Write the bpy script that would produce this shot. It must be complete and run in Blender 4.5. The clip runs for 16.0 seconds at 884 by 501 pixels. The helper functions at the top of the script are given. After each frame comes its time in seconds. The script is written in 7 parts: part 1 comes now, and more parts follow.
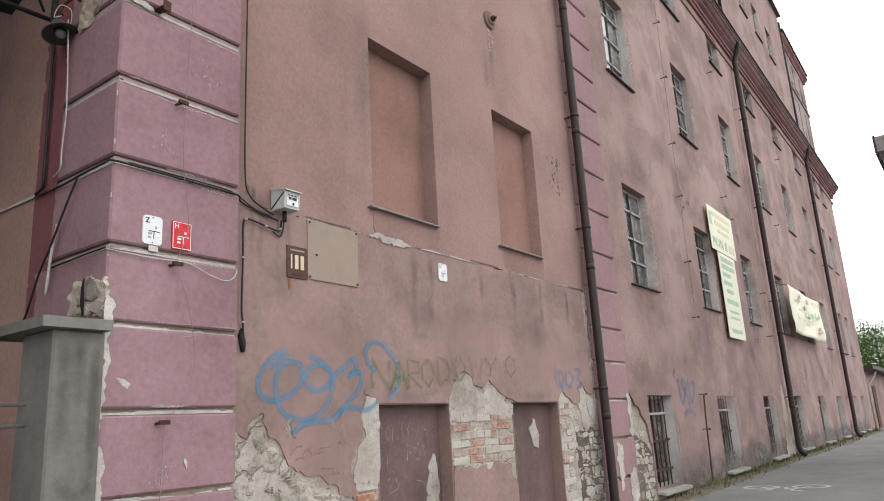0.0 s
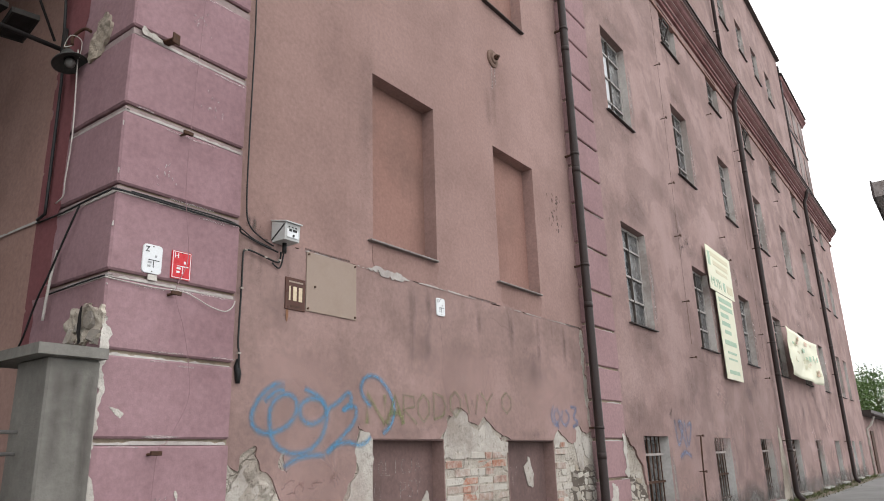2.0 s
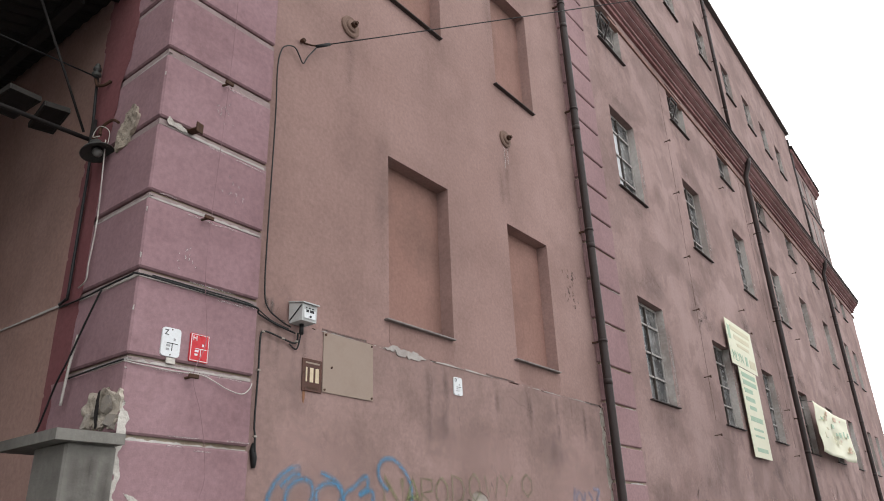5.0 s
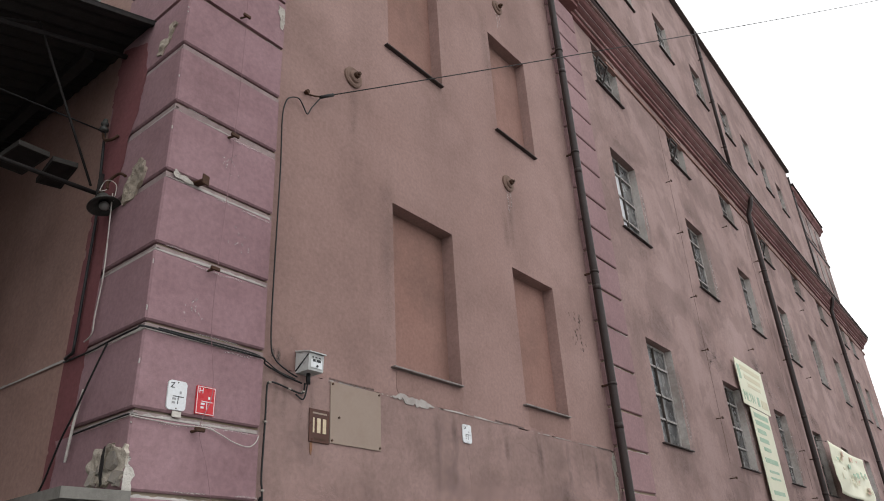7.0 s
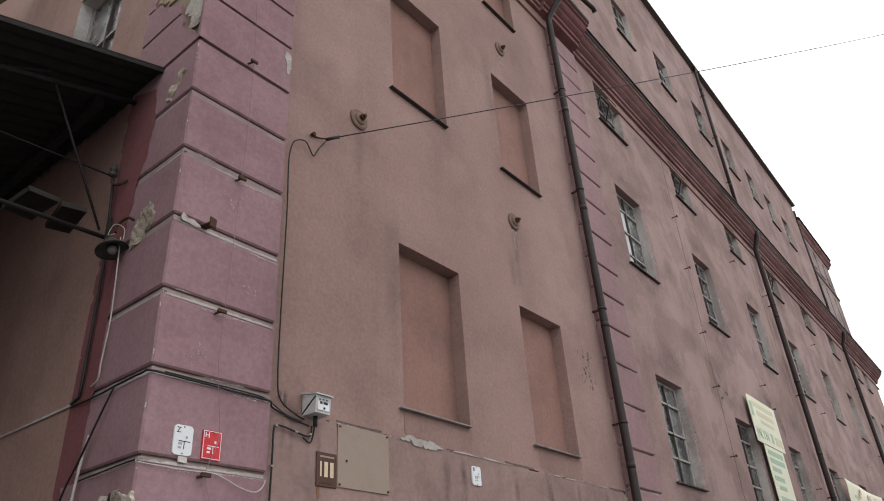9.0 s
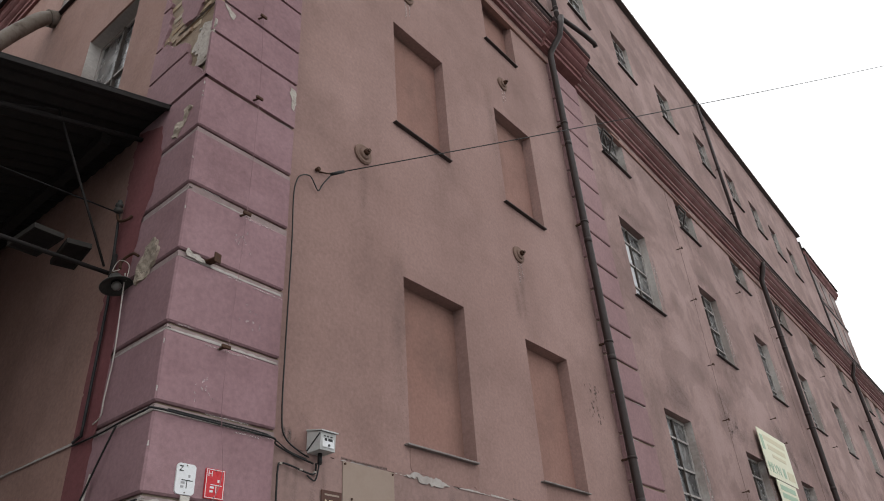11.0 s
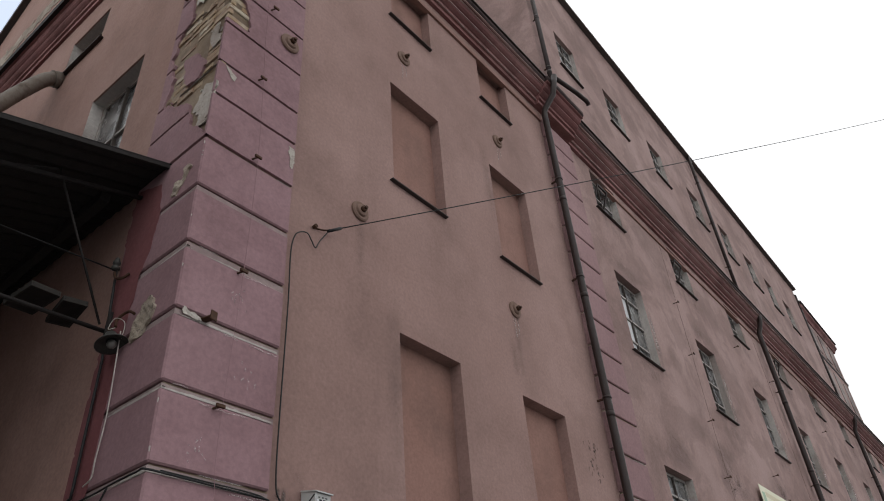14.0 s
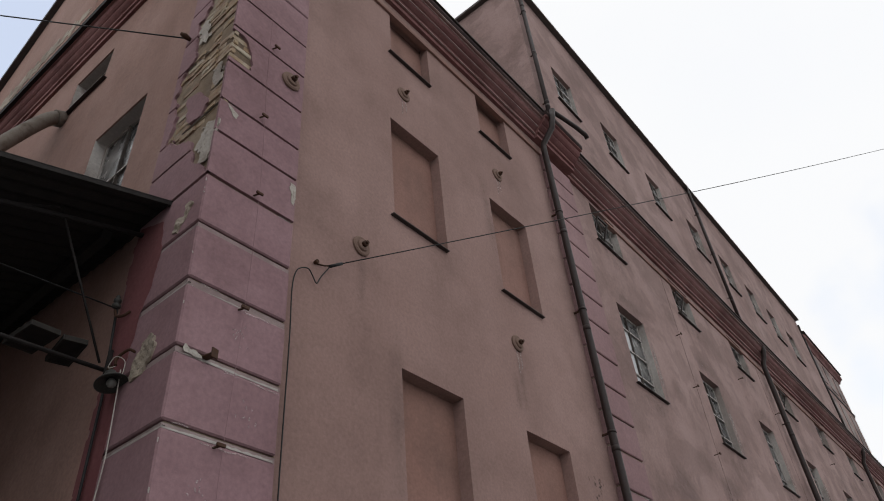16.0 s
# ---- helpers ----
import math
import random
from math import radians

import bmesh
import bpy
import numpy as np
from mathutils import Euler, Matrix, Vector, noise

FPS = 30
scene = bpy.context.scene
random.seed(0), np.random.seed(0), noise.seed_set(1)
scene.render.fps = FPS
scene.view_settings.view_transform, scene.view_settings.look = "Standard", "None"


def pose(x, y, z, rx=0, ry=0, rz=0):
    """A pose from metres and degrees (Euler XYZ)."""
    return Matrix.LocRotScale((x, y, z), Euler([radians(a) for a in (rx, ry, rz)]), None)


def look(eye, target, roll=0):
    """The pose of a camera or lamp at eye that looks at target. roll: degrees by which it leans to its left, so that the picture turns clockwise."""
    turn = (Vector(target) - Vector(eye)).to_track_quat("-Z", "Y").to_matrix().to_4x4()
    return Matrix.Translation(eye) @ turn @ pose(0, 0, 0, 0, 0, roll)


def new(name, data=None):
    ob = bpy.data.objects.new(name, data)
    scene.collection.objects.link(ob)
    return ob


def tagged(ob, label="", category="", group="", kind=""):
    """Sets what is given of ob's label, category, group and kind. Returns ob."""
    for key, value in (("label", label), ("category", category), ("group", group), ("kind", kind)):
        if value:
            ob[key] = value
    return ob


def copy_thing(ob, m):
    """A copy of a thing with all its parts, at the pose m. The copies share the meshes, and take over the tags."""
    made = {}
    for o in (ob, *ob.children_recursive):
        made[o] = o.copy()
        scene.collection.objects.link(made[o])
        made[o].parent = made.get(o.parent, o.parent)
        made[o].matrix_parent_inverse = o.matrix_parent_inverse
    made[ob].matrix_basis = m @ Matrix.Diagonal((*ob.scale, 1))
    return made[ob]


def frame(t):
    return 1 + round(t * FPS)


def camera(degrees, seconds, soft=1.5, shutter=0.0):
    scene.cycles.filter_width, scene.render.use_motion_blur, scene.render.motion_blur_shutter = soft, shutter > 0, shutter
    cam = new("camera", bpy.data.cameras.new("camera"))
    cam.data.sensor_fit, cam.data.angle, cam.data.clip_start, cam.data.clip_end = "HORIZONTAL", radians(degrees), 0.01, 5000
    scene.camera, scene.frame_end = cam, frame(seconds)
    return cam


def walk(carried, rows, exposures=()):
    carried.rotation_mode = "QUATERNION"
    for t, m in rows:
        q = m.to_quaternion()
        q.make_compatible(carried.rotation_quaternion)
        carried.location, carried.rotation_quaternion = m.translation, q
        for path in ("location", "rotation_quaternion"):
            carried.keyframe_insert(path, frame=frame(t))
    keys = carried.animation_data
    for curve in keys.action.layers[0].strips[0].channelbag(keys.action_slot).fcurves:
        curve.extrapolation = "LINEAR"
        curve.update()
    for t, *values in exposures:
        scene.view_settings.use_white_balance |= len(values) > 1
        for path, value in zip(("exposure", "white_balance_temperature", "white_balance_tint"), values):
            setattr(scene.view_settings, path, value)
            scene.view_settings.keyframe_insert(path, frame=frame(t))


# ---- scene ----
cam = camera(63.57, 16.0, soft=1.0)
PATH = [
    (0.0, 0.047, 0.017, 1.24, -53.86, 13.85, -3.18),
    (0.5, 0.045, 0.016, 1.241, -53.92, 14.28, -2.76),
    (1.0, 0.034, 0.012, 1.248, -54.0, 14.83, -2.21),
    (1.5, 0.029, 0.006, 1.254, -53.98, 15.51, -1.67),
    (2.0, 0.032, 0.007, 1.258, -54.09, 16.45, -1.82),
    (2.5, 0.021, 0.01, 1.262, -54.1, 17.34, -2.16),
    (3.0, 0.012, -0.007, 1.259, -53.87, 18.46, -2.42),
    (3.5, 0.001, -0.013, 1.266, -53.7, 19.54, -2.33),
    (4.0, 0.003, -0.013, 1.266, -53.48, 20.66, -2.19),
    (6.5, 0.008, -0.003, 1.288, -52.79, 25.21, -2.86),
    (7.0, 0.001, 0.001, 1.291, -52.8, 26.11, -3.33),
    (7.5, 0.002, 0.007, 1.296, -52.71, 26.89, -3.68),
    (8.0, 0.007, 0.005, 1.296, -52.61, 27.66, -3.79),
    (8.5, 0.003, 0.001, 1.299, -52.54, 28.36, -3.8),
    (9.0, -0.002, -0.003, 1.303, -52.43, 29.17, -3.88),
    (11.5, 0.011, 0.013, 1.313, -52.17, 32.54, -4.26),
    (12.0, 0.006, -0.006, 1.309, -52.14, 33.2, -4.3),
    (12.5, -0.007, -0.014, 1.316, -52.4, 33.82, -4.49),
    (13.0, -0.015, -0.017, 1.316, -52.54, 34.61, -4.37),
    (13.5, -0.023, -0.024, 1.319, -52.73, 35.33, -4.34),
    (14.0, -0.014, -0.012, 1.32, -52.98, 36.15, -4.81),
    (14.5, -0.009, -0.009, 1.323, -52.99, 36.77, -5.23),
    (15.0, -0.004, -0.005, 1.325, -52.97, 37.46, -5.71),
    (15.5, -0.009, -0.003, 1.331, -53.13, 38.12, -5.85),
    (16.0, -0.015, -0.003, 1.334, -53.23, 38.83, -5.54),
]


def pose_row(x, y, z, yaw, pitch, roll):
    a, p = radians(yaw), radians(pitch)
    way = Vector((-math.sin(a) * math.cos(p), math.cos(a) * math.cos(p), math.sin(p)))
    eye = Vector((x, y, z))
    return look(eye, eye + way, roll)


walk(cam, [(r[0], pose_row(*r[1:])) for r in PATH],
     exposures=[(0, -0.54), (4, -0.61), (7, -0.97), (9, -1.04), (12.5, -1.22), (14, -1.38), (16, -1.63)])

# ---- daylight: bright thin overcast ----
SUN_ELEV, SUN_ROT = radians(52), radians(215)
world = bpy.data.worlds.new("sky")
scene.world = world
world.use_nodes = True
wn, wl = world.node_tree.nodes, world.node_tree.links
wn.clear()
w_out = wn.new("ShaderNodeOutputWorld")
w_bg = wn.new("ShaderNodeBackground")
w_sky = wn.new("ShaderNodeTexSky")
w_sky.sky_type = "NISHITA"
w_sky.sun_disc = False
w_sky.sun_elevation, w_sky.sun_rotation = SUN_ELEV, SUN_ROT
w_co = wn.new("ShaderNodeTexCoord")
w_noise = wn.new("ShaderNodeTexNoise")
w_noise.inputs["Scale"].default_value = 2.2
w_noise.inputs["Detail"].default_value = 5
w_ramp = wn.new("ShaderNodeMapRange")
w_ramp.inputs["From Min"].default_value = 0.28
w_ramp.inputs["From Max"].default_value = 0.42
w_ramp.inputs["To Min"].default_value = 0.97
w_mix = wn.new("ShaderNodeMix")
w_mix.data_type = "RGBA"
w_mix.inputs["B"].default_value = (24.8, 25.0, 25.4, 1)
wl.new(w_co.outputs["Generated"], w_noise.inputs["Vector"])
wl.new(w_noise.outputs["Fac"], w_ramp.inputs["Value"])


def thin_cloud(value, way, near, far, least):
    """Thins the cloud round one direction of the sky, so that blue comes through; edges follow the cloud noise."""
    dot = wn.new("ShaderNodeVectorMath")
    dot.operation = "DOT_PRODUCT"
    dot.inputs[1].default_value = Vector(way).normalized()
    wl.new(w_co.outputs["Generated"], dot.inputs[0])
    uneven = wn.new("ShaderNodeMath")
    uneven.operation = "MULTIPLY_ADD"
    uneven.inputs[1].default_value = 0.10
    wl.new(w_noise.outputs["Fac"], uneven.inputs[0])
    wl.new(dot.outputs["Value"], uneven.inputs[2])
    cover = wn.new("ShaderNodeMapRange")
    cover.interpolation_type = "SMOOTHSTEP"
    for key, v in (("From Min", far + 0.05), ("From Max", near + 0.05), ("To Min", 1.0), ("To Max", least)):
        cover.inputs[key].default_value = v
    wl.new(uneven.outputs[0], cover.inputs["Value"])
    both = wn.new("ShaderNodeMath")
    both.operation = "MULTIPLY"
    wl.new(value, both.inputs[0])
    wl.new(cover.outputs["Result"], both.inputs[1])
    return both.outputs[0]


w_cover = thin_cloud(w_ramp.outputs["Result"], (0.04, 0.66, 0.75), 0.995, 0.955, 0.5)
w_cover = thin_cloud(w_cover, (0.862, -0.07, 0.48), 1.0, 0.990, 0.7)
wl.new(w_cover, w_mix.inputs["Factor"])
w_haze = wn.new("ShaderNodeVectorMath")   # bright hazy blue between the clouds
w_haze.operation = "SCALE"
w_haze.inputs["Scale"].default_value = 8.5
wl.new(w_sky.outputs["Color"], w_haze.inputs[0])
wl.new(w_haze.outputs["Vector"], w_mix.inputs["A"])
wl.new(w_mix.outputs["Result"], w_bg.inputs["Color"])
w_bg.inputs["Strength"].default_value = 0.12
wl.new(w_bg.outputs["Background"], w_out.inputs["Surface"])

sun_data = bpy.data.lights.new("sun", "SUN")
sun_data.energy, sun_data.angle, sun_data.color = 0.5, radians(25), (1.0, 0.96, 0.9)
sun = new("sun", sun_data)
sun.matrix_world = look((-6, -25, 40), (6, 4, 4))

# ---- materials ----
def node_material(name):
    m = bpy.data.materials.new(name)
    m.use_nodes = True
    t = m.node_tree
    return m, t, t.nodes["Principled BSDF"]


def noise_node(t, co, scale, detail=4, rough=0.55):
    n = t.nodes.new("ShaderNodeTexNoise")
    n.inputs["Scale"].default_value = scale
    n.inputs["Detail"].default_value = detail
    n.inputs["Roughness"].default_value = rough
    t.links.new(co, n.inputs["Vector"])
    return n.outputs["Fac"]


def remap(t, value, lo, hi, a=0.0, b=1.0):
    n = t.nodes.new("ShaderNodeMapRange")
    for key, v in (("From Min", lo), ("From Max", hi), ("To Min", a), ("To Max", b)):
        n.inputs[key].default_value = v
    t.links.new(value, n.inputs["Value"])
    return n.outputs["Result"]


def blend(t, fac, a, b, kind="MIX"):
    n = t.nodes.new("ShaderNodeMix")
    n.data_type, n.blend_type = "RGBA", kind
    for key, v in (("Factor", fac), ("A", a), ("B", b)):
        if isinstance(v, (tuple, list)):
            n.inputs[key].default_value = (*v[:3], 1)
        elif isinstance(v, (int, float)):
            n.inputs[key].default_value = v
        else:
            t.links.new(v, n.inputs[key])
    return n.outputs["Result"]


def position(t, sx=1, sy=1, sz=1):
    g = t.nodes.new("ShaderNodeNewGeometry")
    m = t.nodes.new("ShaderNodeMapping")
    m.inputs["Scale"].default_value = (sx, sy, sz)
    t.links.new(g.outputs["Position"], m.inputs["Vector"])
    return m.outputs["Vector"]


def bump(t, bsdf, height, strength, distance):
    b = t.nodes.new("ShaderNodeBump")
    b.inputs["Strength"].default_value = strength
    b.inputs["Distance"].default_value = distance
    t.links.new(height, b.inputs["Height"])
    t.links.new(b.outputs["Normal"], bsdf.inputs["Normal"])


def pitted(t, col, co, amount):
    """Small holes and dirt specks of broken masonry."""
    hole = remap(t, noise_node(t, co, 24, 6, 0.75), 0.57, 0.68, 0, amount)
    return blend(t, hole, col, (0.09, 0.07, 0.055))


def stucco(name, base, light, dark, grain=90, relief=0.004, streak=0.35, blotch=0.5, rough=0.92, cracks=0.0, pits=0.0, tide=0.0):
    """Old painted render: cloudy fading, rain streaks that run down, specks and fine sand grain."""
    m, t, b = node_material(name)
    co = position(t)
    big = remap(t, noise_node(t, co, 0.42, 5, 0.6), 0.38, 0.62)
    col = blend(t, big, base, light)
    mid = remap(t, noise_node(t, co, 1.15, 5, 0.6), 0.46, 0.72, 0, blotch)
    col = blend(t, mid, col, dark)
    small = remap(t, noise_node(t, co, 6.5, 5, 0.65), 0.52, 0.74, 0, blotch * 0.45)
    col = blend(t, small, col, light)
    run = remap(t, noise_node(t, position(t, 1.7, 1.7, 0.13), 1.0, 5, 0.6), 0.48, 0.78, 0, streak)
    col = blend(t, run, col, dark)
    if tide:
        n = t.nodes.new("ShaderNodeTexNoise")
        for key, v in (("Scale", 0.75), ("Detail", 7), ("Roughness", 0.58), ("Distortion", 0.35)):
            n.inputs[key].default_value = v
        t.links.new(position(t, 1, 1, 1.25), n.inputs["Vector"])
        col = blend(t, remap(t, n.outputs["Fac"], 0.50, 0.545, 0, tide), col, dark)
        col = blend(t, remap(t, n.outputs["Fac"], 0.45, 0.415, 0, tide * 0.8), col, light)
    speck = remap(t, noise_node(t, co, 17, 5, 0.8), 0.61, 0.70, 0, 0.28)
    col = blend(t, speck, col, dark)
    fine = remap(t, noise_node(t, co, grain * 0.3, 3, 0.7), 0.3, 0.7, 0.86, 1.10)
    tone = t.nodes.new("ShaderNodeCombineColor")
    for k in ("Red", "Green", "Blue"):
        t.links.new(fine, tone.inputs[k])
    col = blend(t, 1.0, col, tone.outputs["Color"], "MULTIPLY")
    if pits:
        col = pitted(t, col, co, pits)
    t.links.new(col, b.inputs["Base Color"])
    b.inputs["Roughness"].default_value = rough
    b.inputs["Specular IOR Level"].default_value = 0.25
    h = t.nodes.new("ShaderNodeMath")
    h.operation = "MULTIPLY_ADD"
    h.inputs[1].default_value = 2.5
    t.links.new(noise_node(t, co, 4.5, 4, 0.6), h.inputs[0])
    t.links.new(noise_node(t, co, grain, 3, 0.7), h.inputs[2])
    height = h.outputs[0]
    if cracks:
        v = t.nodes.new("ShaderNodeTexVoronoi")
        v.feature = "DISTANCE_TO_EDGE"
        v.inputs["Scale"].default_value = cracks
        warp = t.nodes.new("ShaderNodeVectorMath")
        warp.operation = "MULTIPLY_ADD"
        warp.inputs[1].default_value = (0.12, 0.12, 0.12)
        wn_ = t.nodes.new("ShaderNodeTexNoise")
        wn_.inputs["Scale"].default_value = 11
        t.links.new(co, wn_.inputs["Vector"])
        t.links.new(wn_.outputs["Color"], warp.inputs[0])
        t.links.new(co, warp.inputs[2])
        t.links.new(warp.outputs[0], v.inputs["Vector"])
        gap = remap(t, v.outputs["Distance"], 0.0, 0.025)
        col = blend(t, gap, blend(t, 0.3, col, dark), col)
        t.links.new(col, b.inputs["Base Color"])
        add = t.nodes.new("ShaderNodeMath")
        add.operation = "MULTIPLY_ADD"
        add.inputs[1].default_value = 0.9
        t.links.new(gap, add.inputs[0])
        t.links.new(height, add.inputs[2])
        height = add.outputs[0]
    bump(t, b, height, 0.4 if not cracks else 0.8, relief)
    return m


def painted(name, base, worn, rough=0.5, metal=0.0, wear=0.4, scale=9, relief=0.001):
    """Paint or metal with patches of wear and fine grain."""
    m, t, b = node_material(name)
    co = position(t)
    col = blend(t, remap(t, noise_node(t, co, scale, 6, 0.65), 0.5, 0.72, 0, wear), base, worn)
    col = blend(t, remap(t, noise_node(t, co, scale * 9, 3), 0.35, 0.7, 0, 0.25), col, worn)
    t.links.new(col, b.inputs["Base Color"])
    t.links.new(remap(t, noise_node(t, co, scale * 2, 4), 0.3, 0.7, rough - 0.1, min(1, rough + 0.15)), b.inputs["Roughness"])
    b.inputs["Metallic"].default_value = metal
    b.inputs["Specular IOR Level"].default_value = 0.25
    bump(t, b, noise_node(t, co, scale * 6, 4), 0.4, relief)
    return m


def varied(name, colours, rough=0.9, relief=0.004, scale=30, wash=0.65):
    """Pieces that differ one from another: the colour follows each object's own random number."""
    m, t, b = node_material(name)
    co = position(t)
    info = t.nodes.new("ShaderNodeObjectInfo")
    ramp = t.nodes.new("ShaderNodeValToRGB")
    ramp.color_ramp.interpolation = "LINEAR"
    els = ramp.color_ramp.elements
    while len(els) < len(colours):
        els.new(0.5)
    for i, c in enumerate(colours):
        els[i].position = i / (len(colours) - 1)
        els[i].color = (*c, 1)
    t.links.new(info.outputs["Random"], ramp.inputs["Fac"])
    col = blend(t, remap(t, noise_node(t, co, scale, 5, 0.7), 0.4, 0.7, 0, wash), ramp.outputs["Color"], colours[-1])
    col = pitted(t, col, co, 0.7)
    t.links.new(col, b.inputs["Base Color"])
    b.inputs["Roughness"].default_value = rough
    bump(t, b, noise_node(t, co, scale * 2, 5, 0.7), 0.7, relief)
    return m


M_WALL = stucco("rose_render", (0.288, 0.184, 0.163), (0.342, 0.227, 0.205), (0.192, 0.121, 0.106), streak=0.3, blotch=0.6, tide=0.12)
M_COAT = stucco("stained_rose_render", (0.284, 0.190, 0.172), (0.352, 0.238, 0.219), (0.185, 0.124, 0.110), streak=0.45, blotch=0.8, tide=0.35)
M_FILL = stucco("dusty_joint_mortar", (0.275, 0.21, 0.205), (0.36, 0.295, 0.285), (0.17, 0.115, 0.115), grain=60, relief=0.012, blotch=0.9)
M_WALL2 = stucco("rose_render_street", (0.288, 0.192, 0.176), (0.374, 0.262, 0.244), (0.172, 0.114, 0.104), streak=0.2, blotch=0.7, tide=0.34)
M_PIL = stucco("mauve_render", (0.268, 0.162, 0.177), (0.327, 0.207, 0.224), (0.18, 0.103, 0.110), streak=0.4, blotch=0.65, tide=0.16)
M_PIL_STREET = stucco("faded_mauve_render", (0.275, 0.168, 0.175), (0.33, 0.21, 0.215), (0.175, 0.105, 0.108), streak=0.4, blotch=0.5)
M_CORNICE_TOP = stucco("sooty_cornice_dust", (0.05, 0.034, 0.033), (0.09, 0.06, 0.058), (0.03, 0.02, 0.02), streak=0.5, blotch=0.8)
M_JOINT = stucco("joint_lime_grey", (0.36, 0.325, 0.305), (0.47, 0.44, 0.415), (0.2, 0.16, 0.145), grain=60, relief=0.01, blotch=0.9)
M_SIDE = stucco("ochre_render", (0.305, 0.186, 0.154), (0.355, 0.23, 0.198), (0.18, 0.11, 0.09))
M_NICHE = stucco("blind_niche_render", (0.262, 0.147, 0.121), (0.31, 0.181, 0.153), (0.15, 0.09, 0.075), streak=0.6, blotch=0.6)
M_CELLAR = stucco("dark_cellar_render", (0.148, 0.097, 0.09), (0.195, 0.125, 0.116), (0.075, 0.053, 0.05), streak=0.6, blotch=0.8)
M_CORNICE = stucco("oxblood_cornice", (0.208, 0.094, 0.092), (0.29, 0.155, 0.15), (0.10, 0.046, 0.045), streak=0.45, blotch=0.7)
M_BARE = stucco("bare_mortar", (0.42, 0.375, 0.32), (0.51, 0.47, 0.415), (0.23, 0.19, 0.155), grain=45, relief=0.03, blotch=1.0, cracks=3.3, pits=1.0)
M_CLAYMORTAR = stucco("brown_wall_mortar", (0.24, 0.18, 0.125), (0.34, 0.285, 0.22), (0.10, 0.07, 0.05), grain=50, relief=0.02, blotch=0.9)
M_LIME = stucco("limewash", (0.43, 0.395, 0.355), (0.54, 0.51, 0.465), (0.25, 0.21, 0.18), grain=34, relief=0.03, blotch=1.0, pits=0.75)
M_CEMENT = stucco("grey_cement", (0.27, 0.26, 0.24), (0.35, 0.345, 0.32), (0.14, 0.135, 0.12), relief=0.006)
M_POST = stucco("dirty_post_cement", (0.135, 0.126, 0.112), (0.195, 0.186, 0.168), (0.06, 0.055, 0.048), relief=0.006, streak=0.7, blotch=0.8)
M_RUBBLE = stucco("broken_masonry", (0.35, 0.295, 0.235), (0.46, 0.41, 0.345), (0.14, 0.11, 0.085), grain=50, relief=0.02, blotch=0.9, pits=0.9)
M_REVEAL = stucco("pale_reveal", (0.42, 0.385, 0.365), (0.54, 0.51, 0.485), (0.25, 0.2, 0.18), blotch=0.8, tide=0.4)
M_EAVES = painted("weathered_eaves", (0.085, 0.07, 0.066), (0.14, 0.12, 0.115), 0.8)
M_TIN = painted("dark_tin", (0.045, 0.035, 0.033), (0.10, 0.08, 0.075), 0.6, 0.3)
M_TINPALE = painted("pale_tin_and_highlight", (0.24, 0.215, 0.205), (0.12, 0.1, 0.095), 0.5, 0.3, 0.6)
M_ROOF = painted("roofing_felt", (0.05, 0.046, 0.045), (0.09, 0.08, 0.08), 0.85)
M_PIPE = painted("brown_downpipe_paint", (0.022, 0.014, 0.013), (0.06, 0.042, 0.038), 0.5, 0.0, 0.3)
M_PIPE.node_tree.nodes["Principled BSDF"].inputs["Specular IOR Level"].default_value = 0.3
M_IRON = painted("rusty_iron", (0.06, 0.035, 0.025), (0.16, 0.07, 0.035), 0.75, 0.4)
M_FRAME = painted("weathered_window_paint", (0.30, 0.28, 0.265), (0.46, 0.43, 0.41), 0.7, 0, 0.6)
M_BAR = painted("dark_glazing_bar", (0.05, 0.042, 0.038), (0.13, 0.105, 0.09), 0.7, 0, 0.6)
# Near-black: shade under the canopy and in a crevice is put into this colour.
M_NEARBLACK = painted("black_iron_and_shade", (0.018, 0.016, 0.016), (0.04, 0.033, 0.03), 0.85)
M_CABLE = painted("black_cable", (0.012, 0.012, 0.013), (0.04, 0.04, 0.04), 0.5)
M_WHITE = painted("white_enamel", (0.72, 0.74, 0.76), (0.5, 0.48, 0.45), 0.3, 0, 0.3)
M_RED = painted("red_enamel", (0.55, 0.03, 0.04), (0.4, 0.03, 0.03), 0.3, 0, 0.3)
M_BLACK = painted("black_lettering_and_room_shade", (0.02, 0.02, 0.022), (0.05, 0.05, 0.05), 0.5)
M_BROWN = painted("brown_enamel", (0.06, 0.02, 0.012), (0.12, 0.05, 0.03), 0.35)
M_CREAM = painted("cream_lettering", (0.62, 0.52, 0.37), (0.4, 0.3, 0.19), 0.5)
M_ASPHALT = stucco("asphalt", (0.175, 0.172, 0.165), (0.22, 0.217, 0.21), (0.12, 0.117, 0.112), grain=120, relief=0.004, streak=0.0)
M_MARK = painted("road_paint", (0.5, 0.5, 0.48), (0.2, 0.2, 0.19), 0.8, 0, 0.7)
M_GREEN = painted("weed_green", (0.075, 0.095, 0.035), (0.17, 0.16, 0.08), 0.8, 0, 0.7, 3)


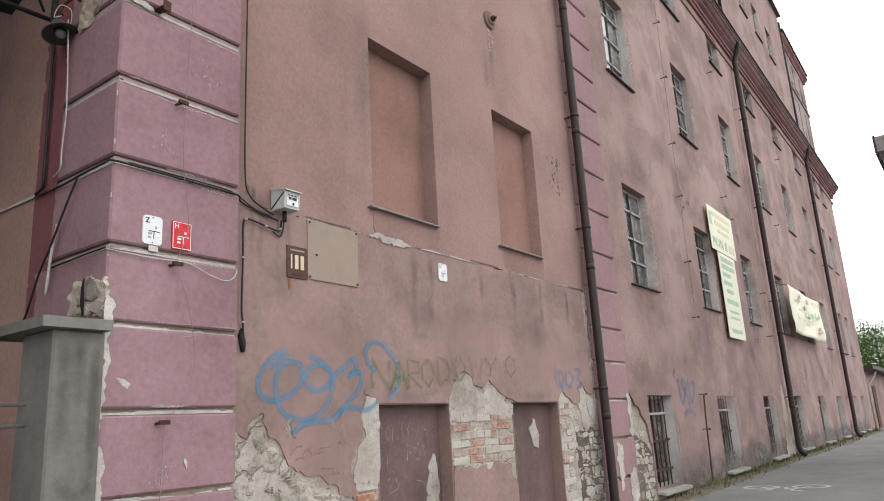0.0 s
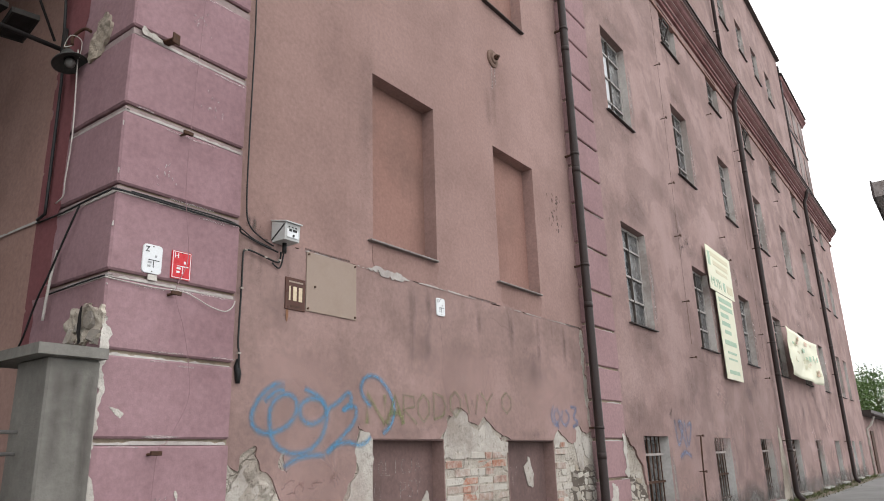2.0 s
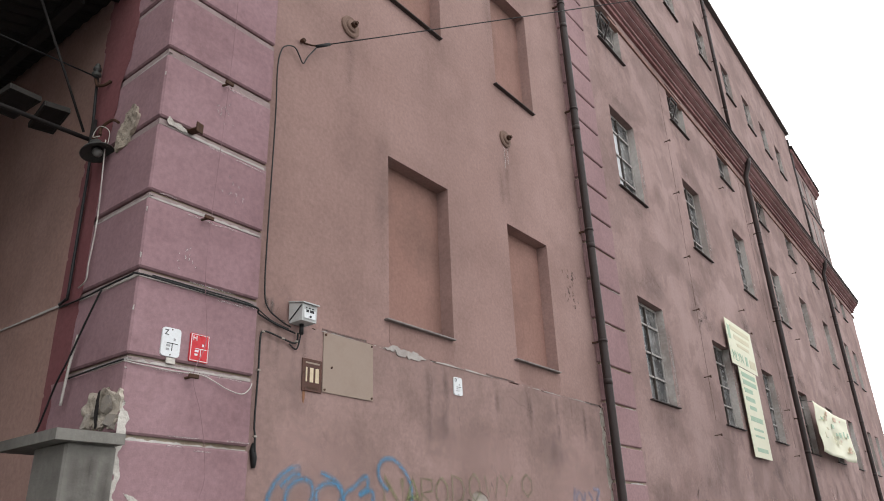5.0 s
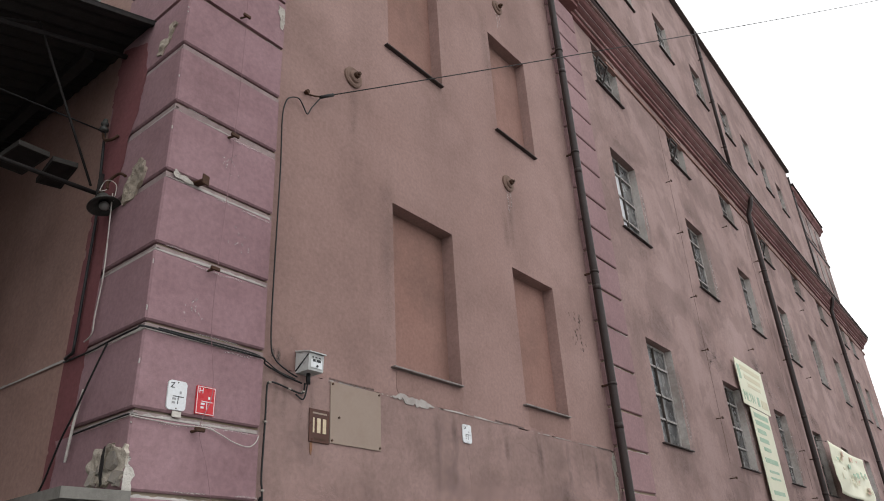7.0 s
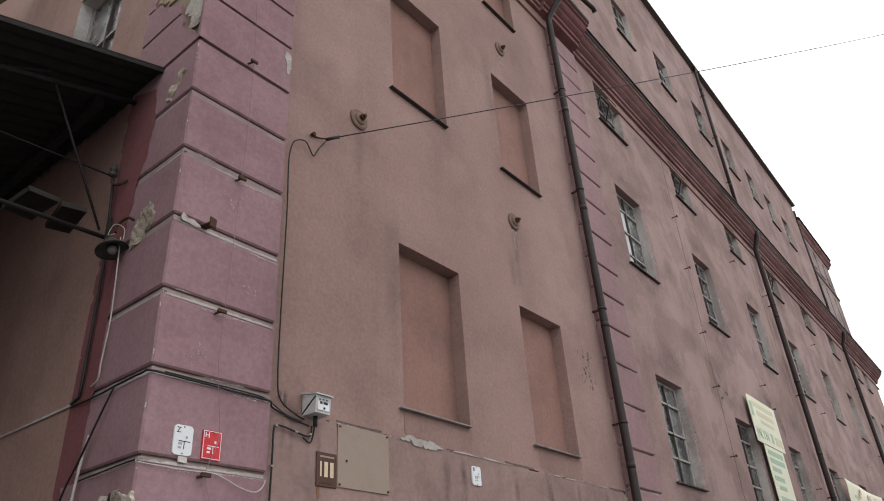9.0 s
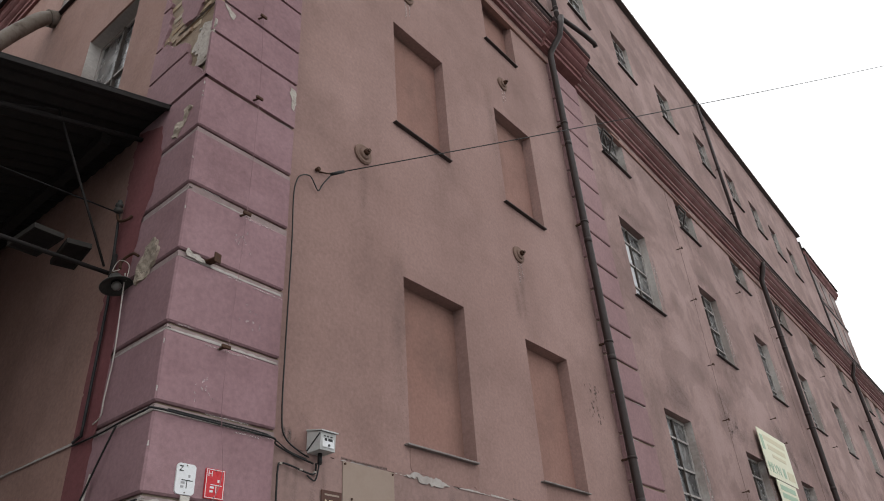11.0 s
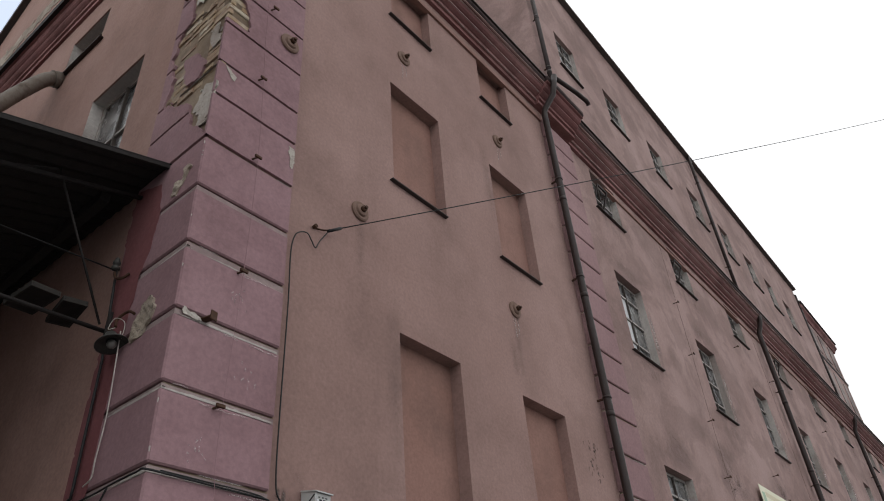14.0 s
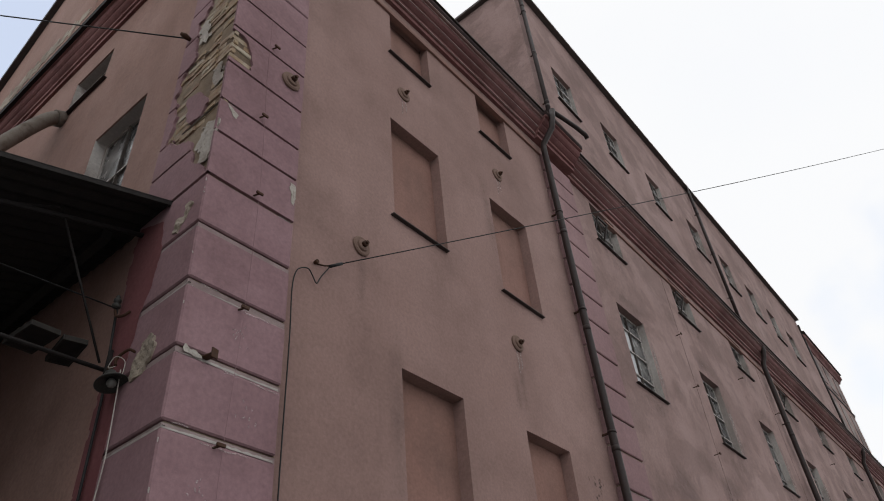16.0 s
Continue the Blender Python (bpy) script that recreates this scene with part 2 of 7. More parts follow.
def glass_material():
    m, t, b = node_material("old_glass_with_sky_reflection")
    co = position(t)
    # The paler clouding puts reflected sky into the base colour.
    col = blend(t, remap(t, noise_node(t, co, 3.0, 5), 0.4, 0.7), (0.05, 0.052, 0.055), (0.2, 0.195, 0.19))
    t.links.new(col, b.inputs["Base Color"])
    t.links.new(remap(t, noise_node(t, co, 5, 4), 0.35, 0.7, 0.08, 0.4), b.inputs["Roughness"])
    bump(t, b, noise_node(t, co, 2.5, 2), 0.15, 0.02)
    return m


M_GLASS = glass_material()


# ---- building blocks ----
STREET = Matrix.Translation((9.0, 4.0745, 0)) @ Matrix.Rotation(radians(0.565), 4, "Z")   # long street front
CORNER = Matrix.Translation((0, 4.0, 0))                                                   # short front by the gate
SIDE = Matrix.Translation((2.18, 4.0, 0)) @ Matrix.Rotation(radians(91.26), 4, "Z")            # yard front; local x runs away from the street


SIDEF = SIDE @ Matrix.Diagonal((1, -1, 1, 1))
PIERSIDE = Matrix.Translation((2.112, 4.0, 0)) @ Matrix.Rotation(radians(90), 4, "Z") @ Matrix.Diagonal((1, -1, 1, 1))   # yard face of the corner pier


def link(name, bm, material, parent=None, m=None, label="", smooth=False):
    me = bpy.data.meshes.new(name)
    if smooth:
        for f in bm.faces:
            f.smooth = True
    bm.to_mesh(me)
    bm.free()
    for x in (material if isinstance(material, (list, tuple)) else (material,)):
        me.materials.append(x)
    ob = new(name, me)
    if parent:
        ob.parent = parent
    if m is not None:
        ob.matrix_local = m
    if label:
        ob["label"] = label
    return ob


def part(name, bm, material, parent, label="", m=None, smooth=False):
    return link(name, bm, material, parent, m, label, smooth)


def empty(name, m, label="", category="", group="", kind=""):
    ob = new(name)
    ob.empty_display_size = 0.1
    ob.matrix_world = m
    return tagged(ob, label, category, group, kind)


def box(bm, x0, x1, y0, y1, z0, z1, bevel=0.0):
    vs = [bm.verts.new((x, y, z)) for z in (z0, z1) for x, y in ((x0, y0), (x1, y0), (x1, y1), (x0, y1))]
    fs = [bm.faces.new([vs[i] for i in q]) for q in ((3, 2, 1, 0), (4, 5, 6, 7), (0, 1, 5, 4), (1, 2, 6, 5), (2, 3, 7, 6), (3, 0, 4, 7))]
    if bevel:
        es = list({e for f in fs for e in f.edges})
        bmesh.ops.bevel(bm, geom=es, offset=bevel, segments=1, affect="EDGES")
    return bm


def boxes(*rows, bevel=0.0):
    bm = bmesh.new()
    for r in rows:
        box(bm, *r, bevel=bevel)
    return bm


def tube(points, radius, sides=10, cap=True, bm=None):
    """A round bar along points; radius may be a list."""
    bm = bm or bmesh.new()
    pts = [Vector(p) for p in points]
    rad = radius if isinstance(radius, (list, tuple)) else [radius] * len(pts)
    rings, up = [], None
    for i, p in enumerate(pts):
        d = (pts[min(i + 1, len(pts) - 1)] - pts[max(i - 1, 0)]).normalized()
        if up is None:
            up = Vector((0, 0, 1)) if abs(d.z) < 0.9 else Vector((0, 1, 0))
        a = d.cross(up).normalized()
        up = a.cross(d).normalized()
        rings.append([bm.verts.new(p + (a * math.cos(k * math.tau / sides) + up * math.sin(k * math.tau / sides)) * rad[i]) for k in range(sides)])
    for r, s in zip(rings, rings[1:]):
        for k in range(sides):
            f = bm.faces.new((r[k], r[(k + 1) % sides], s[(k + 1) % sides], s[k]))
            f.smooth = True
    if cap:
        bm.faces.new(rings[0][::-1])
        bm.faces.new(rings[-1])
    bmesh.ops.recalc_face_normals(bm, faces=bm.faces[:])
    return bm


def smooth_line(points, n=6):
    """Catmull-Rom through the points."""
    p = [Vector(q) for q in points]
    p = [p[0]] + p + [p[-1]]
    out = []
    for i in range(1, len(p) - 2):
        for k in range(n):
            t = k / n
            out.append(0.5 * (2 * p[i] + (p[i + 1] - p[i - 1]) * t + (2 * p[i - 1] - 5 * p[i] + 4 * p[i + 1] - p[i + 2]) * t * t
                              + (3 * p[i] - p[i - 1] - 3 * p[i + 1] + p[i + 2]) * t ** 3))
    return out + [p[-2]]


def pierced(x0, x1, z0, z1, holes, depth):
    """A wall slab in local x, z with its face at y = 0, cut through by the holes (x0, x1, z0, z1)."""
    xs = sorted({x0, x1, *[v for h in holes for v in h[:2]]})
    zs = sorted({z0, z1, *[v for h in holes for v in h[2:]]})
    xs, zs = [v for v in xs if x0 <= v <= x1], [v for v in zs if z0 <= v <= z1]
    bm = bmesh.new()
    grid = {}

    def v(i, k, y):
        if (i, k, y) not in grid:
            grid[i, k, y] = bm.verts.new((xs[i], y, zs[k]))
        return grid[i, k, y]

    def solid(i, k):
        if not (0 <= i < len(xs) - 1 and 0 <= k < len(zs) - 1):
            return False
        cx, cz = (xs[i] + xs[i + 1]) / 2, (zs[k] + zs[k + 1]) / 2
        return not any(h[0] < cx < h[1] and h[2] < cz < h[3] for h in holes)

    for i in range(len(xs) - 1):
        for k in range(len(zs) - 1):
            if not solid(i, k):
                continue
            bm.faces.new((v(i, k, 0), v(i + 1, k, 0), v(i + 1, k + 1, 0), v(i, k + 1, 0)))
            bm.faces.new((v(i, k, depth), v(i, k + 1, depth), v(i + 1, k + 1, depth), v(i + 1, k, depth)))
            for di, dk, a, b in ((-1, 0, (i, k + 1), (i, k)), (1, 0, (i + 1, k), (i + 1, k + 1)), (0, -1, (i, k), (i + 1, k)), (0, 1, (i + 1, k + 1), (i, k + 1))):
                if not solid(i + di, k + dk):
                    bm.faces.new((v(*a, 0), v(*a, depth), v(*b, depth), v(*b, 0)))
    bmesh.ops.recalc_face_normals(bm, faces=bm.faces[:])
    return bm


def sweep(profile, x0, x1, bm=None, steps=1):
    """A moulding: the closed profile of (y, z) run along local x."""
    bm = bm or bmesh.new()
    rings = [[bm.verts.new((x0 + (x1 - x0) * s / steps, y, z)) for y, z in profile] for s in range(steps + 1)]
    n = len(profile)
    for a, b in zip(rings, rings[1:]):
        for k in range(n):
            bm.faces.new((a[k], a[(k + 1) % n], b[(k + 1) % n], b[k]))
    bm.faces.new(rings[0])
    bm.faces.new(rings[-1][::-1])
    bmesh.ops.recalc_face_normals(bm, faces=bm.faces[:])
    return bm

# ---- ground ----
bm = boxes((-400, 500, -400, 500, -0.3, 0.0))
tagged(link("ground", bm, M_ASPHALT), "grey worn asphalt of the cycle path along the mill", "ground", kind="structure")

# ---- openings ----
COLS = [(10.62, 11.70), (14.32, 15.40), (17.92, 18.95), (21.6, 22.62), (25.28, 26.32), (28.95, 29.95), (33.2, 34.1), (35.2, 36.1)]
CELLAR = [(10.64, 11.72), (14.26, 15.40), (17.96, 19.15), (21.5, 22.55), (25.2, 26.35), (28.9, 30.0), (33.3, 34.15), (35.5, 36.3)]
TOP = [(10.62 + d, 11.54 + d) for d in (0, 2.43, 5.05, 7.85, 10.4, 12.8, 15.0, 17.2)]
ROWS = {"cellar": (0.17, 1.53), "low": (3.23, 4.91), "mid": (6.88, 8.57), "small": (10.03, 11.06)}


def street(x):
    return x - 9.0


street_holes = []
for lo, hi in COLS:
    for row in ("low", "mid", "small"):
        street_holes.append((street(lo), street(hi), *ROWS[row]))
for lo, hi in CELLAR:
    street_holes.append((street(lo), street(hi), *ROWS["cellar"]))
STRIP = (0.6, 1.62, 0.0, 1.76)
street_holes.append(STRIP)
top_holes = [(street(lo), street(hi), 14.32, 15.62) for lo, hi in TOP]
W_END = 29.6
wall_street = tagged(link("wall_street", pierced(0, W_END, 0, 11.6, street_holes, 0.5), M_WALL2, m=STREET),
                     "faded rose rendered street wall of the mill", "wall", kind="structure")
wall_upper = tagged(link("wall_upper", pierced(0.4, 22.6, 11.6, 17.82, top_holes, 0.5), M_WALL2, m=STREET),
                    "rose rendered upper storey of the mill above the cornice", "wall", kind="structure")
bm = boxes((0.4, 0.9, 0.5, 9.0, 11.6, 17.82), (22.1, 22.6, 0.5, 9.0, 11.6, 17.82))
tagged(link("wall_upper_end", bm, M_WALL2, m=STREET), "rose rendered end wall of the upper storey", "wall", kind="structure")

NICHES = [(4.517, 5.464, 3.13, 4.79), (6.62, 7.549, 3.14, 4.79), (4.517, 5.464, 6.74, 8.45), (6.62, 7.549, 6.74, 8.45),
          (4.6, 5.45, 9.89, 10.93), (6.68, 7.5, 9.89, 10.93)]
CELLS = [(4.47, 5.47, 0.12, 1.45), (6.57, 7.59, 0.12, 1.45)]
wall_corner = tagged(link("wall_corner", pierced(3.0, 9.0, 2.87, 11.6, NICHES, 0.45), M_WALL, m=CORNER),
                     "brownish rose rendered wall with bricked-up windows", "wall", kind="structure")
for i, (a, b, lo, hi) in enumerate(NICHES):
    ob = link("blind_window", boxes((a - 0.05, b + 0.05, 0.15, 0.3, lo - 0.05, hi + 0.05)), M_NICHE, m=CORNER)
    tagged(ob, "walled-up window recess with rose render", "blind window", "blind windows of the corner wall")
    bm = boxes((a - 0.07, b - 0.03, -0.05, 0.2, lo - 0.016, lo), bevel=0.003)
    # Lower sills take paler tin, which puts their front-edge highlight into the colour.
    part("sill", bm, M_TINPALE if lo < 5 else M_TIN, ob, "worn sheet-metal sill", m=Matrix())
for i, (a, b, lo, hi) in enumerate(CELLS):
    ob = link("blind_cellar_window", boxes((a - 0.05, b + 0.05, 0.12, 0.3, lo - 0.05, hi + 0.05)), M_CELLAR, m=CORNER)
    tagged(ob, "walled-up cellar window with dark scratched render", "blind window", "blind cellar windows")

# yard side
side_holes = [(1.64, 2.74, 6.5, 8.22), (3.2, 4.2, 9.8, 10.58), (6.2, 7.2, 6.5, 8.25), (7.6, 8.6, 9.8, 10.58)]
wall_side = tagged(link("wall_side", pierced(0.85, 26, 0, 11.6, side_holes, 0.5), M_SIDE, m=SIDE @ Matrix.Diagonal((1, -1, 1, 1))),
                   "ochre rendered yard wall under the canopy", "wall", kind="structure")
wall_back = tagged(link("wall_back", boxes((2.4, 40, 29.5, 30, 0, 11.6), (38.3, 38.8, 5.2, 29.5, 0, 11.6)), M_SIDE), "plain rendered rear wall", "wall", kind="structure")

# ---- corner piers with rusticated blocks ----
GROOVES = [0.47, 0.946, 1.415, 1.908, 2.36, 2.884, 3.42, 3.975, 4.534, 5.097, 5.655, 6.184, 6.61, 7.17, 7.75, 8.3, 8.86, 9.41, 9.96, 10.5, 11.05]
GROOVES_STREET = [0.48, 0.97, 1.46, 1.95, 2.40, 2.93, 3.44, 4.05, 4.62, 5.18, 5.7, 6.2, 6.75, 7.34, 7.87, 8.4, 8.93, 9.46, 10.0, 10.45]


def inside(poly, x, z):
    hit = False
    for (x0, z0), (x1, z1) in zip(poly, poly[1:] + poly[:1]):
        if (z0 > z) != (z1 > z) and x < x0 + (z - z0) * (x1 - x0) / (z1 - z0):
            hit = not hit
    return hit


def ragged(poly, x, z, amount=0.05, scale=9.0):
    """Whether a point lies in the patch, with a broken outline."""
    v = noise.noise_vector(Vector((x * scale, z * scale, 3.1))) + 0.6 * noise.noise_vector(Vector((x * scale * 3, z * scale * 3, 7.7)))
    return inside(poly, x + v.x * amount, z + v.y * amount)


def skin(x0, x1, z0, z1, lost, thick=0.03, step=0.025):
    """A coat of render with its face at y = 0, missing where lost(x, z); broken edges are softened."""
    nx, nz = max(1, round((x1 - x0) / step)), max(1, round((z1 - z0) / step))
    bm = bmesh.new()
    grid = {}

    def v(i, k):
        if (i, k) not in grid:
            x, z = x0 + (x1 - x0) * i / nx, z0 + (z1 - z0) * k / nz
            grid[i, k] = bm.verts.new((x, 0.004 * noise.noise(Vector((x * 2.3, z * 2.3, 1))), z))
        return grid[i, k]

    for i in range(nx):
        for k in range(nz):
            if not lost(x0 + (x1 - x0) * (i + 0.5) / nx, z0 + (z1 - z0) * (k + 0.5) / nz):
                bm.faces.new((v(i, k), v(i + 1, k), v(i + 1, k + 1), v(i, k + 1)))
    for _ in range(2):
        moves = {}
        for p in bm.verts:
            if p.is_boundary and x0 + 1e-4 < p.co.x < x1 - 1e-4 and z0 + 1e-4 < p.co.z < z1 - 1e-4:
                near = [e.other_vert(p).co for e in p.link_edges if e.is_boundary]
                if len(near) == 2:
                    moves[p] = p.co * 0.45 + (near[0] + near[1]) * 0.275
        for p, co in moves.items():
            p.co = co
    rim = [e for e in bm.edges if e.is_boundary]
    made = bmesh.ops.extrude_edge_only(bm, edges=rim)["geom"]
    for p in made:
        if isinstance(p, bmesh.types.BMVert):
            p.co.y = thick
    bmesh.ops.recalc_face_normals(bm, faces=bm.faces[:])
    return bm


WIDE_JOINT = {3.42: 0.042, 3.975: 0.046, 4.534: 0.058, 5.097: 0.042, 2.884: 0.046, 2.36: 0.03, 1.415: 0.022}   # joints whose upper arris has worn away
PIER_LOSS = [(0.42, 8.95), (0.53, 8.65), (0.69, 8.55), (0.60, 7.83), (0.76, 7.69), (0.82, 7.41), (0.70, 6.98), (0.78, 6.68), (0.46, 6.38), (0.26, 6.3), (0.2, 6.02), (-0.05, 5.70), (-0.13, 5.72), (-0.15, 6.4), (-0.15, 8.95)]
PIER_ISLE = [(0.58, 7.12), (0.33, 7.06), (0.13, 6.76), (0.24, 6.62), (0.43, 6.68)]
PIER_NOTCH = [(2.05, 7.68), (2.2, 7.68), (2.30, 7.63), (2.37, 7.47), (2.39, 7.22), (2.17, 7.24), (2.05, 7.2)]


def pier_side_lost(u, z):
    return ragged(PIER_LOSS, u, z, 0.06, 7) and not ragged(PIER_ISLE, u, z, 0.04)


def pier(name, m, x0, x1, y0, y1, z1, grooves, label="", peeled=(), paint=None):
    """A pier of render blocks with open joints between them."""
    root = empty(name, m, label, "pilaster", kind="structure")
    paint = paint or M_PIL
    part("core", boxes((x0 + 0.03, x1, y0 + 0.03, y1, 0, z1)), M_CLAYMORTAR, root)
    edges = [0.0] + [g for g in grooves if g < z1 - 0.2] + [z1]
    for i, (a, b) in enumerate(zip(edges, edges[1:])):
        lo, hi = a + WIDE_JOINT.get(a, 0.016), b - 0.016
        if a in peeled:
            part("block", skin(x0, x1, lo, hi, lambda x, z: ragged(PIER_NOTCH, x, z, 0.03)), paint, root, m=Matrix.Translation((0, y0, 0)))
            side = Matrix.Translation((x0, 0, 0)) @ Matrix.Rotation(radians(90), 4, "Z") @ Matrix.Diagonal((1, -1, 1, 1))
            part("block", skin(y0, y1, lo, hi, pier_side_lost), paint, root, m=side)
        else:
            bm = bmesh.new()
            box(bm, x0, x1, y0, y1, lo, hi, bevel=0.012)
            for p in bm.verts:
                n = noise.noise_vector(p.co * 3.0)
                p.co += Vector((n.x, n.y, n.z)) * 0.006
            part("block", bm, paint, root)
    return root


PEELED = (5.655, 6.184, 6.61, 7.17, 7.75, 8.3)
pier_gate = pier("pier_gate", CORNER, 2.112, 3.025, -0.1, 0.88, 11.6, GROOVES, "mauve rendered corner pier with open joints and flaking plaster", PEELED)
pier_street = pier("pier_street", CORNER, 8.62, 9.6, -0.06, 0.3, 10.9, GROOVES_STREET, "faded mauve rendered pilaster behind the downpipe", (), M_PIL_STREET)

# ---- cornice ----
CORNICE = [(0.1, 11.15), (-0.06, 11.15), (-0.06, 11.24), (-0.10, 11.25), (-0.10, 11.325), (-0.125, 11.335), (-0.165, 11.36), (-0.19, 11.385), (-0.19, 11.415), (-0.215, 11.425), (-0.25, 11.45), (-0.275, 11.49), (-0.285, 11.525), (-0.33, 11.535), (-0.33, 11.566), (0.1, 11.566)]
CORNICE_TOP = [(0.1, 11.57), (-0.335, 11.57), (-0.355, 11.6), (-0.355, 11.664), (0.1, 11.664)]
CORNICE_EDGES = ((-0.197, 11.374), (-0.106, 11.246), (-0.291, 11.498), (-0.335, 11.53))   # arrises where the paint has chipped to pale lime
FILLET = [(0.05, 10.86), (-0.035, 10.86), (-0.035, 10.92), (0.05, 10.95)]
M_WORN = painted("chipped_cornice_paint", (0.33, 0.22, 0.21), (0.48, 0.41, 0.39), 0.8, 0, 0.9, 7)
for nm, m, a, b in (("cornice_corner", CORNER, 1.66, 9.0), ("cornice_street", STREET, 0.0, W_END + 0.45)):
    ob = tagged(link(nm, sweep(CORNICE, a, b), M_CORNICE, m=m), "dark oxblood moulded cornice with sooty bands", "cornice", kind="structure")
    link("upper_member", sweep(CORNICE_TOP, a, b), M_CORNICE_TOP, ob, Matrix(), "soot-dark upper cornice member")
    for y, z in CORNICE_EDGES:
        link("worn_arris", sweep([(y + 0.03, z), (y, z), (y, z + 0.015), (y + 0.03, z + 0.015)], a + 0.02, b - 0.02), M_WORN, ob, Matrix(), "chipped pale arris")
    link("fillet", sweep(FILLET, max(a, 2.2), b), M_NICHE, ob, Matrix())
ob = tagged(link("cornice_side", sweep(CORNICE, -0.4, 26), M_CORNICE, m=SIDE @ Matrix.Diagonal((1, -0.75, 1, 1))), "dark oxblood moulded cornice of the yard side", "cornice", kind="structure")
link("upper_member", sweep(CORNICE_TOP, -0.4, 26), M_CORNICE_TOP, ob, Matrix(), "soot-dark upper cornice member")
for nm, m, a, b in (("cornice_lead_corner", CORNER, 1.62, 9.0), ("cornice_lead_street", STREET, 0.0, W_END + 0.5)):
    tagged(link(nm, boxes((a, b, -0.385, 0.3, 11.668, 11.692)), M_TIN, m=m), "black sheet-metal cover on the cornice", "flashing", kind="structure")
tagged(link("cornice_lead_side", boxes((-0.38, 26, -0.3, 0.305, 11.54, 11.692)), M_NEARBLACK, m=SIDE), "black sheet-metal cover on the cornice", "flashing", kind="structure")

tagged(link("cornice_break", sweep([(y - 0.07, z + 0.004) for y, z in CORNICE], 8.46, 9.75), M_CORNICE, m=CORNER), "cornice block breaking forward over the pilaster", "cornice", kind="structure")
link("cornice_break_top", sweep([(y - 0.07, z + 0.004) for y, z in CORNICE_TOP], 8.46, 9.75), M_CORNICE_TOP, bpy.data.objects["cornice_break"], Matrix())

# ---- roofs ----
tagged(link("roof_corner", boxes((2.6, 9.4, 4.3, 30, 11.5, 11.75)), M_ROOF), "flat felt roof of the corner block", "roof", kind="structure")
tagged(link("roof_upper", boxes((0.28, 22.75, -0.14, 9.2, 17.82, 17.90)), M_EAVES, m=STREET), "dark projecting eaves of the upper storey", "roof", kind="structure")
tagged(link("roof_street", boxes((22.6, W_END, 0.2, 25, 11.4, 11.7)), M_ROOF, m=STREET), "flat roof at the far end", "roof", kind="structure")

# far stair tower storey
bm = boxes((22.6, 28.2, 0.1, 8.0, 11.7, 17.2))
far = tagged(link("wall_far_storey", bm, M_WALL2, m=STREET), "rose rendered lower far storey of the mill", "wall", kind="structure")
bm = sweep([(0.15, 16.78), (0.06, 16.78), (0.0, 16.9), (-0.1, 16.98), (-0.1, 17.08), (0.15, 17.2)], 22.7, 28.5)
link("eaves", bm, M_CORNICE, far, Matrix())
link("eaves_cover", boxes((22.68, 28.52, -0.14, 0.3, 17.2, 17.24)), M_TIN, far, Matrix())
bm = sweep([(0.15, 14.95), (0.07, 14.95), (0.05, 15.02), (0.15, 15.07)], 22.7, 28.3)
link("ledge", bm, M_TIN, far, Matrix())
M_FARPANEL = stucco("grey_blind_panel", (0.25, 0.2, 0.19), (0.34, 0.29, 0.275), (0.12, 0.09, 0.085), blotch=0.9, tide=0.6)
for x in (24.0, 25.6, 27.2):
    link("louvre_panel", boxes((x - 0.45, x + 0.45, 0.07, 0.12, 15.3, 16.5)), M_FARPANEL, far, Matrix())
    link("louvre_panel", boxes((x - 0.45, x + 0.45, 0.07, 0.12, 12.6, 14.6)), M_FARPANEL, far, Matrix())

# yard-side upper wall with a falling roof edge
def prism(poly, y0, y1):
    bm = bmesh.new()
    a = [bm.verts.new((x, y0, z)) for x, z in poly]
    b = [bm.verts.new((x, y1, z)) for x, z in poly]
    bm.faces.new(a)
    bm.faces.new(b[::-1])
    for k in range(len(poly)):
        bm.faces.new((a[k], b[k], b[(k + 1) % len(poly)], a[(k + 1) % len(poly)]))
    bmesh.ops.recalc_face_normals(bm, faces=bm.faces[:])
    return bm


tagged(link("wall_side_upper", prism([(5.0, 11.7), (5.0, 18.4), (12.7, 11.8), (12.7, 11.7)], 0.02, 0.5), M_SIDE, m=SIDEF),
       "ochre rendered gable wall above the yard cornice", "wall", kind="structure")
tagged(link("roof_side_edge", prism([(4.9, 18.5), (4.9, 18.7), (13.0, 11.75), (12.8, 11.72)], -0.1, 0.7), M_TIN, m=SIDEF),
       "dark sheet-metal verge of the yard gable", "roof", kind="structure")

# ---- lower coat of the corner wall, with fallen render ----
bare = tagged(link("wall_corner_base", pierced(3.0, 9.0, 0, 2.85, CELLS, 0.40), M_BARE, m=CORNER @ Matrix.Translation((0, -0.005, 0))),
              "bare pale mortar and brick of the lower wall where the render has fallen", "wall", kind="structure")
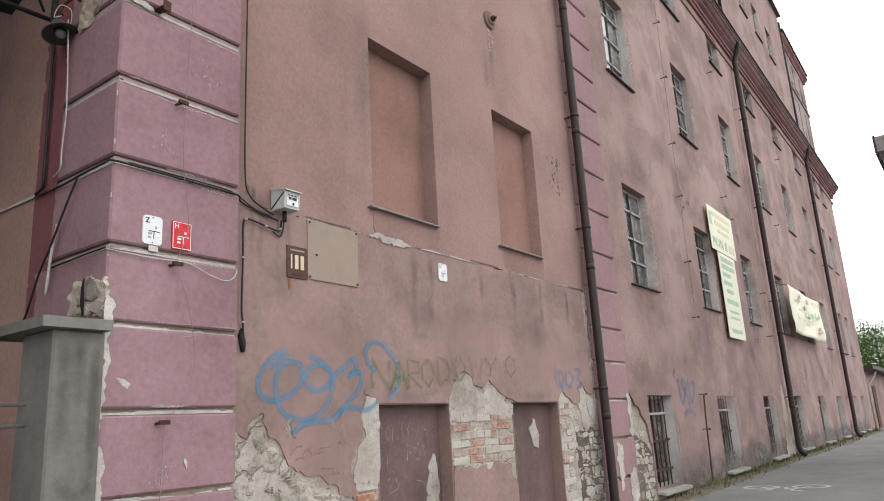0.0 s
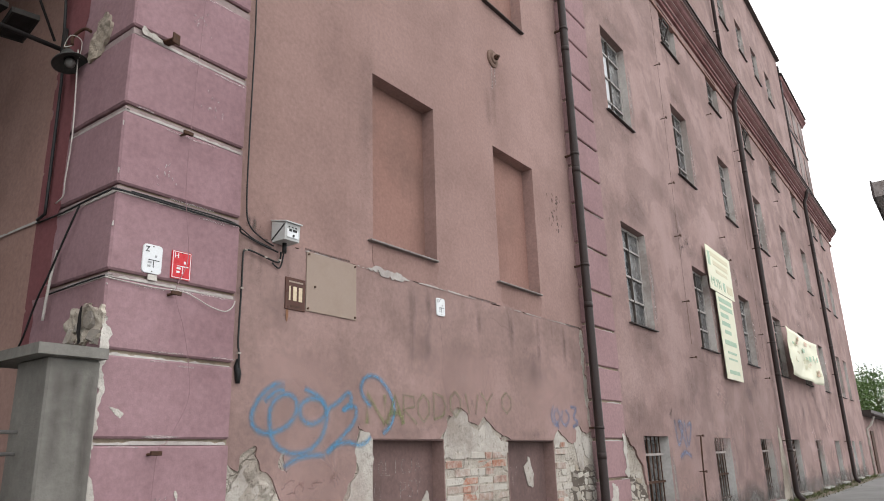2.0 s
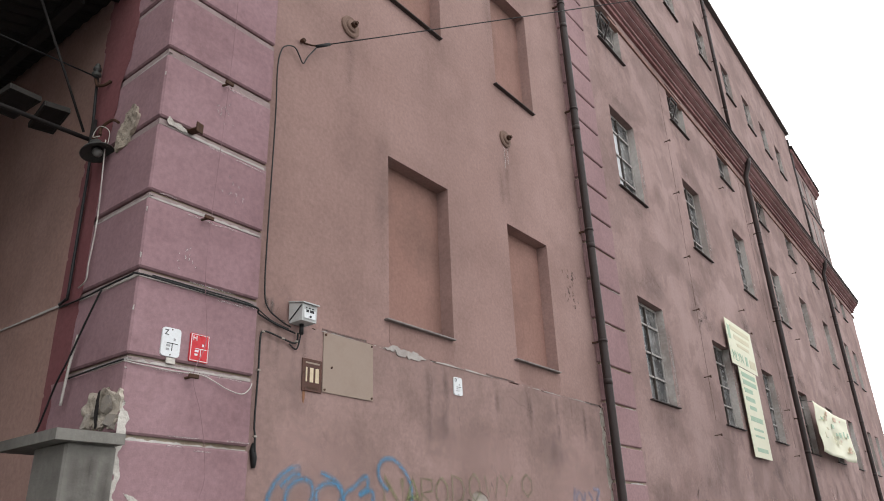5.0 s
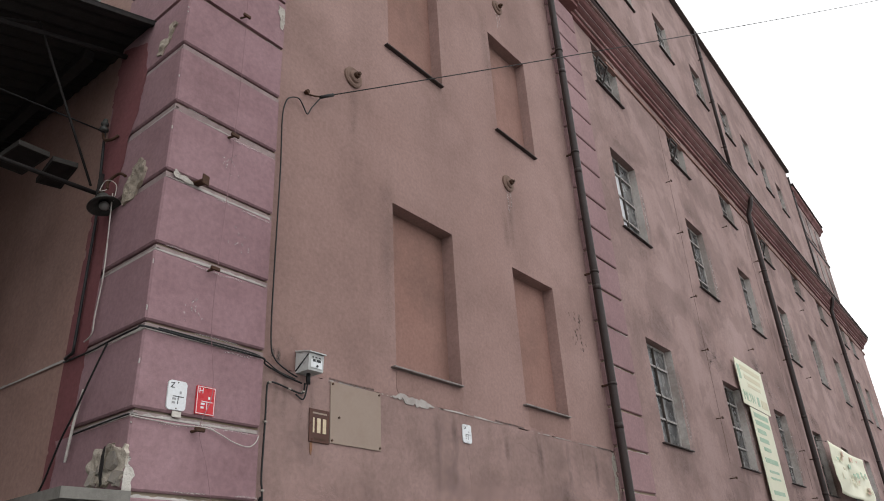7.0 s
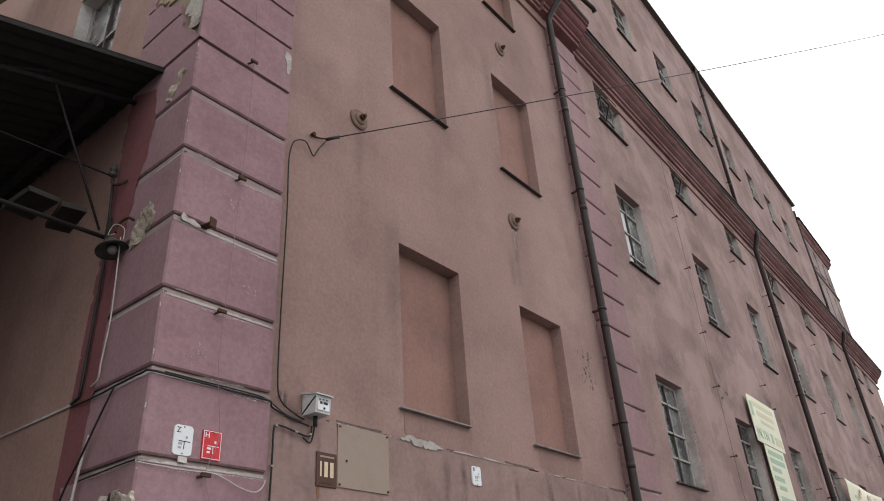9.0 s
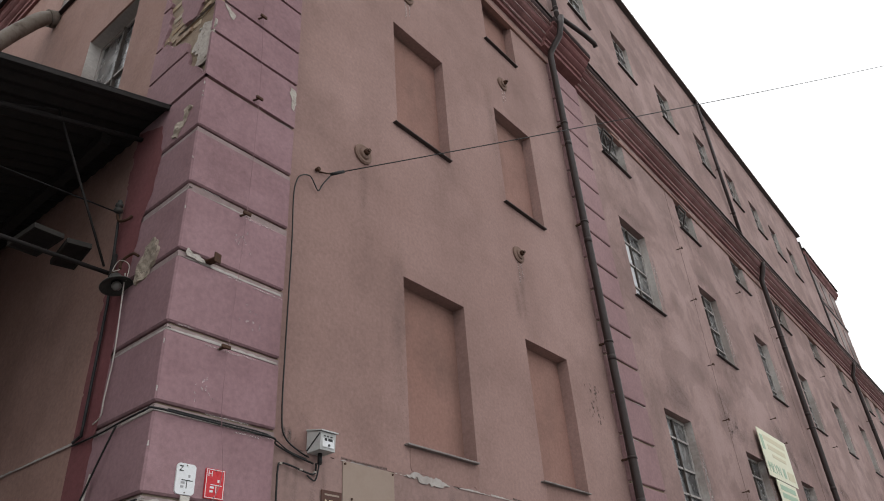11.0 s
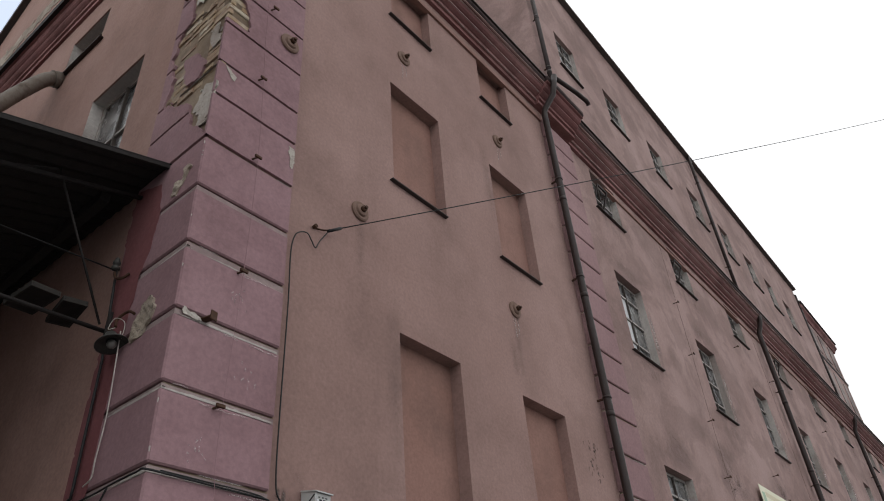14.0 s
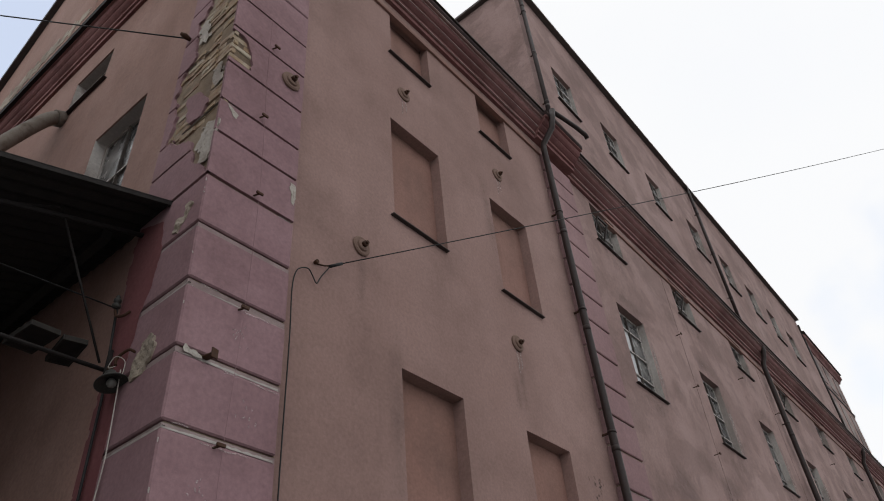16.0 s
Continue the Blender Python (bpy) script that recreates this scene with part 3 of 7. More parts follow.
LOSS = [
    [(3.0, 1.36), (3.17, 1.22), (3.22, 1.37), (3.30, 1.38), (3.36, 1.25), (3.5, 1.14), (3.57, 1.0), (3.8, 0.92), (4.0, 0.86), (4.2, 0.7), (4.2, -0.1), (3.0, -0.1)],
    [(4.34, 1.52), (4.50, 1.52), (4.50, -0.1), (4.2, -0.1), (4.16, 0.95), (4.24, 1.12), (4.31, 1.22), (4.26, 1.34)],
    [(5.44, 1.47), (5.55, 1.66), (5.68, 1.75), (5.83, 1.73), (5.92, 1.6), (6.04, 1.57), (6.15, 1.66), (6.27, 1.63), (6.38, 1.5), (6.62, 1.47), (6.62, 0.6), (6.5, 0.72), (6.42, 0.86), (6.1, 0.84), (5.44, 0.88)],
    [(7.55, 1.50), (7.66, 1.57), (7.78, 1.5), (7.98, 1.44), (8.1, 1.4), (8.18, 1.6), (8.3, 1.63), (8.45, 1.5), (8.62, 1.55), (8.9, 1.5), (9.0, -0.1), (7.5, -0.1)],
    [(3.52, 1.36), (3.58, 1.36), (3.585, 1.25), (3.54, 1.22)],
    [(8.5, 3.0), (8.6, 2.9), (8.62, 1.6), (8.52, 1.6), (8.48, 2.2)],
]


def corner_lost(x, z):
    if any(a < x < b and lo < z < hi for a, b, lo, hi in CELLS):
        return True
    top = 2.865 + 0.02 * noise.noise(Vector((x * 3, 0, 5))) + 0.012 * noise.noise(Vector((x * 17, 0, 9)))
    return z > top or any(ragged(p, x, z, 0.06, 8) for p in LOSS)


coat = tagged(link("wall_corner_coat", skin(3.0, 8.64, 0.0, 2.9, corner_lost, 0.03), M_COAT, m=CORNER @ Matrix.Translation((0, -0.018, 0))),
              "stained rose render coat with a broken upper edge", "render coat", kind="structure")

# ---- bricks and rubble that show through ----
M_BRICK = varied("old_brick", [(0.34, 0.13, 0.07), (0.27, 0.15, 0.115), (0.33, 0.25, 0.21), (0.40, 0.355, 0.31), (0.43, 0.395, 0.35), (0.47, 0.44, 0.395)], scale=14, wash=0.85, relief=0.012)
M_BRICK_BUFF = varied("weathered_buff_brick", [(0.27, 0.175, 0.10), (0.33, 0.235, 0.14), (0.22, 0.125, 0.08), (0.30, 0.2, 0.12), (0.42, 0.37, 0.29)], scale=9, wash=0.8, relief=0.01)
M_STONE = varied("rubble_stone", [(0.2, 0.18, 0.16), (0.36, 0.33, 0.29), (0.48, 0.455, 0.41), (0.30, 0.25, 0.19)], scale=16, relief=0.014)


def brick_mesh(name, size, material, seed):
    rnd = random.Random(seed)
    bm = boxes((-size[0] / 2, size[0] / 2, 0, size[1], -size[2] / 2, size[2] / 2), bevel=0.006)
    for p in bm.verts:
        p.co += Vector((rnd.uniform(-1, 1), rnd.uniform(-1, 1), rnd.uniform(-1, 1))) * 0.006
    me = bpy.data.meshes.new(name)
    bm.to_mesh(me)
    bm.free()
    me.materials.append(material)
    return me


def lay_bricks(parent, m, x0, x1, z0, z1, test, material, depth=0.05, seed=1, length=0.25, high=0.065, joint=0.011, proud=0.012):
    rnd = random.Random(seed)
    full = [brick_mesh("brick", (length, depth, high), material, seed + k) for k in range(4)]
    half = [brick_mesh("brick", (length / 2 - joint / 2, depth, high), material, seed + 9 + k) for k in range(3)]
    z, row = z0, 0
    while z < z1:
        x = x0 - (0 if row % 2 else length / 2)
        while x < x1:
            ln, pool = (length, full) if row % 2 or rnd.random() < 0.6 else (length / 2 - joint / 2, half)
            cx = x + ln / 2
            if x0 - 0.03 < cx - ln / 2 and cx + ln / 2 < x1 + 0.03 and rnd.random() > 0.07 and test(cx, z + high / 2):
                ob = new("brick", rnd.choice(pool))
                ob.parent = parent
                ob.matrix_local = m @ pose(cx, -rnd.uniform(0.001, proud), z + high / 2, rnd.uniform(-1.5, 1.5), rnd.uniform(-1, 1), rnd.uniform(-1.5, 1.5))
            x += ln + joint
        z += high + joint
        row += 1


lay_bricks(bare, Matrix(), 5.49, 6.56, 0.66, 1.30, lambda x, z: inside(LOSS[2], x, z), M_BRICK, seed=11)
lay_bricks(bare, Matrix(), 7.60, 8.02, 0.30, 1.42, lambda x, z: True, M_BRICK, seed=31)
lay_bricks(bare, Matrix(), 4.2, 4.46, 0.1, 0.85, lambda x, z: inside(LOSS[1], x, z), M_BRICK, seed=51)
side_core = Matrix.Translation((2.142, 0, 0)) @ Matrix.Rotation(radians(90), 4, "Z") @ Matrix.Diagonal((1, -1, 1, 1))
lay_bricks(pier_gate, side_core, -0.09, 0.86, 6.5, 9.0, lambda u, z: inside(PIER_LOSS, u, z) and not inside(PIER_ISLE, u, z) and noise.noise(Vector((u * 4, z * 3, 2))) > -0.2, M_BRICK_BUFF, seed=71, proud=0.016)
lay_bricks(pier_gate, Matrix.Translation((0, -0.07, 0)), 2.13, 2.42, 7.2, 7.76, lambda x, z: inside(PIER_NOTCH, x, z), M_BRICK_BUFF, seed=91, proud=0.016)


def stone_mesh(name, seed):
    rnd = random.Random(seed)
    bm = bmesh.new()
    n = 8
    ring = [(x * rnd.uniform(0.7, 1.08), z * rnd.uniform(0.68, 1.06)) for x, z in ((1, 0), (0.95, 0.9), (0, 1), (-0.9, 0.95), (-1, 0), (-0.92, -0.9), (0, -1), (0.95, -0.88))]
    back = [bm.verts.new((x * 0.5, 0.05, z * 0.5)) for x, z in ring]
    mid = [bm.verts.new((x * 0.5, 0.012, z * 0.5)) for x, z in ring]
    front = [bm.verts.new((x * rnd.uniform(0.40, 0.47), -rnd.uniform(0.002, 0.011), z * rnd.uniform(0.38, 0.46))) for x, z in ring]
    for a, b in ((back, mid), (mid, front)):
        for k in range(n):
            bm.faces.new((a[k], a[(k + 1) % n], b[(k + 1) % n], b[k]))
    bm.faces.new(front)
    bmesh.ops.recalc_face_normals(bm, faces=bm.faces[:])
    me = bpy.data.meshes.new(name)
    bm.to_mesh(me)
    bm.free()
    me.materials.append(M_STONE)
    return me


STONES = [stone_mesh("stone", 200 + k) for k in range(9)]


def lay_stones(parent, m, x0, x1, z0, z1, test, seed):
    rnd = random.Random(seed)
    z = z0
    while z < z1:
        high = rnd.uniform(0.055, 0.125)
        x = x0 + rnd.uniform(-0.08, 0.02)
        while x < x1:
            wide = rnd.uniform(0.08, 0.26)
            if test(x + wide / 2, z + high / 2):
                ob = new("stone", rnd.choice(STONES))
                ob.parent = parent
                ob.matrix_local = m @ pose(x + wide / 2, rnd.uniform(-0.005, 0.006), z + high / 2 + rnd.uniform(-0.008, 0.008), 0, rnd.uniform(-14, 14), 0) @ Matrix.Diagonal((wide * rnd.uniform(1.02, 1.18), 1, high * rnd.uniform(1.02, 1.2), 1))
            x += wide * 0.98
        z += high * 0.97


lay_stones(bare, Matrix(), 7.62, 8.62, 0.02, 1.12, lambda x, z: x > 8.0 or z < 0.3, 5)

# street wall by the pilaster: stripped strip with rubble
STREET_LOSS = [(0.55, 1.74), (0.88, 1.70), (0.95, 1.58), (1.06, 1.47), (1.2, 1.35), (1.42, 1.2), (1.52, 1.02), (1.7, 0.7), (1.75, -0.1), (0.55, -0.1)]
base = tagged(link("wall_street_base", boxes((STRIP[0], STRIP[1], 0.03, 0.45, 0, STRIP[3])), M_BARE, m=STREET), "bare rubble masonry of the street wall", "wall", kind="structure")
tagged(link("wall_street_coat", skin(*STRIP, lambda x, z: ragged(STREET_LOSS, x, z, 0.05, 7), 0.04), M_WALL2, m=STREET), "broken rose render beside the pilaster", "render coat", kind="structure")
lay_stones(base, Matrix.Translation((0, 0.03, 0)), 0.6, 1.6, 0.02, 1.0, lambda x, z: inside(STREET_LOSS, x, z + 0.08), 8)


def patch(name, m, poly, material, label, category="plaster patch", thick=0.006, amount=0.03, step=0.02):
    xs, zs = [p[0] for p in poly], [p[1] for p in poly]
    bm = skin(min(xs) - 0.04, max(xs) + 0.04, min(zs) - 0.04, max(zs) + 0.04, lambda x, z: not ragged(poly, x, z, amount, 9), thick, step)
    return tagged(link(name, bm, material, m=m @ Matrix.Translation((0, -thick, 0))), label, category)


patch("mortar_patch", CORNER @ Matrix.Translation((0, 0.118, 0)), [(5.3, 0.95), (5.36, 1.02), (5.4, 0.9), (5.42, 0.3), (5.2, 0.3), (5.22, 0.7)], M_LIME, "grey mortar patch on the walled-up cellar window")
patch("mortar_patch", CORNER @ Matrix.Translation((0, 0.118, 0)), [(7.2, 1.3), (7.3, 1.1), (7.27, 0.95), (7.15, 0.98), (7.1, 1.15)], M_LIME, "pale mortar patch on the walled-up cellar window")
patch("mortar_patch", CORNER, [(8.12, 1.66), (8.28, 1.66), (8.36, 1.3), (8.33, 1.1), (8.2, 1.12), (8.1, 1.4)], M_LIME, "pale lime mortar patch by the downpipe", thick=0.012)
patch("mortar_patch", CORNER @ Matrix.Translation((0, 0.001, 0)), [(5.46, 1.27), (5.46, 1.46), (5.55, 1.64), (5.7, 1.73), (5.84, 1.71), (5.9, 1.57), (6.05, 1.54), (6.2, 1.63), (6.4, 1.46), (6.6, 1.44), (6.6, 1.3), (6.3, 1.33), (5.9, 1.28)], M_LIME, "pale lime mortar over the old brickwork", thick=0.012)
patch("mortar_patch", STREET @ Matrix.Translation((0, -0.002, 0)), [(10.95, 1.88), (11.12, 1.78), (11.3, 1.2), (11.46, 0.9), (11.5, 0.08), (10.55, 0.06), (10.75, 0.7), (10.8, 1.1)], M_RUBBLE, "pale strip of bare masonry beside the downpipe", thick=0.008, amount=0.08)
patch("mortar_patch", CORNER @ Matrix.Translation((0, -0.022, 0)), [(4.4, 2.872), (4.55, 2.885), (4.85, 2.875), (5.0, 2.85), (4.88, 2.825), (4.62, 2.83)], M_JOINT, "pale filler smeared along the crack", thick=0.006, step=0.012)

patch("mortar_patch", CORNER @ Matrix.Translation((0, -0.003, 0)), [(4.34, 1.51), (4.49, 1.51), (4.49, 0.86), (4.4, 0.8), (4.2, 0.85), (4.18, 0.95), (4.26, 1.12), (4.33, 1.22), (4.28, 1.34)], M_LIME, "pale lime clinging to the jamb of a walled-up cellar window", thick=0.012)
patch("mortar_patch", CORNER @ Matrix.Translation((0, -0.002, 0)), [(3.0, 1.2), (3.12, 1.1), (3.24, 1.28), (3.32, 1.2), (3.36, 1.05), (3.55, 0.9), (3.62, 0.7), (3.5, 0.62), (3.3, 0.8), (3.0, 0.7)], M_LIME, "thin pale lime layer over rough mortar", thick=0.012, amount=0.06)
patch("mortar_patch", CORNER @ Matrix.Translation((0, -0.002, 0)), [(3.62, 0.86), (3.8, 0.84), (4.05, 0.74), (4.15, 0.5), (4.1, 0.1), (3.7, 0.15), (3.72, 0.5), (3.6, 0.66)], M_LIME, "thin pale lime layer over rough mortar", thick=0.012, amount=0.06)
patch("mortar_patch", CORNER @ Matrix.Translation((0, -0.001, 0)), [(7.6, 1.5), (7.68, 1.55), (7.8, 1.48), (7.94, 1.42), (7.92, 1.36), (7.7, 1.38), (7.6, 1.34)], M_LIME, "pale lime over the brick jamb", thick=0.01)
patch("mortar_patch", CORNER @ Matrix.Translation((0, -0.001, 0)), [(8.34, 1.52), (8.5, 1.48), (8.6, 1.3), (8.46, 1.22), (8.36, 1.3)], M_LIME, "pale lime mortar patch by the downpipe", thick=0.01)
patch("mortar_patch", PIERSIDE @ Matrix.Translation((0, 0.018, 0)), [(-0.09, 6.3), (0.05, 6.42), (0.2, 6.18), (0.12, 6.0), (0.02, 5.85), (-0.09, 5.8)], M_LIME, "pale lime below the bare brick of the pier", thick=0.01, amount=0.12)
patch("bare_brick_patch", SIDEF @ Matrix.Translation((0, 0.017, 0)), [(5.04, 13.5), (5.8, 13.56), (6.7, 13.52), (7.8, 13.42), (9.2, 13.35), (9.0, 13.7), (7.2, 13.92), (6.2, 13.85), (5.3, 13.75), (5.04, 13.66)], M_RUBBLE, "long scar of bare buff brick under the gable verge", thick=0.006, amount=0.3, step=0.05)
patch("mortar_patch", PIERSIDE @ Matrix.Translation((0, 0.012, 0)), [(0.5, 8.5), (0.62, 8.35), (0.56, 8.1), (0.4, 8.0), (0.42, 8.3)], M_LIME, "pale lime smear on the bare brick", thick=0.008, amount=0.06)
patch("mortar_patch", PIERSIDE @ Matrix.Translation((0, 0.012, 0)), [(0.02, 7.3), (0.16, 7.2), (0.1, 6.9), (-0.05, 6.95)], M_LIME, "pale lime smear on the bare brick", thick=0.008, amount=0.06)


def crumbs(parent, m, x0, x1, z, seed, share=0.0):
    """Pale lime left in a joint, broken along its length."""
    rnd = random.Random(seed)
    step = 0.02
    n = int((x1 - x0) / step)
    bm = bmesh.new()
    run = []
    for i in range(n + 1):
        x = x0 + i * step
        h = 0.030 * (noise.noise(Vector((x * 2.2, seed * 3.7, 0))) + share) + 0.012 * noise.noise(Vector((x * 21, seed, 4)))
        run.append((x, max(0.0, min(0.022, h))))
    for (xa, ha), (xb, hb) in zip(run, run[1:]):
        if ha > 0.003 and hb > 0.003:
            a = [bm.verts.new(c) for c in ((xa, 0, z - 0.016), (xb, 0, z - 0.016), (xb, 0.004, z - 0.016 + hb), (xa, 0.004, z - 0.016 + ha))]
            bm.faces.new(a)
            b = [bm.verts.new((p.co.x, 0.03, p.co.z)) for p in a]
            bm.faces.new((a[3], a[2], b[2], b[3]))
    if bm.faces:
        part("joint_lime", bm, M_JOINT, parent, "pale lime crumbling in the joint", m=m)
    else:
        bm.free()


for k, z in enumerate(GROOVES[:16]):
    crumbs(pier_gate, Matrix.Translation((0, -0.094, 0)), 2.12, 3.02, z, 3 + k, {1.415: 0.7, 2.36: 0.6, 1.908: 0.65, 3.42: 0.75, 3.975: 0.5, 2.884: 0.25, 0.946: 0.4}.get(z, -0.15))
    crumbs(pier_gate, Matrix.Translation((2.118, 0, 0)) @ Matrix.Rotation(radians(90), 4, "Z") @ Matrix.Diagonal((1, -1, 1, 1)), -0.1, 0.86, z, 30 + k, {3.42: 0.6, 4.534: 0.2, 2.884: 0.3, 2.36: 0.4}.get(z, -0.1))
for z in (2.36, 2.884, 3.42, 3.975, 4.534, 5.097):
    top = z + WIDE_JOINT[z] - 0.018
    part("joint_fill", boxes((2.122, 3.02, -0.086, -0.05, z - 0.02, top)), M_FILL, pier_gate, "dusty grey mortar filling the joint")
    part("joint_fill", boxes((2.124, 2.16, -0.05, 0.84, z - 0.019, top)), M_FILL, pier_gate, "dusty grey mortar filling the joint")
for k, z in enumerate(GROOVES_STREET[:12]):
    crumbs(pier_street, Matrix.Translation((0, -0.054, 0)), 8.66, 9.58, z, 60 + k, 0.1)

for k, (a, b) in enumerate(((3.7, 4.4), (4.4, 5.6), (5.6, 7.0), (7.0, 8.4))):
    crumbs(coat, Matrix.Translation((0, -0.006, 0)), a, b, 2.868, 90 + k, 0.22)


def rough_patch(name, m, poly, material, label, relief=0.03, step=0.012):
    """A hacked-out place: broken, lumpy masonry inside a ragged outline."""
    xs, zs = [p[0] for p in poly], [p[1] for p in poly]
    bm = skin(min(xs) - 0.03, max(xs) + 0.03, min(zs) - 0.03, max(zs) + 0.03, lambda x, z: not ragged(poly, x, z, 0.035, 11), 0.012, step)
    for p in bm.verts:
        if p.co.y < 0.01:
            v = Vector((p.co.x * 9, p.co.z * 9, 4))
            p.co.y -= relief * max(0.0, noise.noise(v) * 0.7 + noise.noise(v * 2.6) * 0.5 + 0.25)
            p.co.x += noise.noise(v * 1.7) * 0.008
    return tagged(link(name, bm, material, m=m), label, "plaster patch")


# newer render under the blind windows, damp plinth and window stains
M_FRESH = stucco("newer_rose_render", (0.245, 0.152, 0.132), (0.29, 0.185, 0.164), (0.18, 0.112, 0.098))
M_DAMP_SHADED = stucco("damp_and_shadow_render", (0.10, 0.082, 0.068), (0.16, 0.132, 0.11), (0.045, 0.038, 0.032))
M_STAIN = stucco("sooty_rose_render", (0.225, 0.15, 0.135), (0.28, 0.185, 0.168), (0.15, 0.098, 0.088))
for a, b in ((4.5, 5.47), (6.62, 7.56)):
    patch("render_repair", CORNER @ Matrix.Translation((0, -0.001, 0)), [(a + 0.02, 3.11), (b, 3.11), (b - 0.01, 2.89), (b - 0.3, 2.885), (a + 0.3, 2.89), (a + 0.02, 2.9)], M_FRESH, "newer darker rose render patch below a sill", "render patch", thick=0.0015, amount=0.012, step=0.03)
for a, b, lo, hi in CELLS:
    ob = link("jamb_coat", boxes((a - 0.002, a + 0.012, -0.005, 0.13, lo, hi)), M_STAIN, bare, Matrix(), "dark render on the recess jamb")
    ob = link("jamb_coat", boxes((b - 0.012, b + 0.002, -0.005, 0.13, lo, hi)), M_STAIN, bare, Matrix(), "dark render on the recess jamb")
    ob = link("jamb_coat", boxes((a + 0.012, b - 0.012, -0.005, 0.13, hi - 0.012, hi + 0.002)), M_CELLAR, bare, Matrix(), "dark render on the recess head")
crumbs(wall_side, Matrix.Translation((0, -0.012, 0)), 0.9, 3.2, 2.93, 77, 0.5)
M_REDSTRIP = stucco("dark_red_repaint", (0.17, 0.06, 0.066), (0.21, 0.085, 0.09), (0.11, 0.045, 0.045))
REPAINT = [(0.44, 5.45), (0.86, 5.6), (0.875, 1.95), (0.64, 1.95), (0.58, 3.0), (0.57, 4.0), (0.5, 4.55), (0.42, 4.74), (0.40, 5.07)]
bm = skin(0.36, 0.88, 1.9, 5.65, lambda u, z: not ragged(REPAINT, u, z, 0.015, 9), 0.002, 0.03)
part("repaint", bm, M_REDSTRIP, pier_gate, "dark red repainted strip on the side of the pier", m=CORNER.inverted() @ PIERSIDE @ Matrix.Translation((0, -0.003, 0)))

rough_patch("fallen_render_scar", CORNER @ Matrix.Translation((0, -0.005, 0)), [(3.02, 1.32), (3.16, 1.2), (3.22, 1.34), (3.3, 1.34), (3.36, 1.2), (3.52, 1.08), (3.56, 0.94), (3.8, 0.86), (4.0, 0.8), (4.2, 0.64), (4.2, 0.02), (3.02, 0.02)], M_BARE, "lumpy pale mortar scar where render has fallen off", 0.034, 0.012)

patch("dark_mortar", STREET @ Matrix.Translation((0, 0.0285, 0)), [(0.6, 0.95), (1.0, 1.0), (1.4, 0.86), (1.62, 0.7), (1.62, 0.0), (0.6, 0.0)], M_DAMP_SHADED, "dark earthy mortar between rubble stones", "mortar", thick=0.002)
# This mortar colour carries the downpipe's shadow as well as damp.
patch("dark_mortar", CORNER @ Matrix.Translation((0, -0.0055, 0)), [(7.98, 1.12), (8.2, 1.16), (8.62, 1.1), (8.64, 0.0), (7.6, 0.0), (7.66, 0.3), (7.98, 0.34)], M_DAMP_SHADED, "damp mortar between rubble stones, darkened for the downpipe shadow", "mortar", thick=0.002)
for poly in ([(9.48, 1.58), (9.58, 1.5), (9.58, 0.95), (9.5, 1.0)], [(8.68, 1.7), (8.8, 1.6), (8.78, 1.2), (8.7, 1.1)], [(8.98, 0.92), (9.16, 0.86), (9.1, 0.4), (9.0, 0.3)], [(9.3, 0.5), (9.5, 0.6), (9.55, 0.2), (9.3, 0.1)]):
    patch("lime_chip", CORNER @ Matrix.Translation((0, -0.062, 0)), poly, M_LIME, "pale bare lime on the foot of the pilaster", thick=0.004, amount=0.05, step=0.015)
rnd = random.Random(44)
for k in range(16):
    z = rnd.uniform(1.2, 5.6)
    if min(abs(z - g) for g in GROOVES) < 0.05:
        continue
    h, w = rnd.uniform(0.01, 0.035), rnd.uniform(0.003, 0.007)
    bm = boxes((2.108, 2.112 + w, -0.1035, -0.1 + w * 0.8, z, z + h), bevel=0.002)
    for p in bm.verts:
        p.co += noise.noise_vector(p.co * 60) * 0.004
    part("edge_chip", bm, M_JOINT, pier_gate, "pale chip on the arris")

# ---- windows of the street front ----
def ribbon_row(n, a, b, gap):
    step = (b - a) / n
    return [(a + step * k + gap, a + step * (k + 1) - gap) for k in range(n)]


M_LIMEWASHED = stucco("grey_limewash", (0.50, 0.485, 0.47), (0.60, 0.585, 0.565), (0.3, 0.27, 0.25), blotch=0.8, tide=0.3)
# Pale pane colour stands for bright sky mirrored in the glass.
M_PALE_PANE = painted("papered_pane", (0.62, 0.64, 0.66), (0.45, 0.45, 0.45), 0.35, 0, 0.4)


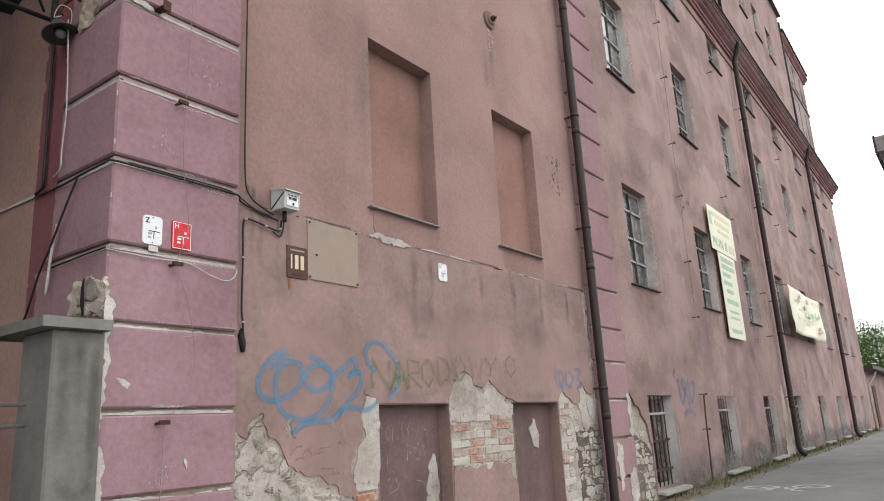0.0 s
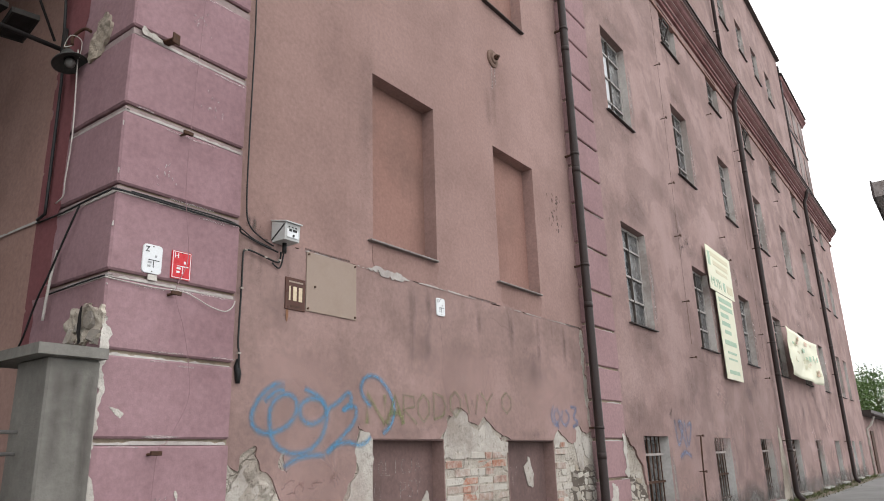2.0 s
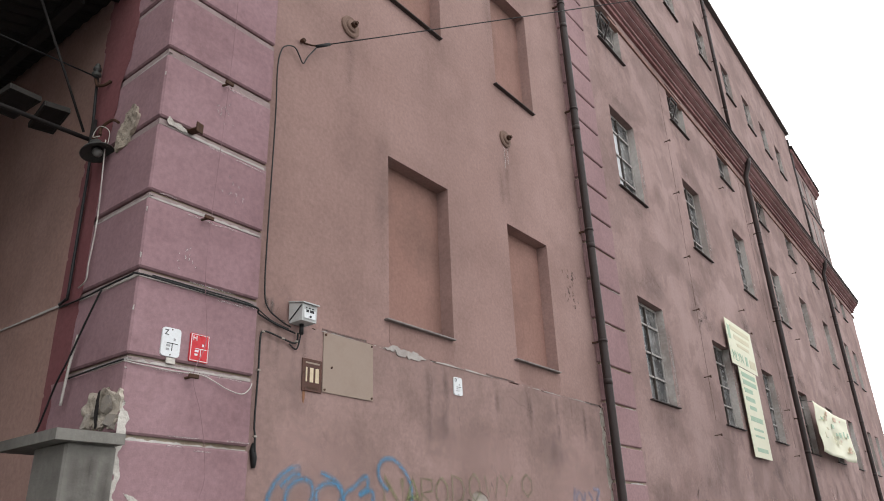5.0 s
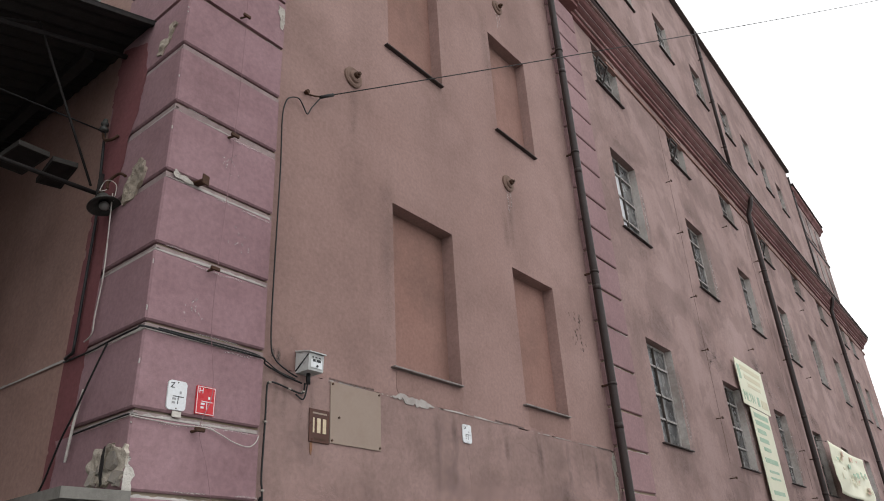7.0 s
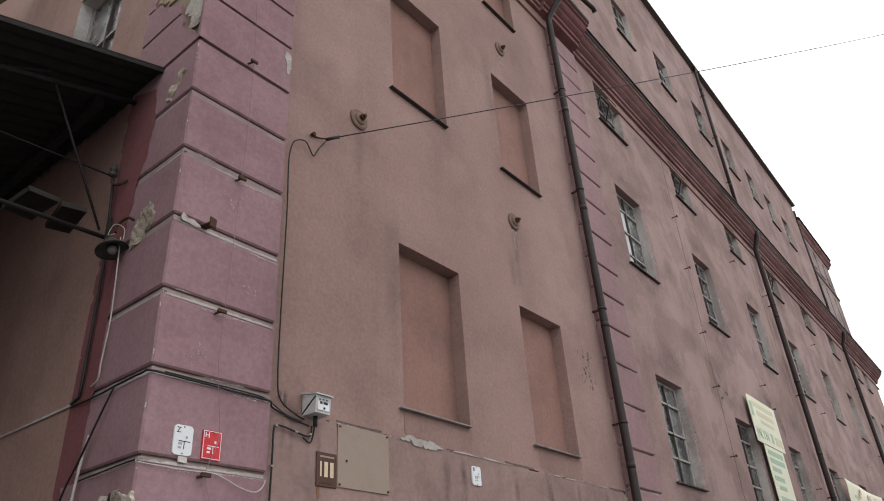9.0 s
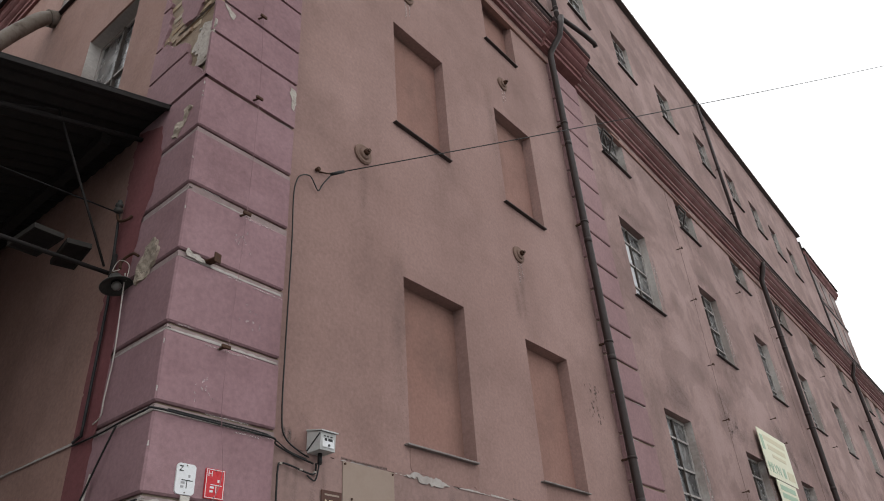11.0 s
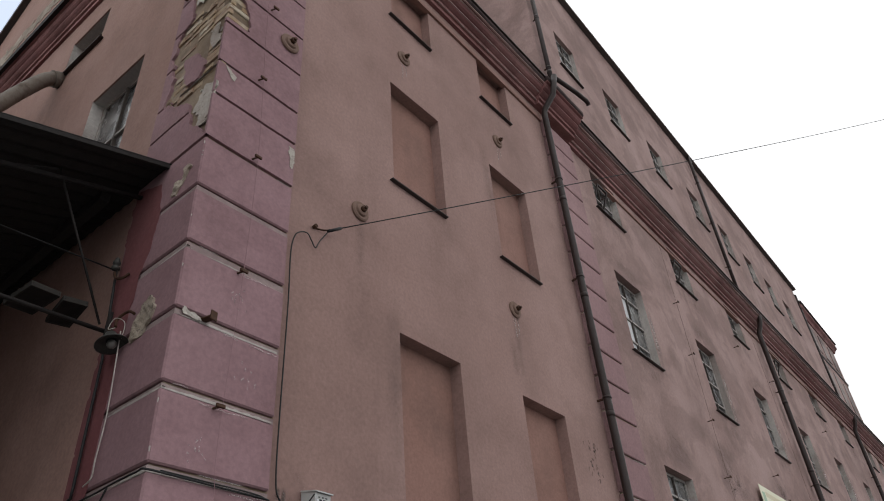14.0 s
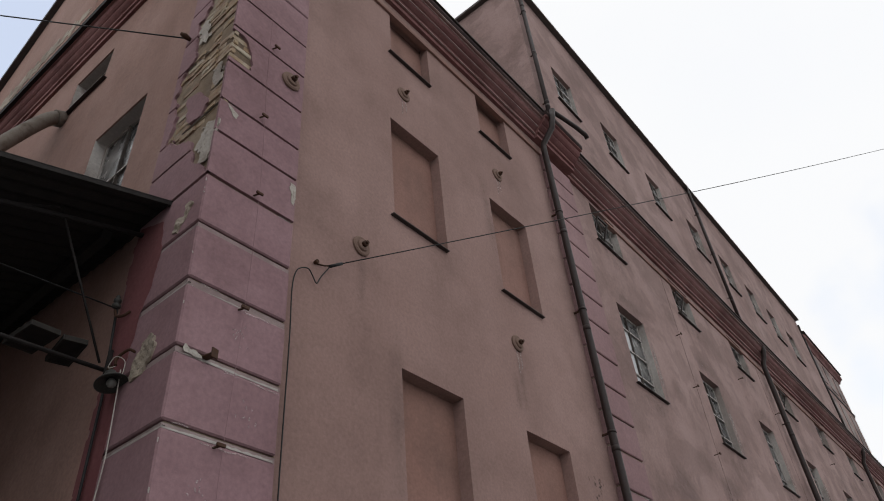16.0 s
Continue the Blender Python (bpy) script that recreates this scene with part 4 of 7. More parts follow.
def window(name, m, w, z0, z1, cols, rows, label, group, sill="tin", deep=0.125, pale=(), bars=False, lean=None, head=False):
    """A window in an opening w wide: jambs, frame, glazing bars, one pane to each light, and its sill. Local x 0..w."""
    h = z1 - z0
    root = empty(name, m @ Matrix.Translation((0, 0, z0)), label, "window", group)
    t = 0.006
    part("jamb", boxes((w - t, w + 0.002, 0.003, deep, 0, h)), M_LIMEWASHED if bars else M_REVEAL, root, "pale cement jamb")
    part("jamb", boxes((-0.002, t, 0.03, deep, 0, h)), M_REVEAL, root, "pale cement jamb")
    if head:
        part("jamb", boxes((t, w - t, 0.02, deep, h - t, h + 0.002)), M_REVEAL, root, "pale cement window head")
    f = 0.05
    bm = boxes((t, w - t, deep, deep + 0.06, h - f, h), (t, w - t, deep, deep + 0.06, 0, f), (t, t + f, deep, deep + 0.06, f, h - f), (w - t - f, w - t, deep, deep + 0.06, f, h - f), bevel=0.004)
    frame_ob = part("window_frame", bm, M_FRAME, root)
    zs = [f] + [f + (h - 2 * f) * r for r in rows] + [h - f]
    xs = [t + f + (w - 2 * t - 2 * f) * k / cols for k in range(cols + 1)]
    bm = bmesh.new()
    for z in zs[1:-1]:
        box(bm, t + f, w - t - f, deep - 0.012, deep + 0.045, z - 0.016, z + 0.016)
    part("glazing_bar", bm, M_FRAME, frame_ob)
    bm = bmesh.new()
    for x in xs[1:-1]:
        box(bm, x - 0.015, x + 0.015, deep - 0.016, deep + 0.04, f, h - f)
    part("glazing_bar", bm, M_BAR, frame_ob)
    n = 0
    for za, zb in zip(zs, zs[1:]):
        for xa, xb in zip(xs, xs[1:]):
            ob = part("pane", boxes((xa, xb, deep + 0.02, deep + 0.026, za, zb)), M_PALE_PANE if n in pale else M_GLASS, frame_ob)
            n += 1
    if bars:
        k = max(3, round(w / 0.17))
        for x in [w * (i + 0.5) / k for i in range(k)]:
            part("bar", tube([(x, deep - 0.03, 0), (x, deep - 0.03, h)], 0.011, 6), M_IRON, root, "rusty iron bar")
        for z in (0.18 * h, 0.5 * h, 0.8 * h):
            part("cross_bar", boxes((0, w, deep - 0.048, deep - 0.036, z - 0.018, z + 0.018)), M_REVEAL if z > 0.6 * h else M_IRON, root)
    if sill == "tin":
        bm = boxes((-0.1, w + 0.02, -0.055, deep, -0.016, 0.002), bevel=0.003)
        part("window_sill", bm, M_TIN, root, "dark sheet-metal sill")
    elif sill == "stone":
        bm = boxes((-0.03, w + 0.08, -0.13, deep, -0.045, 0.004), bevel=0.01)
        for p in bm.verts:
            if p.co.y < 0:
                p.co.z -= 0.035
        part("window_sill", bm, M_CEMENT, root, "weathered cement sill")
    if lean:
        bm = boxes((0, lean[0], 0, 0.03, 0, 0.03), (0, lean[0], 0, 0.03, lean[1] - 0.03, lean[1]), (0, 0.03, 0, 0.03, 0.03, lean[1] - 0.03), (lean[0] - 0.03, lean[0], 0, 0.03, 0.03, lean[1] - 0.03))
        part("vent_casement", bm, M_TIN, root, "open tilted vent casement", m=pose(w * 0.12, deep - 0.02, h * 0.28, 22, 0, 0))
    # Black sheet behind the panes paints the darkness of the unlit room.
    part("room_dark", boxes((0.0, w, deep + 0.24, deep + 0.26, 0, h)), M_BLACK, root, "black sheet standing in for the unlit interior")
    return root


for i, (lo, hi) in enumerate(COLS):
    at = STREET @ Matrix.Translation((street(lo), 0, 0))
    w = hi - lo
    window("window", at, w, *ROWS["low"], 2, (0.25, 0.5, 0.8), "tall barred steel-framed mill window with grimy panes", "tall windows of the street front")
    window("window", at, w, *ROWS["mid"], 2, (0.2, 0.5, 0.8), "tall steel-framed mill window with pale papered panes" if i == 0 else "tall barred steel-framed mill window with grimy panes",
           "tall windows of the street front", pale=(0, 2, 4) if i == 0 else ())
    window("window", at, w, *ROWS["small"], 2, (0.5,), "small attic window with an open vent casement", "small windows under the cornice", lean=(0.42, 0.45) if i in (0, 1, 3) else None)
for lo, hi in CELLAR:
    at = STREET @ Matrix.Translation((street(lo), 0, 0))
    window("cellar_window", at, hi - lo, *ROWS["cellar"], 2, (0.5,), "barred cellar window with rusty iron and pale jambs", "cellar windows", sill="stone", deep=0.165, bars=True)
for i, (lo, hi) in enumerate(TOP):
    at = STREET @ Matrix.Translation((street(lo), 0, 0))
    window("window", at, hi - lo, 14.32, 15.62, 2, (0.35, 0.65), "dark upper-storey window with grey frame", "upper storey windows", deep=0.09)
for u0, u1, z0, z1 in side_holes:
    window("yard_window", SIDEF @ Matrix.Translation((u0, 0, 0)), u1 - u0, z0, z1, 2, (0.5,) if z1 - z0 > 1 else (), "grey-framed yard window with two by two panes", "yard windows", deep=0.145, head=True)

# ---- downpipes ----
def downpipe(name, m, x, z0, z1, brackets, label, radius=0.06, y=-0.14, top=(), shoe=True):
    root = empty(name, m @ Matrix.Translation((x, y, 0)), label, "downpipe", "downpipes")
    pts = [(0, 0, z0 + 0.05), (0, 0, z1)] + list(top)
    if shoe:
        pts = [(0.03, -0.14, z0)] + [(0.01, -0.03, z0 + 0.1)] + [(0, 0, z0 + 0.22)] + pts[1:]
    part("pipe", tube(pts, radius, 14), M_PIPE, root)
    for z in brackets:
        ring = part("bracket", tube([(0, 0, z - 0.018), (0, 0, z + 0.018)], radius + 0.008, 14), M_PIPE, root)
        part("bracket_arm", boxes((-0.012, 0.012, radius * 0.8, -y, z - 0.012, z + 0.012)), M_IRON, ring)
    for z in [z0 + 1.9 * k + 1.2 for k in range(int((z1 - z0) / 1.9))]:
        part("joint_ring", tube([(0, 0, z - 0.03), (0, 0, z + 0.05)], [radius + 0.003, radius + 0.003], 14), M_PIPE, root)
    return root


pipe_a = downpipe("downpipe", CORNER, 8.56, 0.05, 10.9, [1.6, 3.7, 5.3, 7.3, 9.3], "dark brown painted downpipe between the two fronts", 0.056, -0.15,
                  [(0, -0.02, 11.0), (0.0, -0.25, 11.25), (0.02, -0.30, 11.5), (0.05, -0.33, 11.74)])
part("spout", tube([(0.05, -0.31, 11.73), (0.35, -0.36, 11.75), (0.75, -0.42, 11.77), (1.05, -0.46, 11.75), (1.1, -0.46, 11.68)], 0.045, 10), M_PIPE, pipe_a, "grey overflow spout over the cornice")
downpipe("downpipe", STREET, 20.35 - 9, 0.05, 10.95, [1.5, 4.0, 6.6, 9.2], "dark brown painted downpipe on the street front", 0.07, -0.14, [(0, -0.01, 11.05), (0.0, -0.09, 11.22), (0.0, -0.15, 11.4), (0, -0.17, 11.55)])
downpipe("downpipe", STREET, 31.3 - 9, 0.05, 10.95, [1.5, 4.0, 6.6, 9.2], "dark brown painted downpipe at the far end of the mill", 0.07, -0.14, [(0, -0.01, 11.05), (0.0, -0.09, 11.22), (0.0, -0.15, 11.4), (0, -0.17, 11.55)])
downpipe("upper_downpipe", STREET, 0.55, 11.85, 17.8, [13.2, 14.9, 16.6], "slim grey downpipe of the upper storey", 0.05, -0.1, shoe=False)
downpipe("upper_downpipe", STREET, 10.85, 11.85, 17.8, [13.2, 14.9, 16.6], "slim grey downpipe of the upper storey", 0.05, -0.1, shoe=False)
downpipe("upper_downpipe", STREET, 22.75, 11.85, 17.6, [13.2, 14.9, 16.6], "slim dark downpipe at the step in the roof", 0.06, 0.0, shoe=False)

# ---- tie-rod plates ----
def tie_plate(m, radius=0.115):
    root = empty("tie_rod_plate", m, "rusty round cast-iron tie-rod plate with nut", "wall anchor", "tie-rod plates")
    bm = bmesh.new()
    n, prof = 24, [(radius, 0.0), (radius, -0.02), (radius * 0.86, -0.03), (radius * 0.62, -0.026), (radius * 0.55, -0.045), (radius * 0.36, -0.05), (0.0, -0.052)]
    rings = [[bm.verts.new((math.cos(k * math.tau / n) * r, y, math.sin(k * math.tau / n) * r)) for k in range(n)] for r, y in prof[:-1]]
    for a, b in zip(rings, rings[1:]):
        for k in range(n):
            bm.faces.new((a[k], a[(k + 1) % n], b[(k + 1) % n], b[k]))
    bm.faces.new(rings[-1])
    bmesh.ops.recalc_face_normals(bm, faces=bm.faces[:])
    disc = part("disc", bm, M_RUSTPLATE, root)
    part("nut", tube([(0, -0.05, 0), (0, -0.085, 0)], 0.034, 6), M_IRON, disc, "rusty hexagon nut")
    part("rod_end", tube([(0, -0.085, 0), (0, -0.11, 0)], 0.018, 10), M_IRON, disc)
    return root


M_RUSTPLATE = painted("weathered_iron_plate", (0.19, 0.125, 0.10), (0.27, 0.18, 0.15), 0.85, 0.2, 0.6)
plate = tie_plate(CORNER @ Matrix.Translation((3.97, 0, 5.985)))
for x, z in ((6.72, 5.985), (4.8, 9.155), (6.95, 9.14)):
    copy_thing(plate, CORNER @ Matrix.Translation((x, 0, z)))
copy_thing(plate, CORNER @ Matrix.Translation((2.85, -0.1, 7.52)))

# ---- signs ----
def letters(text, size, parent, material, m, name="lettering", depth=0.0015):
    cu = bpy.data.curves.new(name, "FONT")
    cu.body, cu.size, cu.extrude = text, size, depth
    tmp = bpy.data.objects.new(name, cu)
    scene.collection.objects.link(tmp)
    me = bpy.data.meshes.new_from_object(tmp.evaluated_get(bpy.context.evaluated_depsgraph_get()))
    bpy.data.objects.remove(tmp)
    me.materials.clear()
    me.materials.append(material)
    ob = new(name, me)
    ob.parent = parent
    ob.matrix_local = m @ pose(0, 0, 0, 90, 0, 0)
    return ob


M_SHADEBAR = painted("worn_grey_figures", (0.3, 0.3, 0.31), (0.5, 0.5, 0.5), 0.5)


def rounded_plate(w, h, r, thick):
    bm = bmesh.new()
    ring = []
    for cx, cz, a0 in ((w - r, r, -90), (w - r, h - r, 0), (r, h - r, 90), (r, r, 180)):
        for k in range(5):
            a = radians(a0 + 22.5 * k)
            ring.append((cx + r * math.cos(a), cz + r * math.sin(a)))
    a = [bm.verts.new((x, -thick, z)) for x, z in ring]
    b = [bm.verts.new((x, 0, z)) for x, z in ring]
    bm.faces.new(a)
    bm.faces.new(b[::-1])
    for k in range(len(ring)):
        bm.faces.new((a[k], b[k], b[(k + 1) % len(ring)], a[(k + 1) % len(ring)]))
    bmesh.ops.recalc_face_normals(bm, faces=bm.faces[:])
    return bm


def utility_sign(m, w, h, letter, plate_mat, ink, label, corner, tilt=0):
    root = empty("utility_sign", m @ pose(0, 0, 0, 0, tilt, 0), label, "sign", "utility signs")
    face = part("plate", rounded_plate(w, h, corner, 0.012), plate_mat, root)
    if plate_mat is M_RED:
        b = 0.004
        part("border", boxes((b, w - b, -0.0135, -0.012, b, 2 * b), (b, w - b, -0.0135, -0.012, h - 2 * b, h - b), (b, 2 * b, -0.0135, -0.012, 2 * b, h - 2 * b), (w - 2 * b, w - b, -0.0135, -0.012, 2 * b, h - 2 * b)), M_WHITE, face)
    letters(letter, h * 0.26, face, ink, Matrix.Translation((w * 0.1, -0.013, h * 0.74)))
    part("measure_mark", boxes((w * 0.28, w * 0.86, -0.014, -0.012, h * 0.45, h * 0.475), (w * 0.55, w * 0.58, -0.014, -0.012, h * 0.2, h * 0.45)), ink, face)
    for x0, x1, z0, z1 in ((0.62, 0.72, 0.56, 0.65), (0.26, 0.46, 0.34, 0.41), (0.26, 0.42, 0.21, 0.28)):
        part("figure_bar", boxes((w * x0, w * x1, -0.0135, -0.012, h * z0, h * z1)), ink if plate_mat is M_RED else M_SHADEBAR, face)
    for z in (h * 0.06, h * 0.94):
        part("screw", tube([(w / 2, -0.012, z), (w / 2, -0.016, z)], 0.004, 8), M_IRON, root)
    return root


FRONT = CORNER @ Matrix.Translation((0, -0.1, 0))
utility_sign(FRONT @ Matrix.Translation((2.313, 0, 2.405)), 0.128, 0.18, "Z", M_WHITE, M_BLACK, "white enamel utility plate marked Z on the corner pier", 0.022, 0)
utility_sign(FRONT @ Matrix.Translation((2.51, 0, 2.405)), 0.137, 0.18, "H", M_RED, M_WHITE, "red enamel hydrant plate marked H on the corner pier", 0.006)
utility_sign(CORNER @ Matrix.Translation((5.388, -0.020, 2.59)), 0.132, 0.17, "D", M_WHITE, M_BLACK, "white enamel utility plate marked D on the wall", 0.022)
root = empty("backing_board", FRONT @ Matrix.Translation((2.36, 0.0, 2.385)), "worn pale backing scrap under a utility plate", "sign")
part("board", boxes((0, 0.06, -0.008, 0, -0.02, 0.015)), M_LIME, root)

M_BEIGE = painted("faded_beige_tin", (0.30, 0.232, 0.19), (0.262, 0.197, 0.16), 0.7, 0, 0.6, 4)
# number plate: digits and street line shown as plain bars
root = empty("number_plate", CORNER @ Matrix.Translation((3.513, -0.020, 2.371)), "brown enamel house number plate with rust runs", "sign")
part("plate", boxes((0, 0.198, -0.01, 0, 0, 0.246), bevel=0.003), M_BROWN, root)
part("street_bar", boxes((0.03, 0.17, -0.012, -0.01, 0.208, 0.220)), M_BEIGE, root, "faded cream lettering bar")
for x0, x1 in ((0.034, 0.048), (0.074, 0.108), (0.13, 0.164)):
    part("figure_bar", boxes((x0, x1, -0.012, -0.01, 0.07, 0.178)), M_CREAM, root, "cream figure bar")
part("district_bar", boxes((0.05, 0.15, -0.0115, -0.01, 0.022, 0.034)), M_IRON, root)
root = empty("blank_panel", CORNER @ Matrix.Translation((3.72, -0.020, 2.385)), "blank faded beige metal panel beside the number plate", "panel")
bm = boxes((0, 0.56, -0.008, 0, 0, 0.47), bevel=0.002)
part("sheet", bm, M_BEIGE, root)
for x, z in ((0.02, 0.45), (0.54, 0.45), (0.54, 0.02), (0.02, 0.02), (0.09, 0.2)):
    part("screw", tube([(x, -0.007, z), (x, -0.016, z)], 0.009, 8), M_IRON, root, "rusty screw")
patch("rust_run", CORNER @ Matrix.Translation((0, -0.0215, 0)), [(3.522, 2.37), (3.55, 2.37), (3.545, 2.31), (3.536, 2.26), (3.527, 2.31)], painted("rust_stain", (0.26, 0.12, 0.06), (0.23, 0.13, 0.09), 0.9), "orange rust run below the number plate", "stain", thick=0.002, amount=0.01, step=0.008)

# ---- junction box lamp with sloping lid ----
M_BOX = painted("grey_white_box", (0.47, 0.475, 0.47), (0.33, 0.32, 0.3), 0.5, 0, 0.4)
root = empty("junction_box", CORNER @ Matrix.Translation((3.375, -0.012, 2.85)) @ Matrix.Diagonal((0.76, 0.76, 0.78, 1)), "pale grey sheet-metal junction box with a sloping lid", "junction box")
prof = [(0, 0.0), (0, 0.21), (-0.2, 0.165), (-0.19, 0.0)]
bm = sweep(prof, 0.0, 0.19)
part("body", bm, M_BOX, root)
part("lid", sweep([(0.0, 0.212), (0.0, 0.224), (-0.225, 0.176), (-0.225, 0.164)], -0.012, 0.202), M_BOX, root)
part("face_plate", boxes((0.025, 0.17, -0.202, -0.198, 0.015, 0.15)), M_WHITE, root, m=pose(0, 0.0, 0, -3.0, 0, 0))
for x0, x1, z0, z1 in ((0.04, 0.062, 0.112, 0.14), (0.08, 0.105, 0.112, 0.14), (0.122, 0.15, 0.112, 0.14), (0.05, 0.082, 0.075, 0.1), (0.095, 0.15, 0.075, 0.1)):
    part("figure_bar", boxes((x0, x1, -0.205, -0.203, z0, z1)), M_BLACK, root, m=pose(0, 0, 0, -3.0, 0, 0))
part("lock", tube([(0.1, -0.205, 0.045), (0.1, -0.21, 0.045)], 0.012, 10), M_BLACK, root)
part("brace", tube([(-0.004, -0.19, 0.15), (-0.004, -0.01, 0.02)], 0.006, 6), M_CABLE, root)
part("gland", tube([(0.1, -0.08, 0.0), (0.1, -0.08, -0.1)], 0.022, 8), M_CABLE, root)

# ---- cables ----
def cable(name, points, radius, material, label, clips=0, n=6):
    root = empty(name, Matrix.Translation(points[0]), label, "cable", "cables on the wall")
    o = Vector(points[0])
    line = [p - o for p in smooth_line(points, n)]
    part("wire", tube(line, radius, 7), material, root)
    for k in range(clips):
        p = line[int((k + 0.5) / clips * (len(line) - 1))]
        part("clip", boxes((p.x - 0.012, p.x + 0.012, p.y - radius - 0.003, p.y + radius + 0.004, p.z - 0.006, p.z + 0.006)), M_LIME, root, "pale cable clip")
    return root


YF, YP = 3.966, 3.882
cable("black_cable", [(3.53, 3.95, 5.47), (3.43, YF, 5.3), (3.38, YF, 5.2), (3.33, YF, 5.26), (3.28, YF, 5.31), (3.2, YF, 5.28), (3.14, YF, 5.2), (3.11, YF, 5.0), (3.12, YF, 4.5), (3.115, YF, 3.6), (3.12, YF, 3.07), (3.16, YF, 2.92), (3.28, YF, 2.85), (3.38, YF, 2.82)], 0.006, M_CABLE, "black service cable running down beside the pier")
cable("black_cable", [(2.095, 4.85, 2.87), (2.092, 4.5, 2.86), (2.09, 4.2, 2.87), (2.09, 3.95, 2.872), (2.1, 3.885, 2.872), (2.3, YP, 2.872), (2.6, YP, 2.868), (2.9, YP, 2.866), (3.02, 3.9, 2.866), (3.08, YF - 0.01, 2.85), (3.25, YF, 2.81), (3.4, YF - 0.03, 2.77)], 0.007, M_CABLE, "thick black cable wrapped round the pier in a joint")
cable("black_cable", [(2.2, 3.886, 2.885), (2.5, 3.884, 2.883), (2.9, 3.884, 2.88), (3.05, 3.93, 2.87), (3.2, YF, 2.83), (3.36, YF, 2.8)], 0.005, M_CABLE, "thin black cable lying in a joint")
cable("black_cable", [(3.43, 3.94, 2.78), (3.44, 3.96, 2.72), (3.4, YF - 0.01, 2.7), (3.3, YF - 0.01, 2.715), (3.18, YF - 0.01, 2.735), (3.12, YF - 0.01, 2.73), (3.1, YF - 0.012, 2.68), (3.1, YF - 0.012, 2.45), (3.095, YF - 0.012, 2.1), (3.105, YF - 0.014, 2.0), (3.11, YF - 0.014, 1.9)], 0.007, M_CABLE, "black cable with pale clips dropping beside the pier", clips=5)
cable("black_cable", [(3.45, 3.93, 2.79), (3.45, 3.95, 2.7), (3.43, 3.96, 2.66), (3.37, 3.965, 2.69)], 0.006, M_CABLE, "loose black cable loop under the junction box")
root = empty("cable_end", CORNER @ Matrix.Translation((3.115, -0.03, 1.86)), "taped black cable end hanging by the pier", "cable")
part("tape", tube([(0, 0, 0.1), (-0.008, 0, 0.05), (0.004, 0, 0), (0.006, 0, -0.06)], [0.012, 0.022, 0.024, 0.014], 8), M_CABLE, root)
M_GREYWIRE = painted("pale_wire", (0.46, 0.43, 0.40), (0.25, 0.22, 0.2), 0.6, 0, 0.7, 14)
cable("white_cable", [(2.1, 3.9, 2.335), (2.2, 3.885, 2.325), (2.4, 3.883, 2.32), (2.6, 3.882, 2.325), (2.7, 3.88, 2.3), (2.8, 3.875, 2.262), (2.91, 3.872, 2.245), (2.97, 3.875, 2.28), (3.0, 3.885, 2.33)], 0.004, M_GREYWIRE, "loose pale cable sagging out of a joint")
cable("white_cable", [(2.1, 3.91, 2.345), (2.09, 4.1, 2.34), (2.09, 4.4, 2.335), (2.09, 4.55, 2.33)], 0.006, M_CABLE, "dark cable lying in the side joint")
cable("white_cable", [(2.07, 4.52, 4.05), (2.075, 4.5, 3.8), (2.085, 4.48, 3.4), (2.085, 4.5, 3.1), (2.085, 4.5, 2.98), (2.09, 4.6, 2.95)], 0.005, M_GREYWIRE, "pale cable hanging from the yard lamp")
cable("black_cable", [(2.09, 4.28, 2.86), (2.07, 4.38, 2.66), (2.06, 4.5, 2.45), (2.06, 4.62, 2.3), (2.07, 4.78, 2.06), (2.05, 4.85, 1.95)], 0.0065, M_CABLE, "black cable slanting down to the gate post")
cable("white_cable", [(2.08, 4.47, 2.6), (2.07, 4.5, 2.4), (2.07, 4.53, 2.16)], 0.009, M_GREYWIRE, "cut pale cable sleeve")

# lightning conductor on the pier
COND = [(2.51, 8.3), (2.53, 7.3), (2.56, 6.7), (2.6, 5.7), (2.59, 4.5), (2.55, 3.38), (2.55, 2.95), (2.6, 2.55), (2.53, 2.31), (2.6, 2.1), (2.65, 1.9), (2.67, 1.66), (2.55, 1.42), (2.49, 1.35), (2.47, 0.9)]
cond = cable("lightning_conductor", [(x, 3.852, z) for x, z in COND], 0.0022, M_PIL, "thin rusty lightning conductor wire on the pier")
for x, z in ((2.61, 7.83), (2.56, 6.69), (2.6, 5.7), (2.59, 4.5), (2.53, 3.38), (2.53, 2.3), (2.48, 1.35)):
    root = empty("wire_holder", CORNER @ Matrix.Translation((x, -0.1, z)), "short iron wire holder driven into a joint", "bracket", "wire holders")
    part("spike", tube([(-0.05, 0.06, -0.012), (0, -0.05, 0)], 0.009, 6), M_IRON, root)
    part("head", boxes((-0.035, 0.035, -0.062, -0.044, -0.012, 0.014), bevel=0.003), M_IRON, root)
root = empty("iron_bracket", CORNER @ Matrix.Translation((2.35, -0.1, 3.99)), "small rusty flat iron bracket on the pier", "bracket")
part("flat", boxes((-0.03, 0.03, -0.085, 0.03, -0.006, 0.006), bevel=0.002), M_IRON, root, m=pose(0, 0, 0, 0, 0, 12))
part("lug", boxes((-0.03, 0.03, -0.09, -0.078, -0.03, 0.045), bevel=0.002), M_IRON, root, m=pose(0, 0, 0, 0, 0, 12))

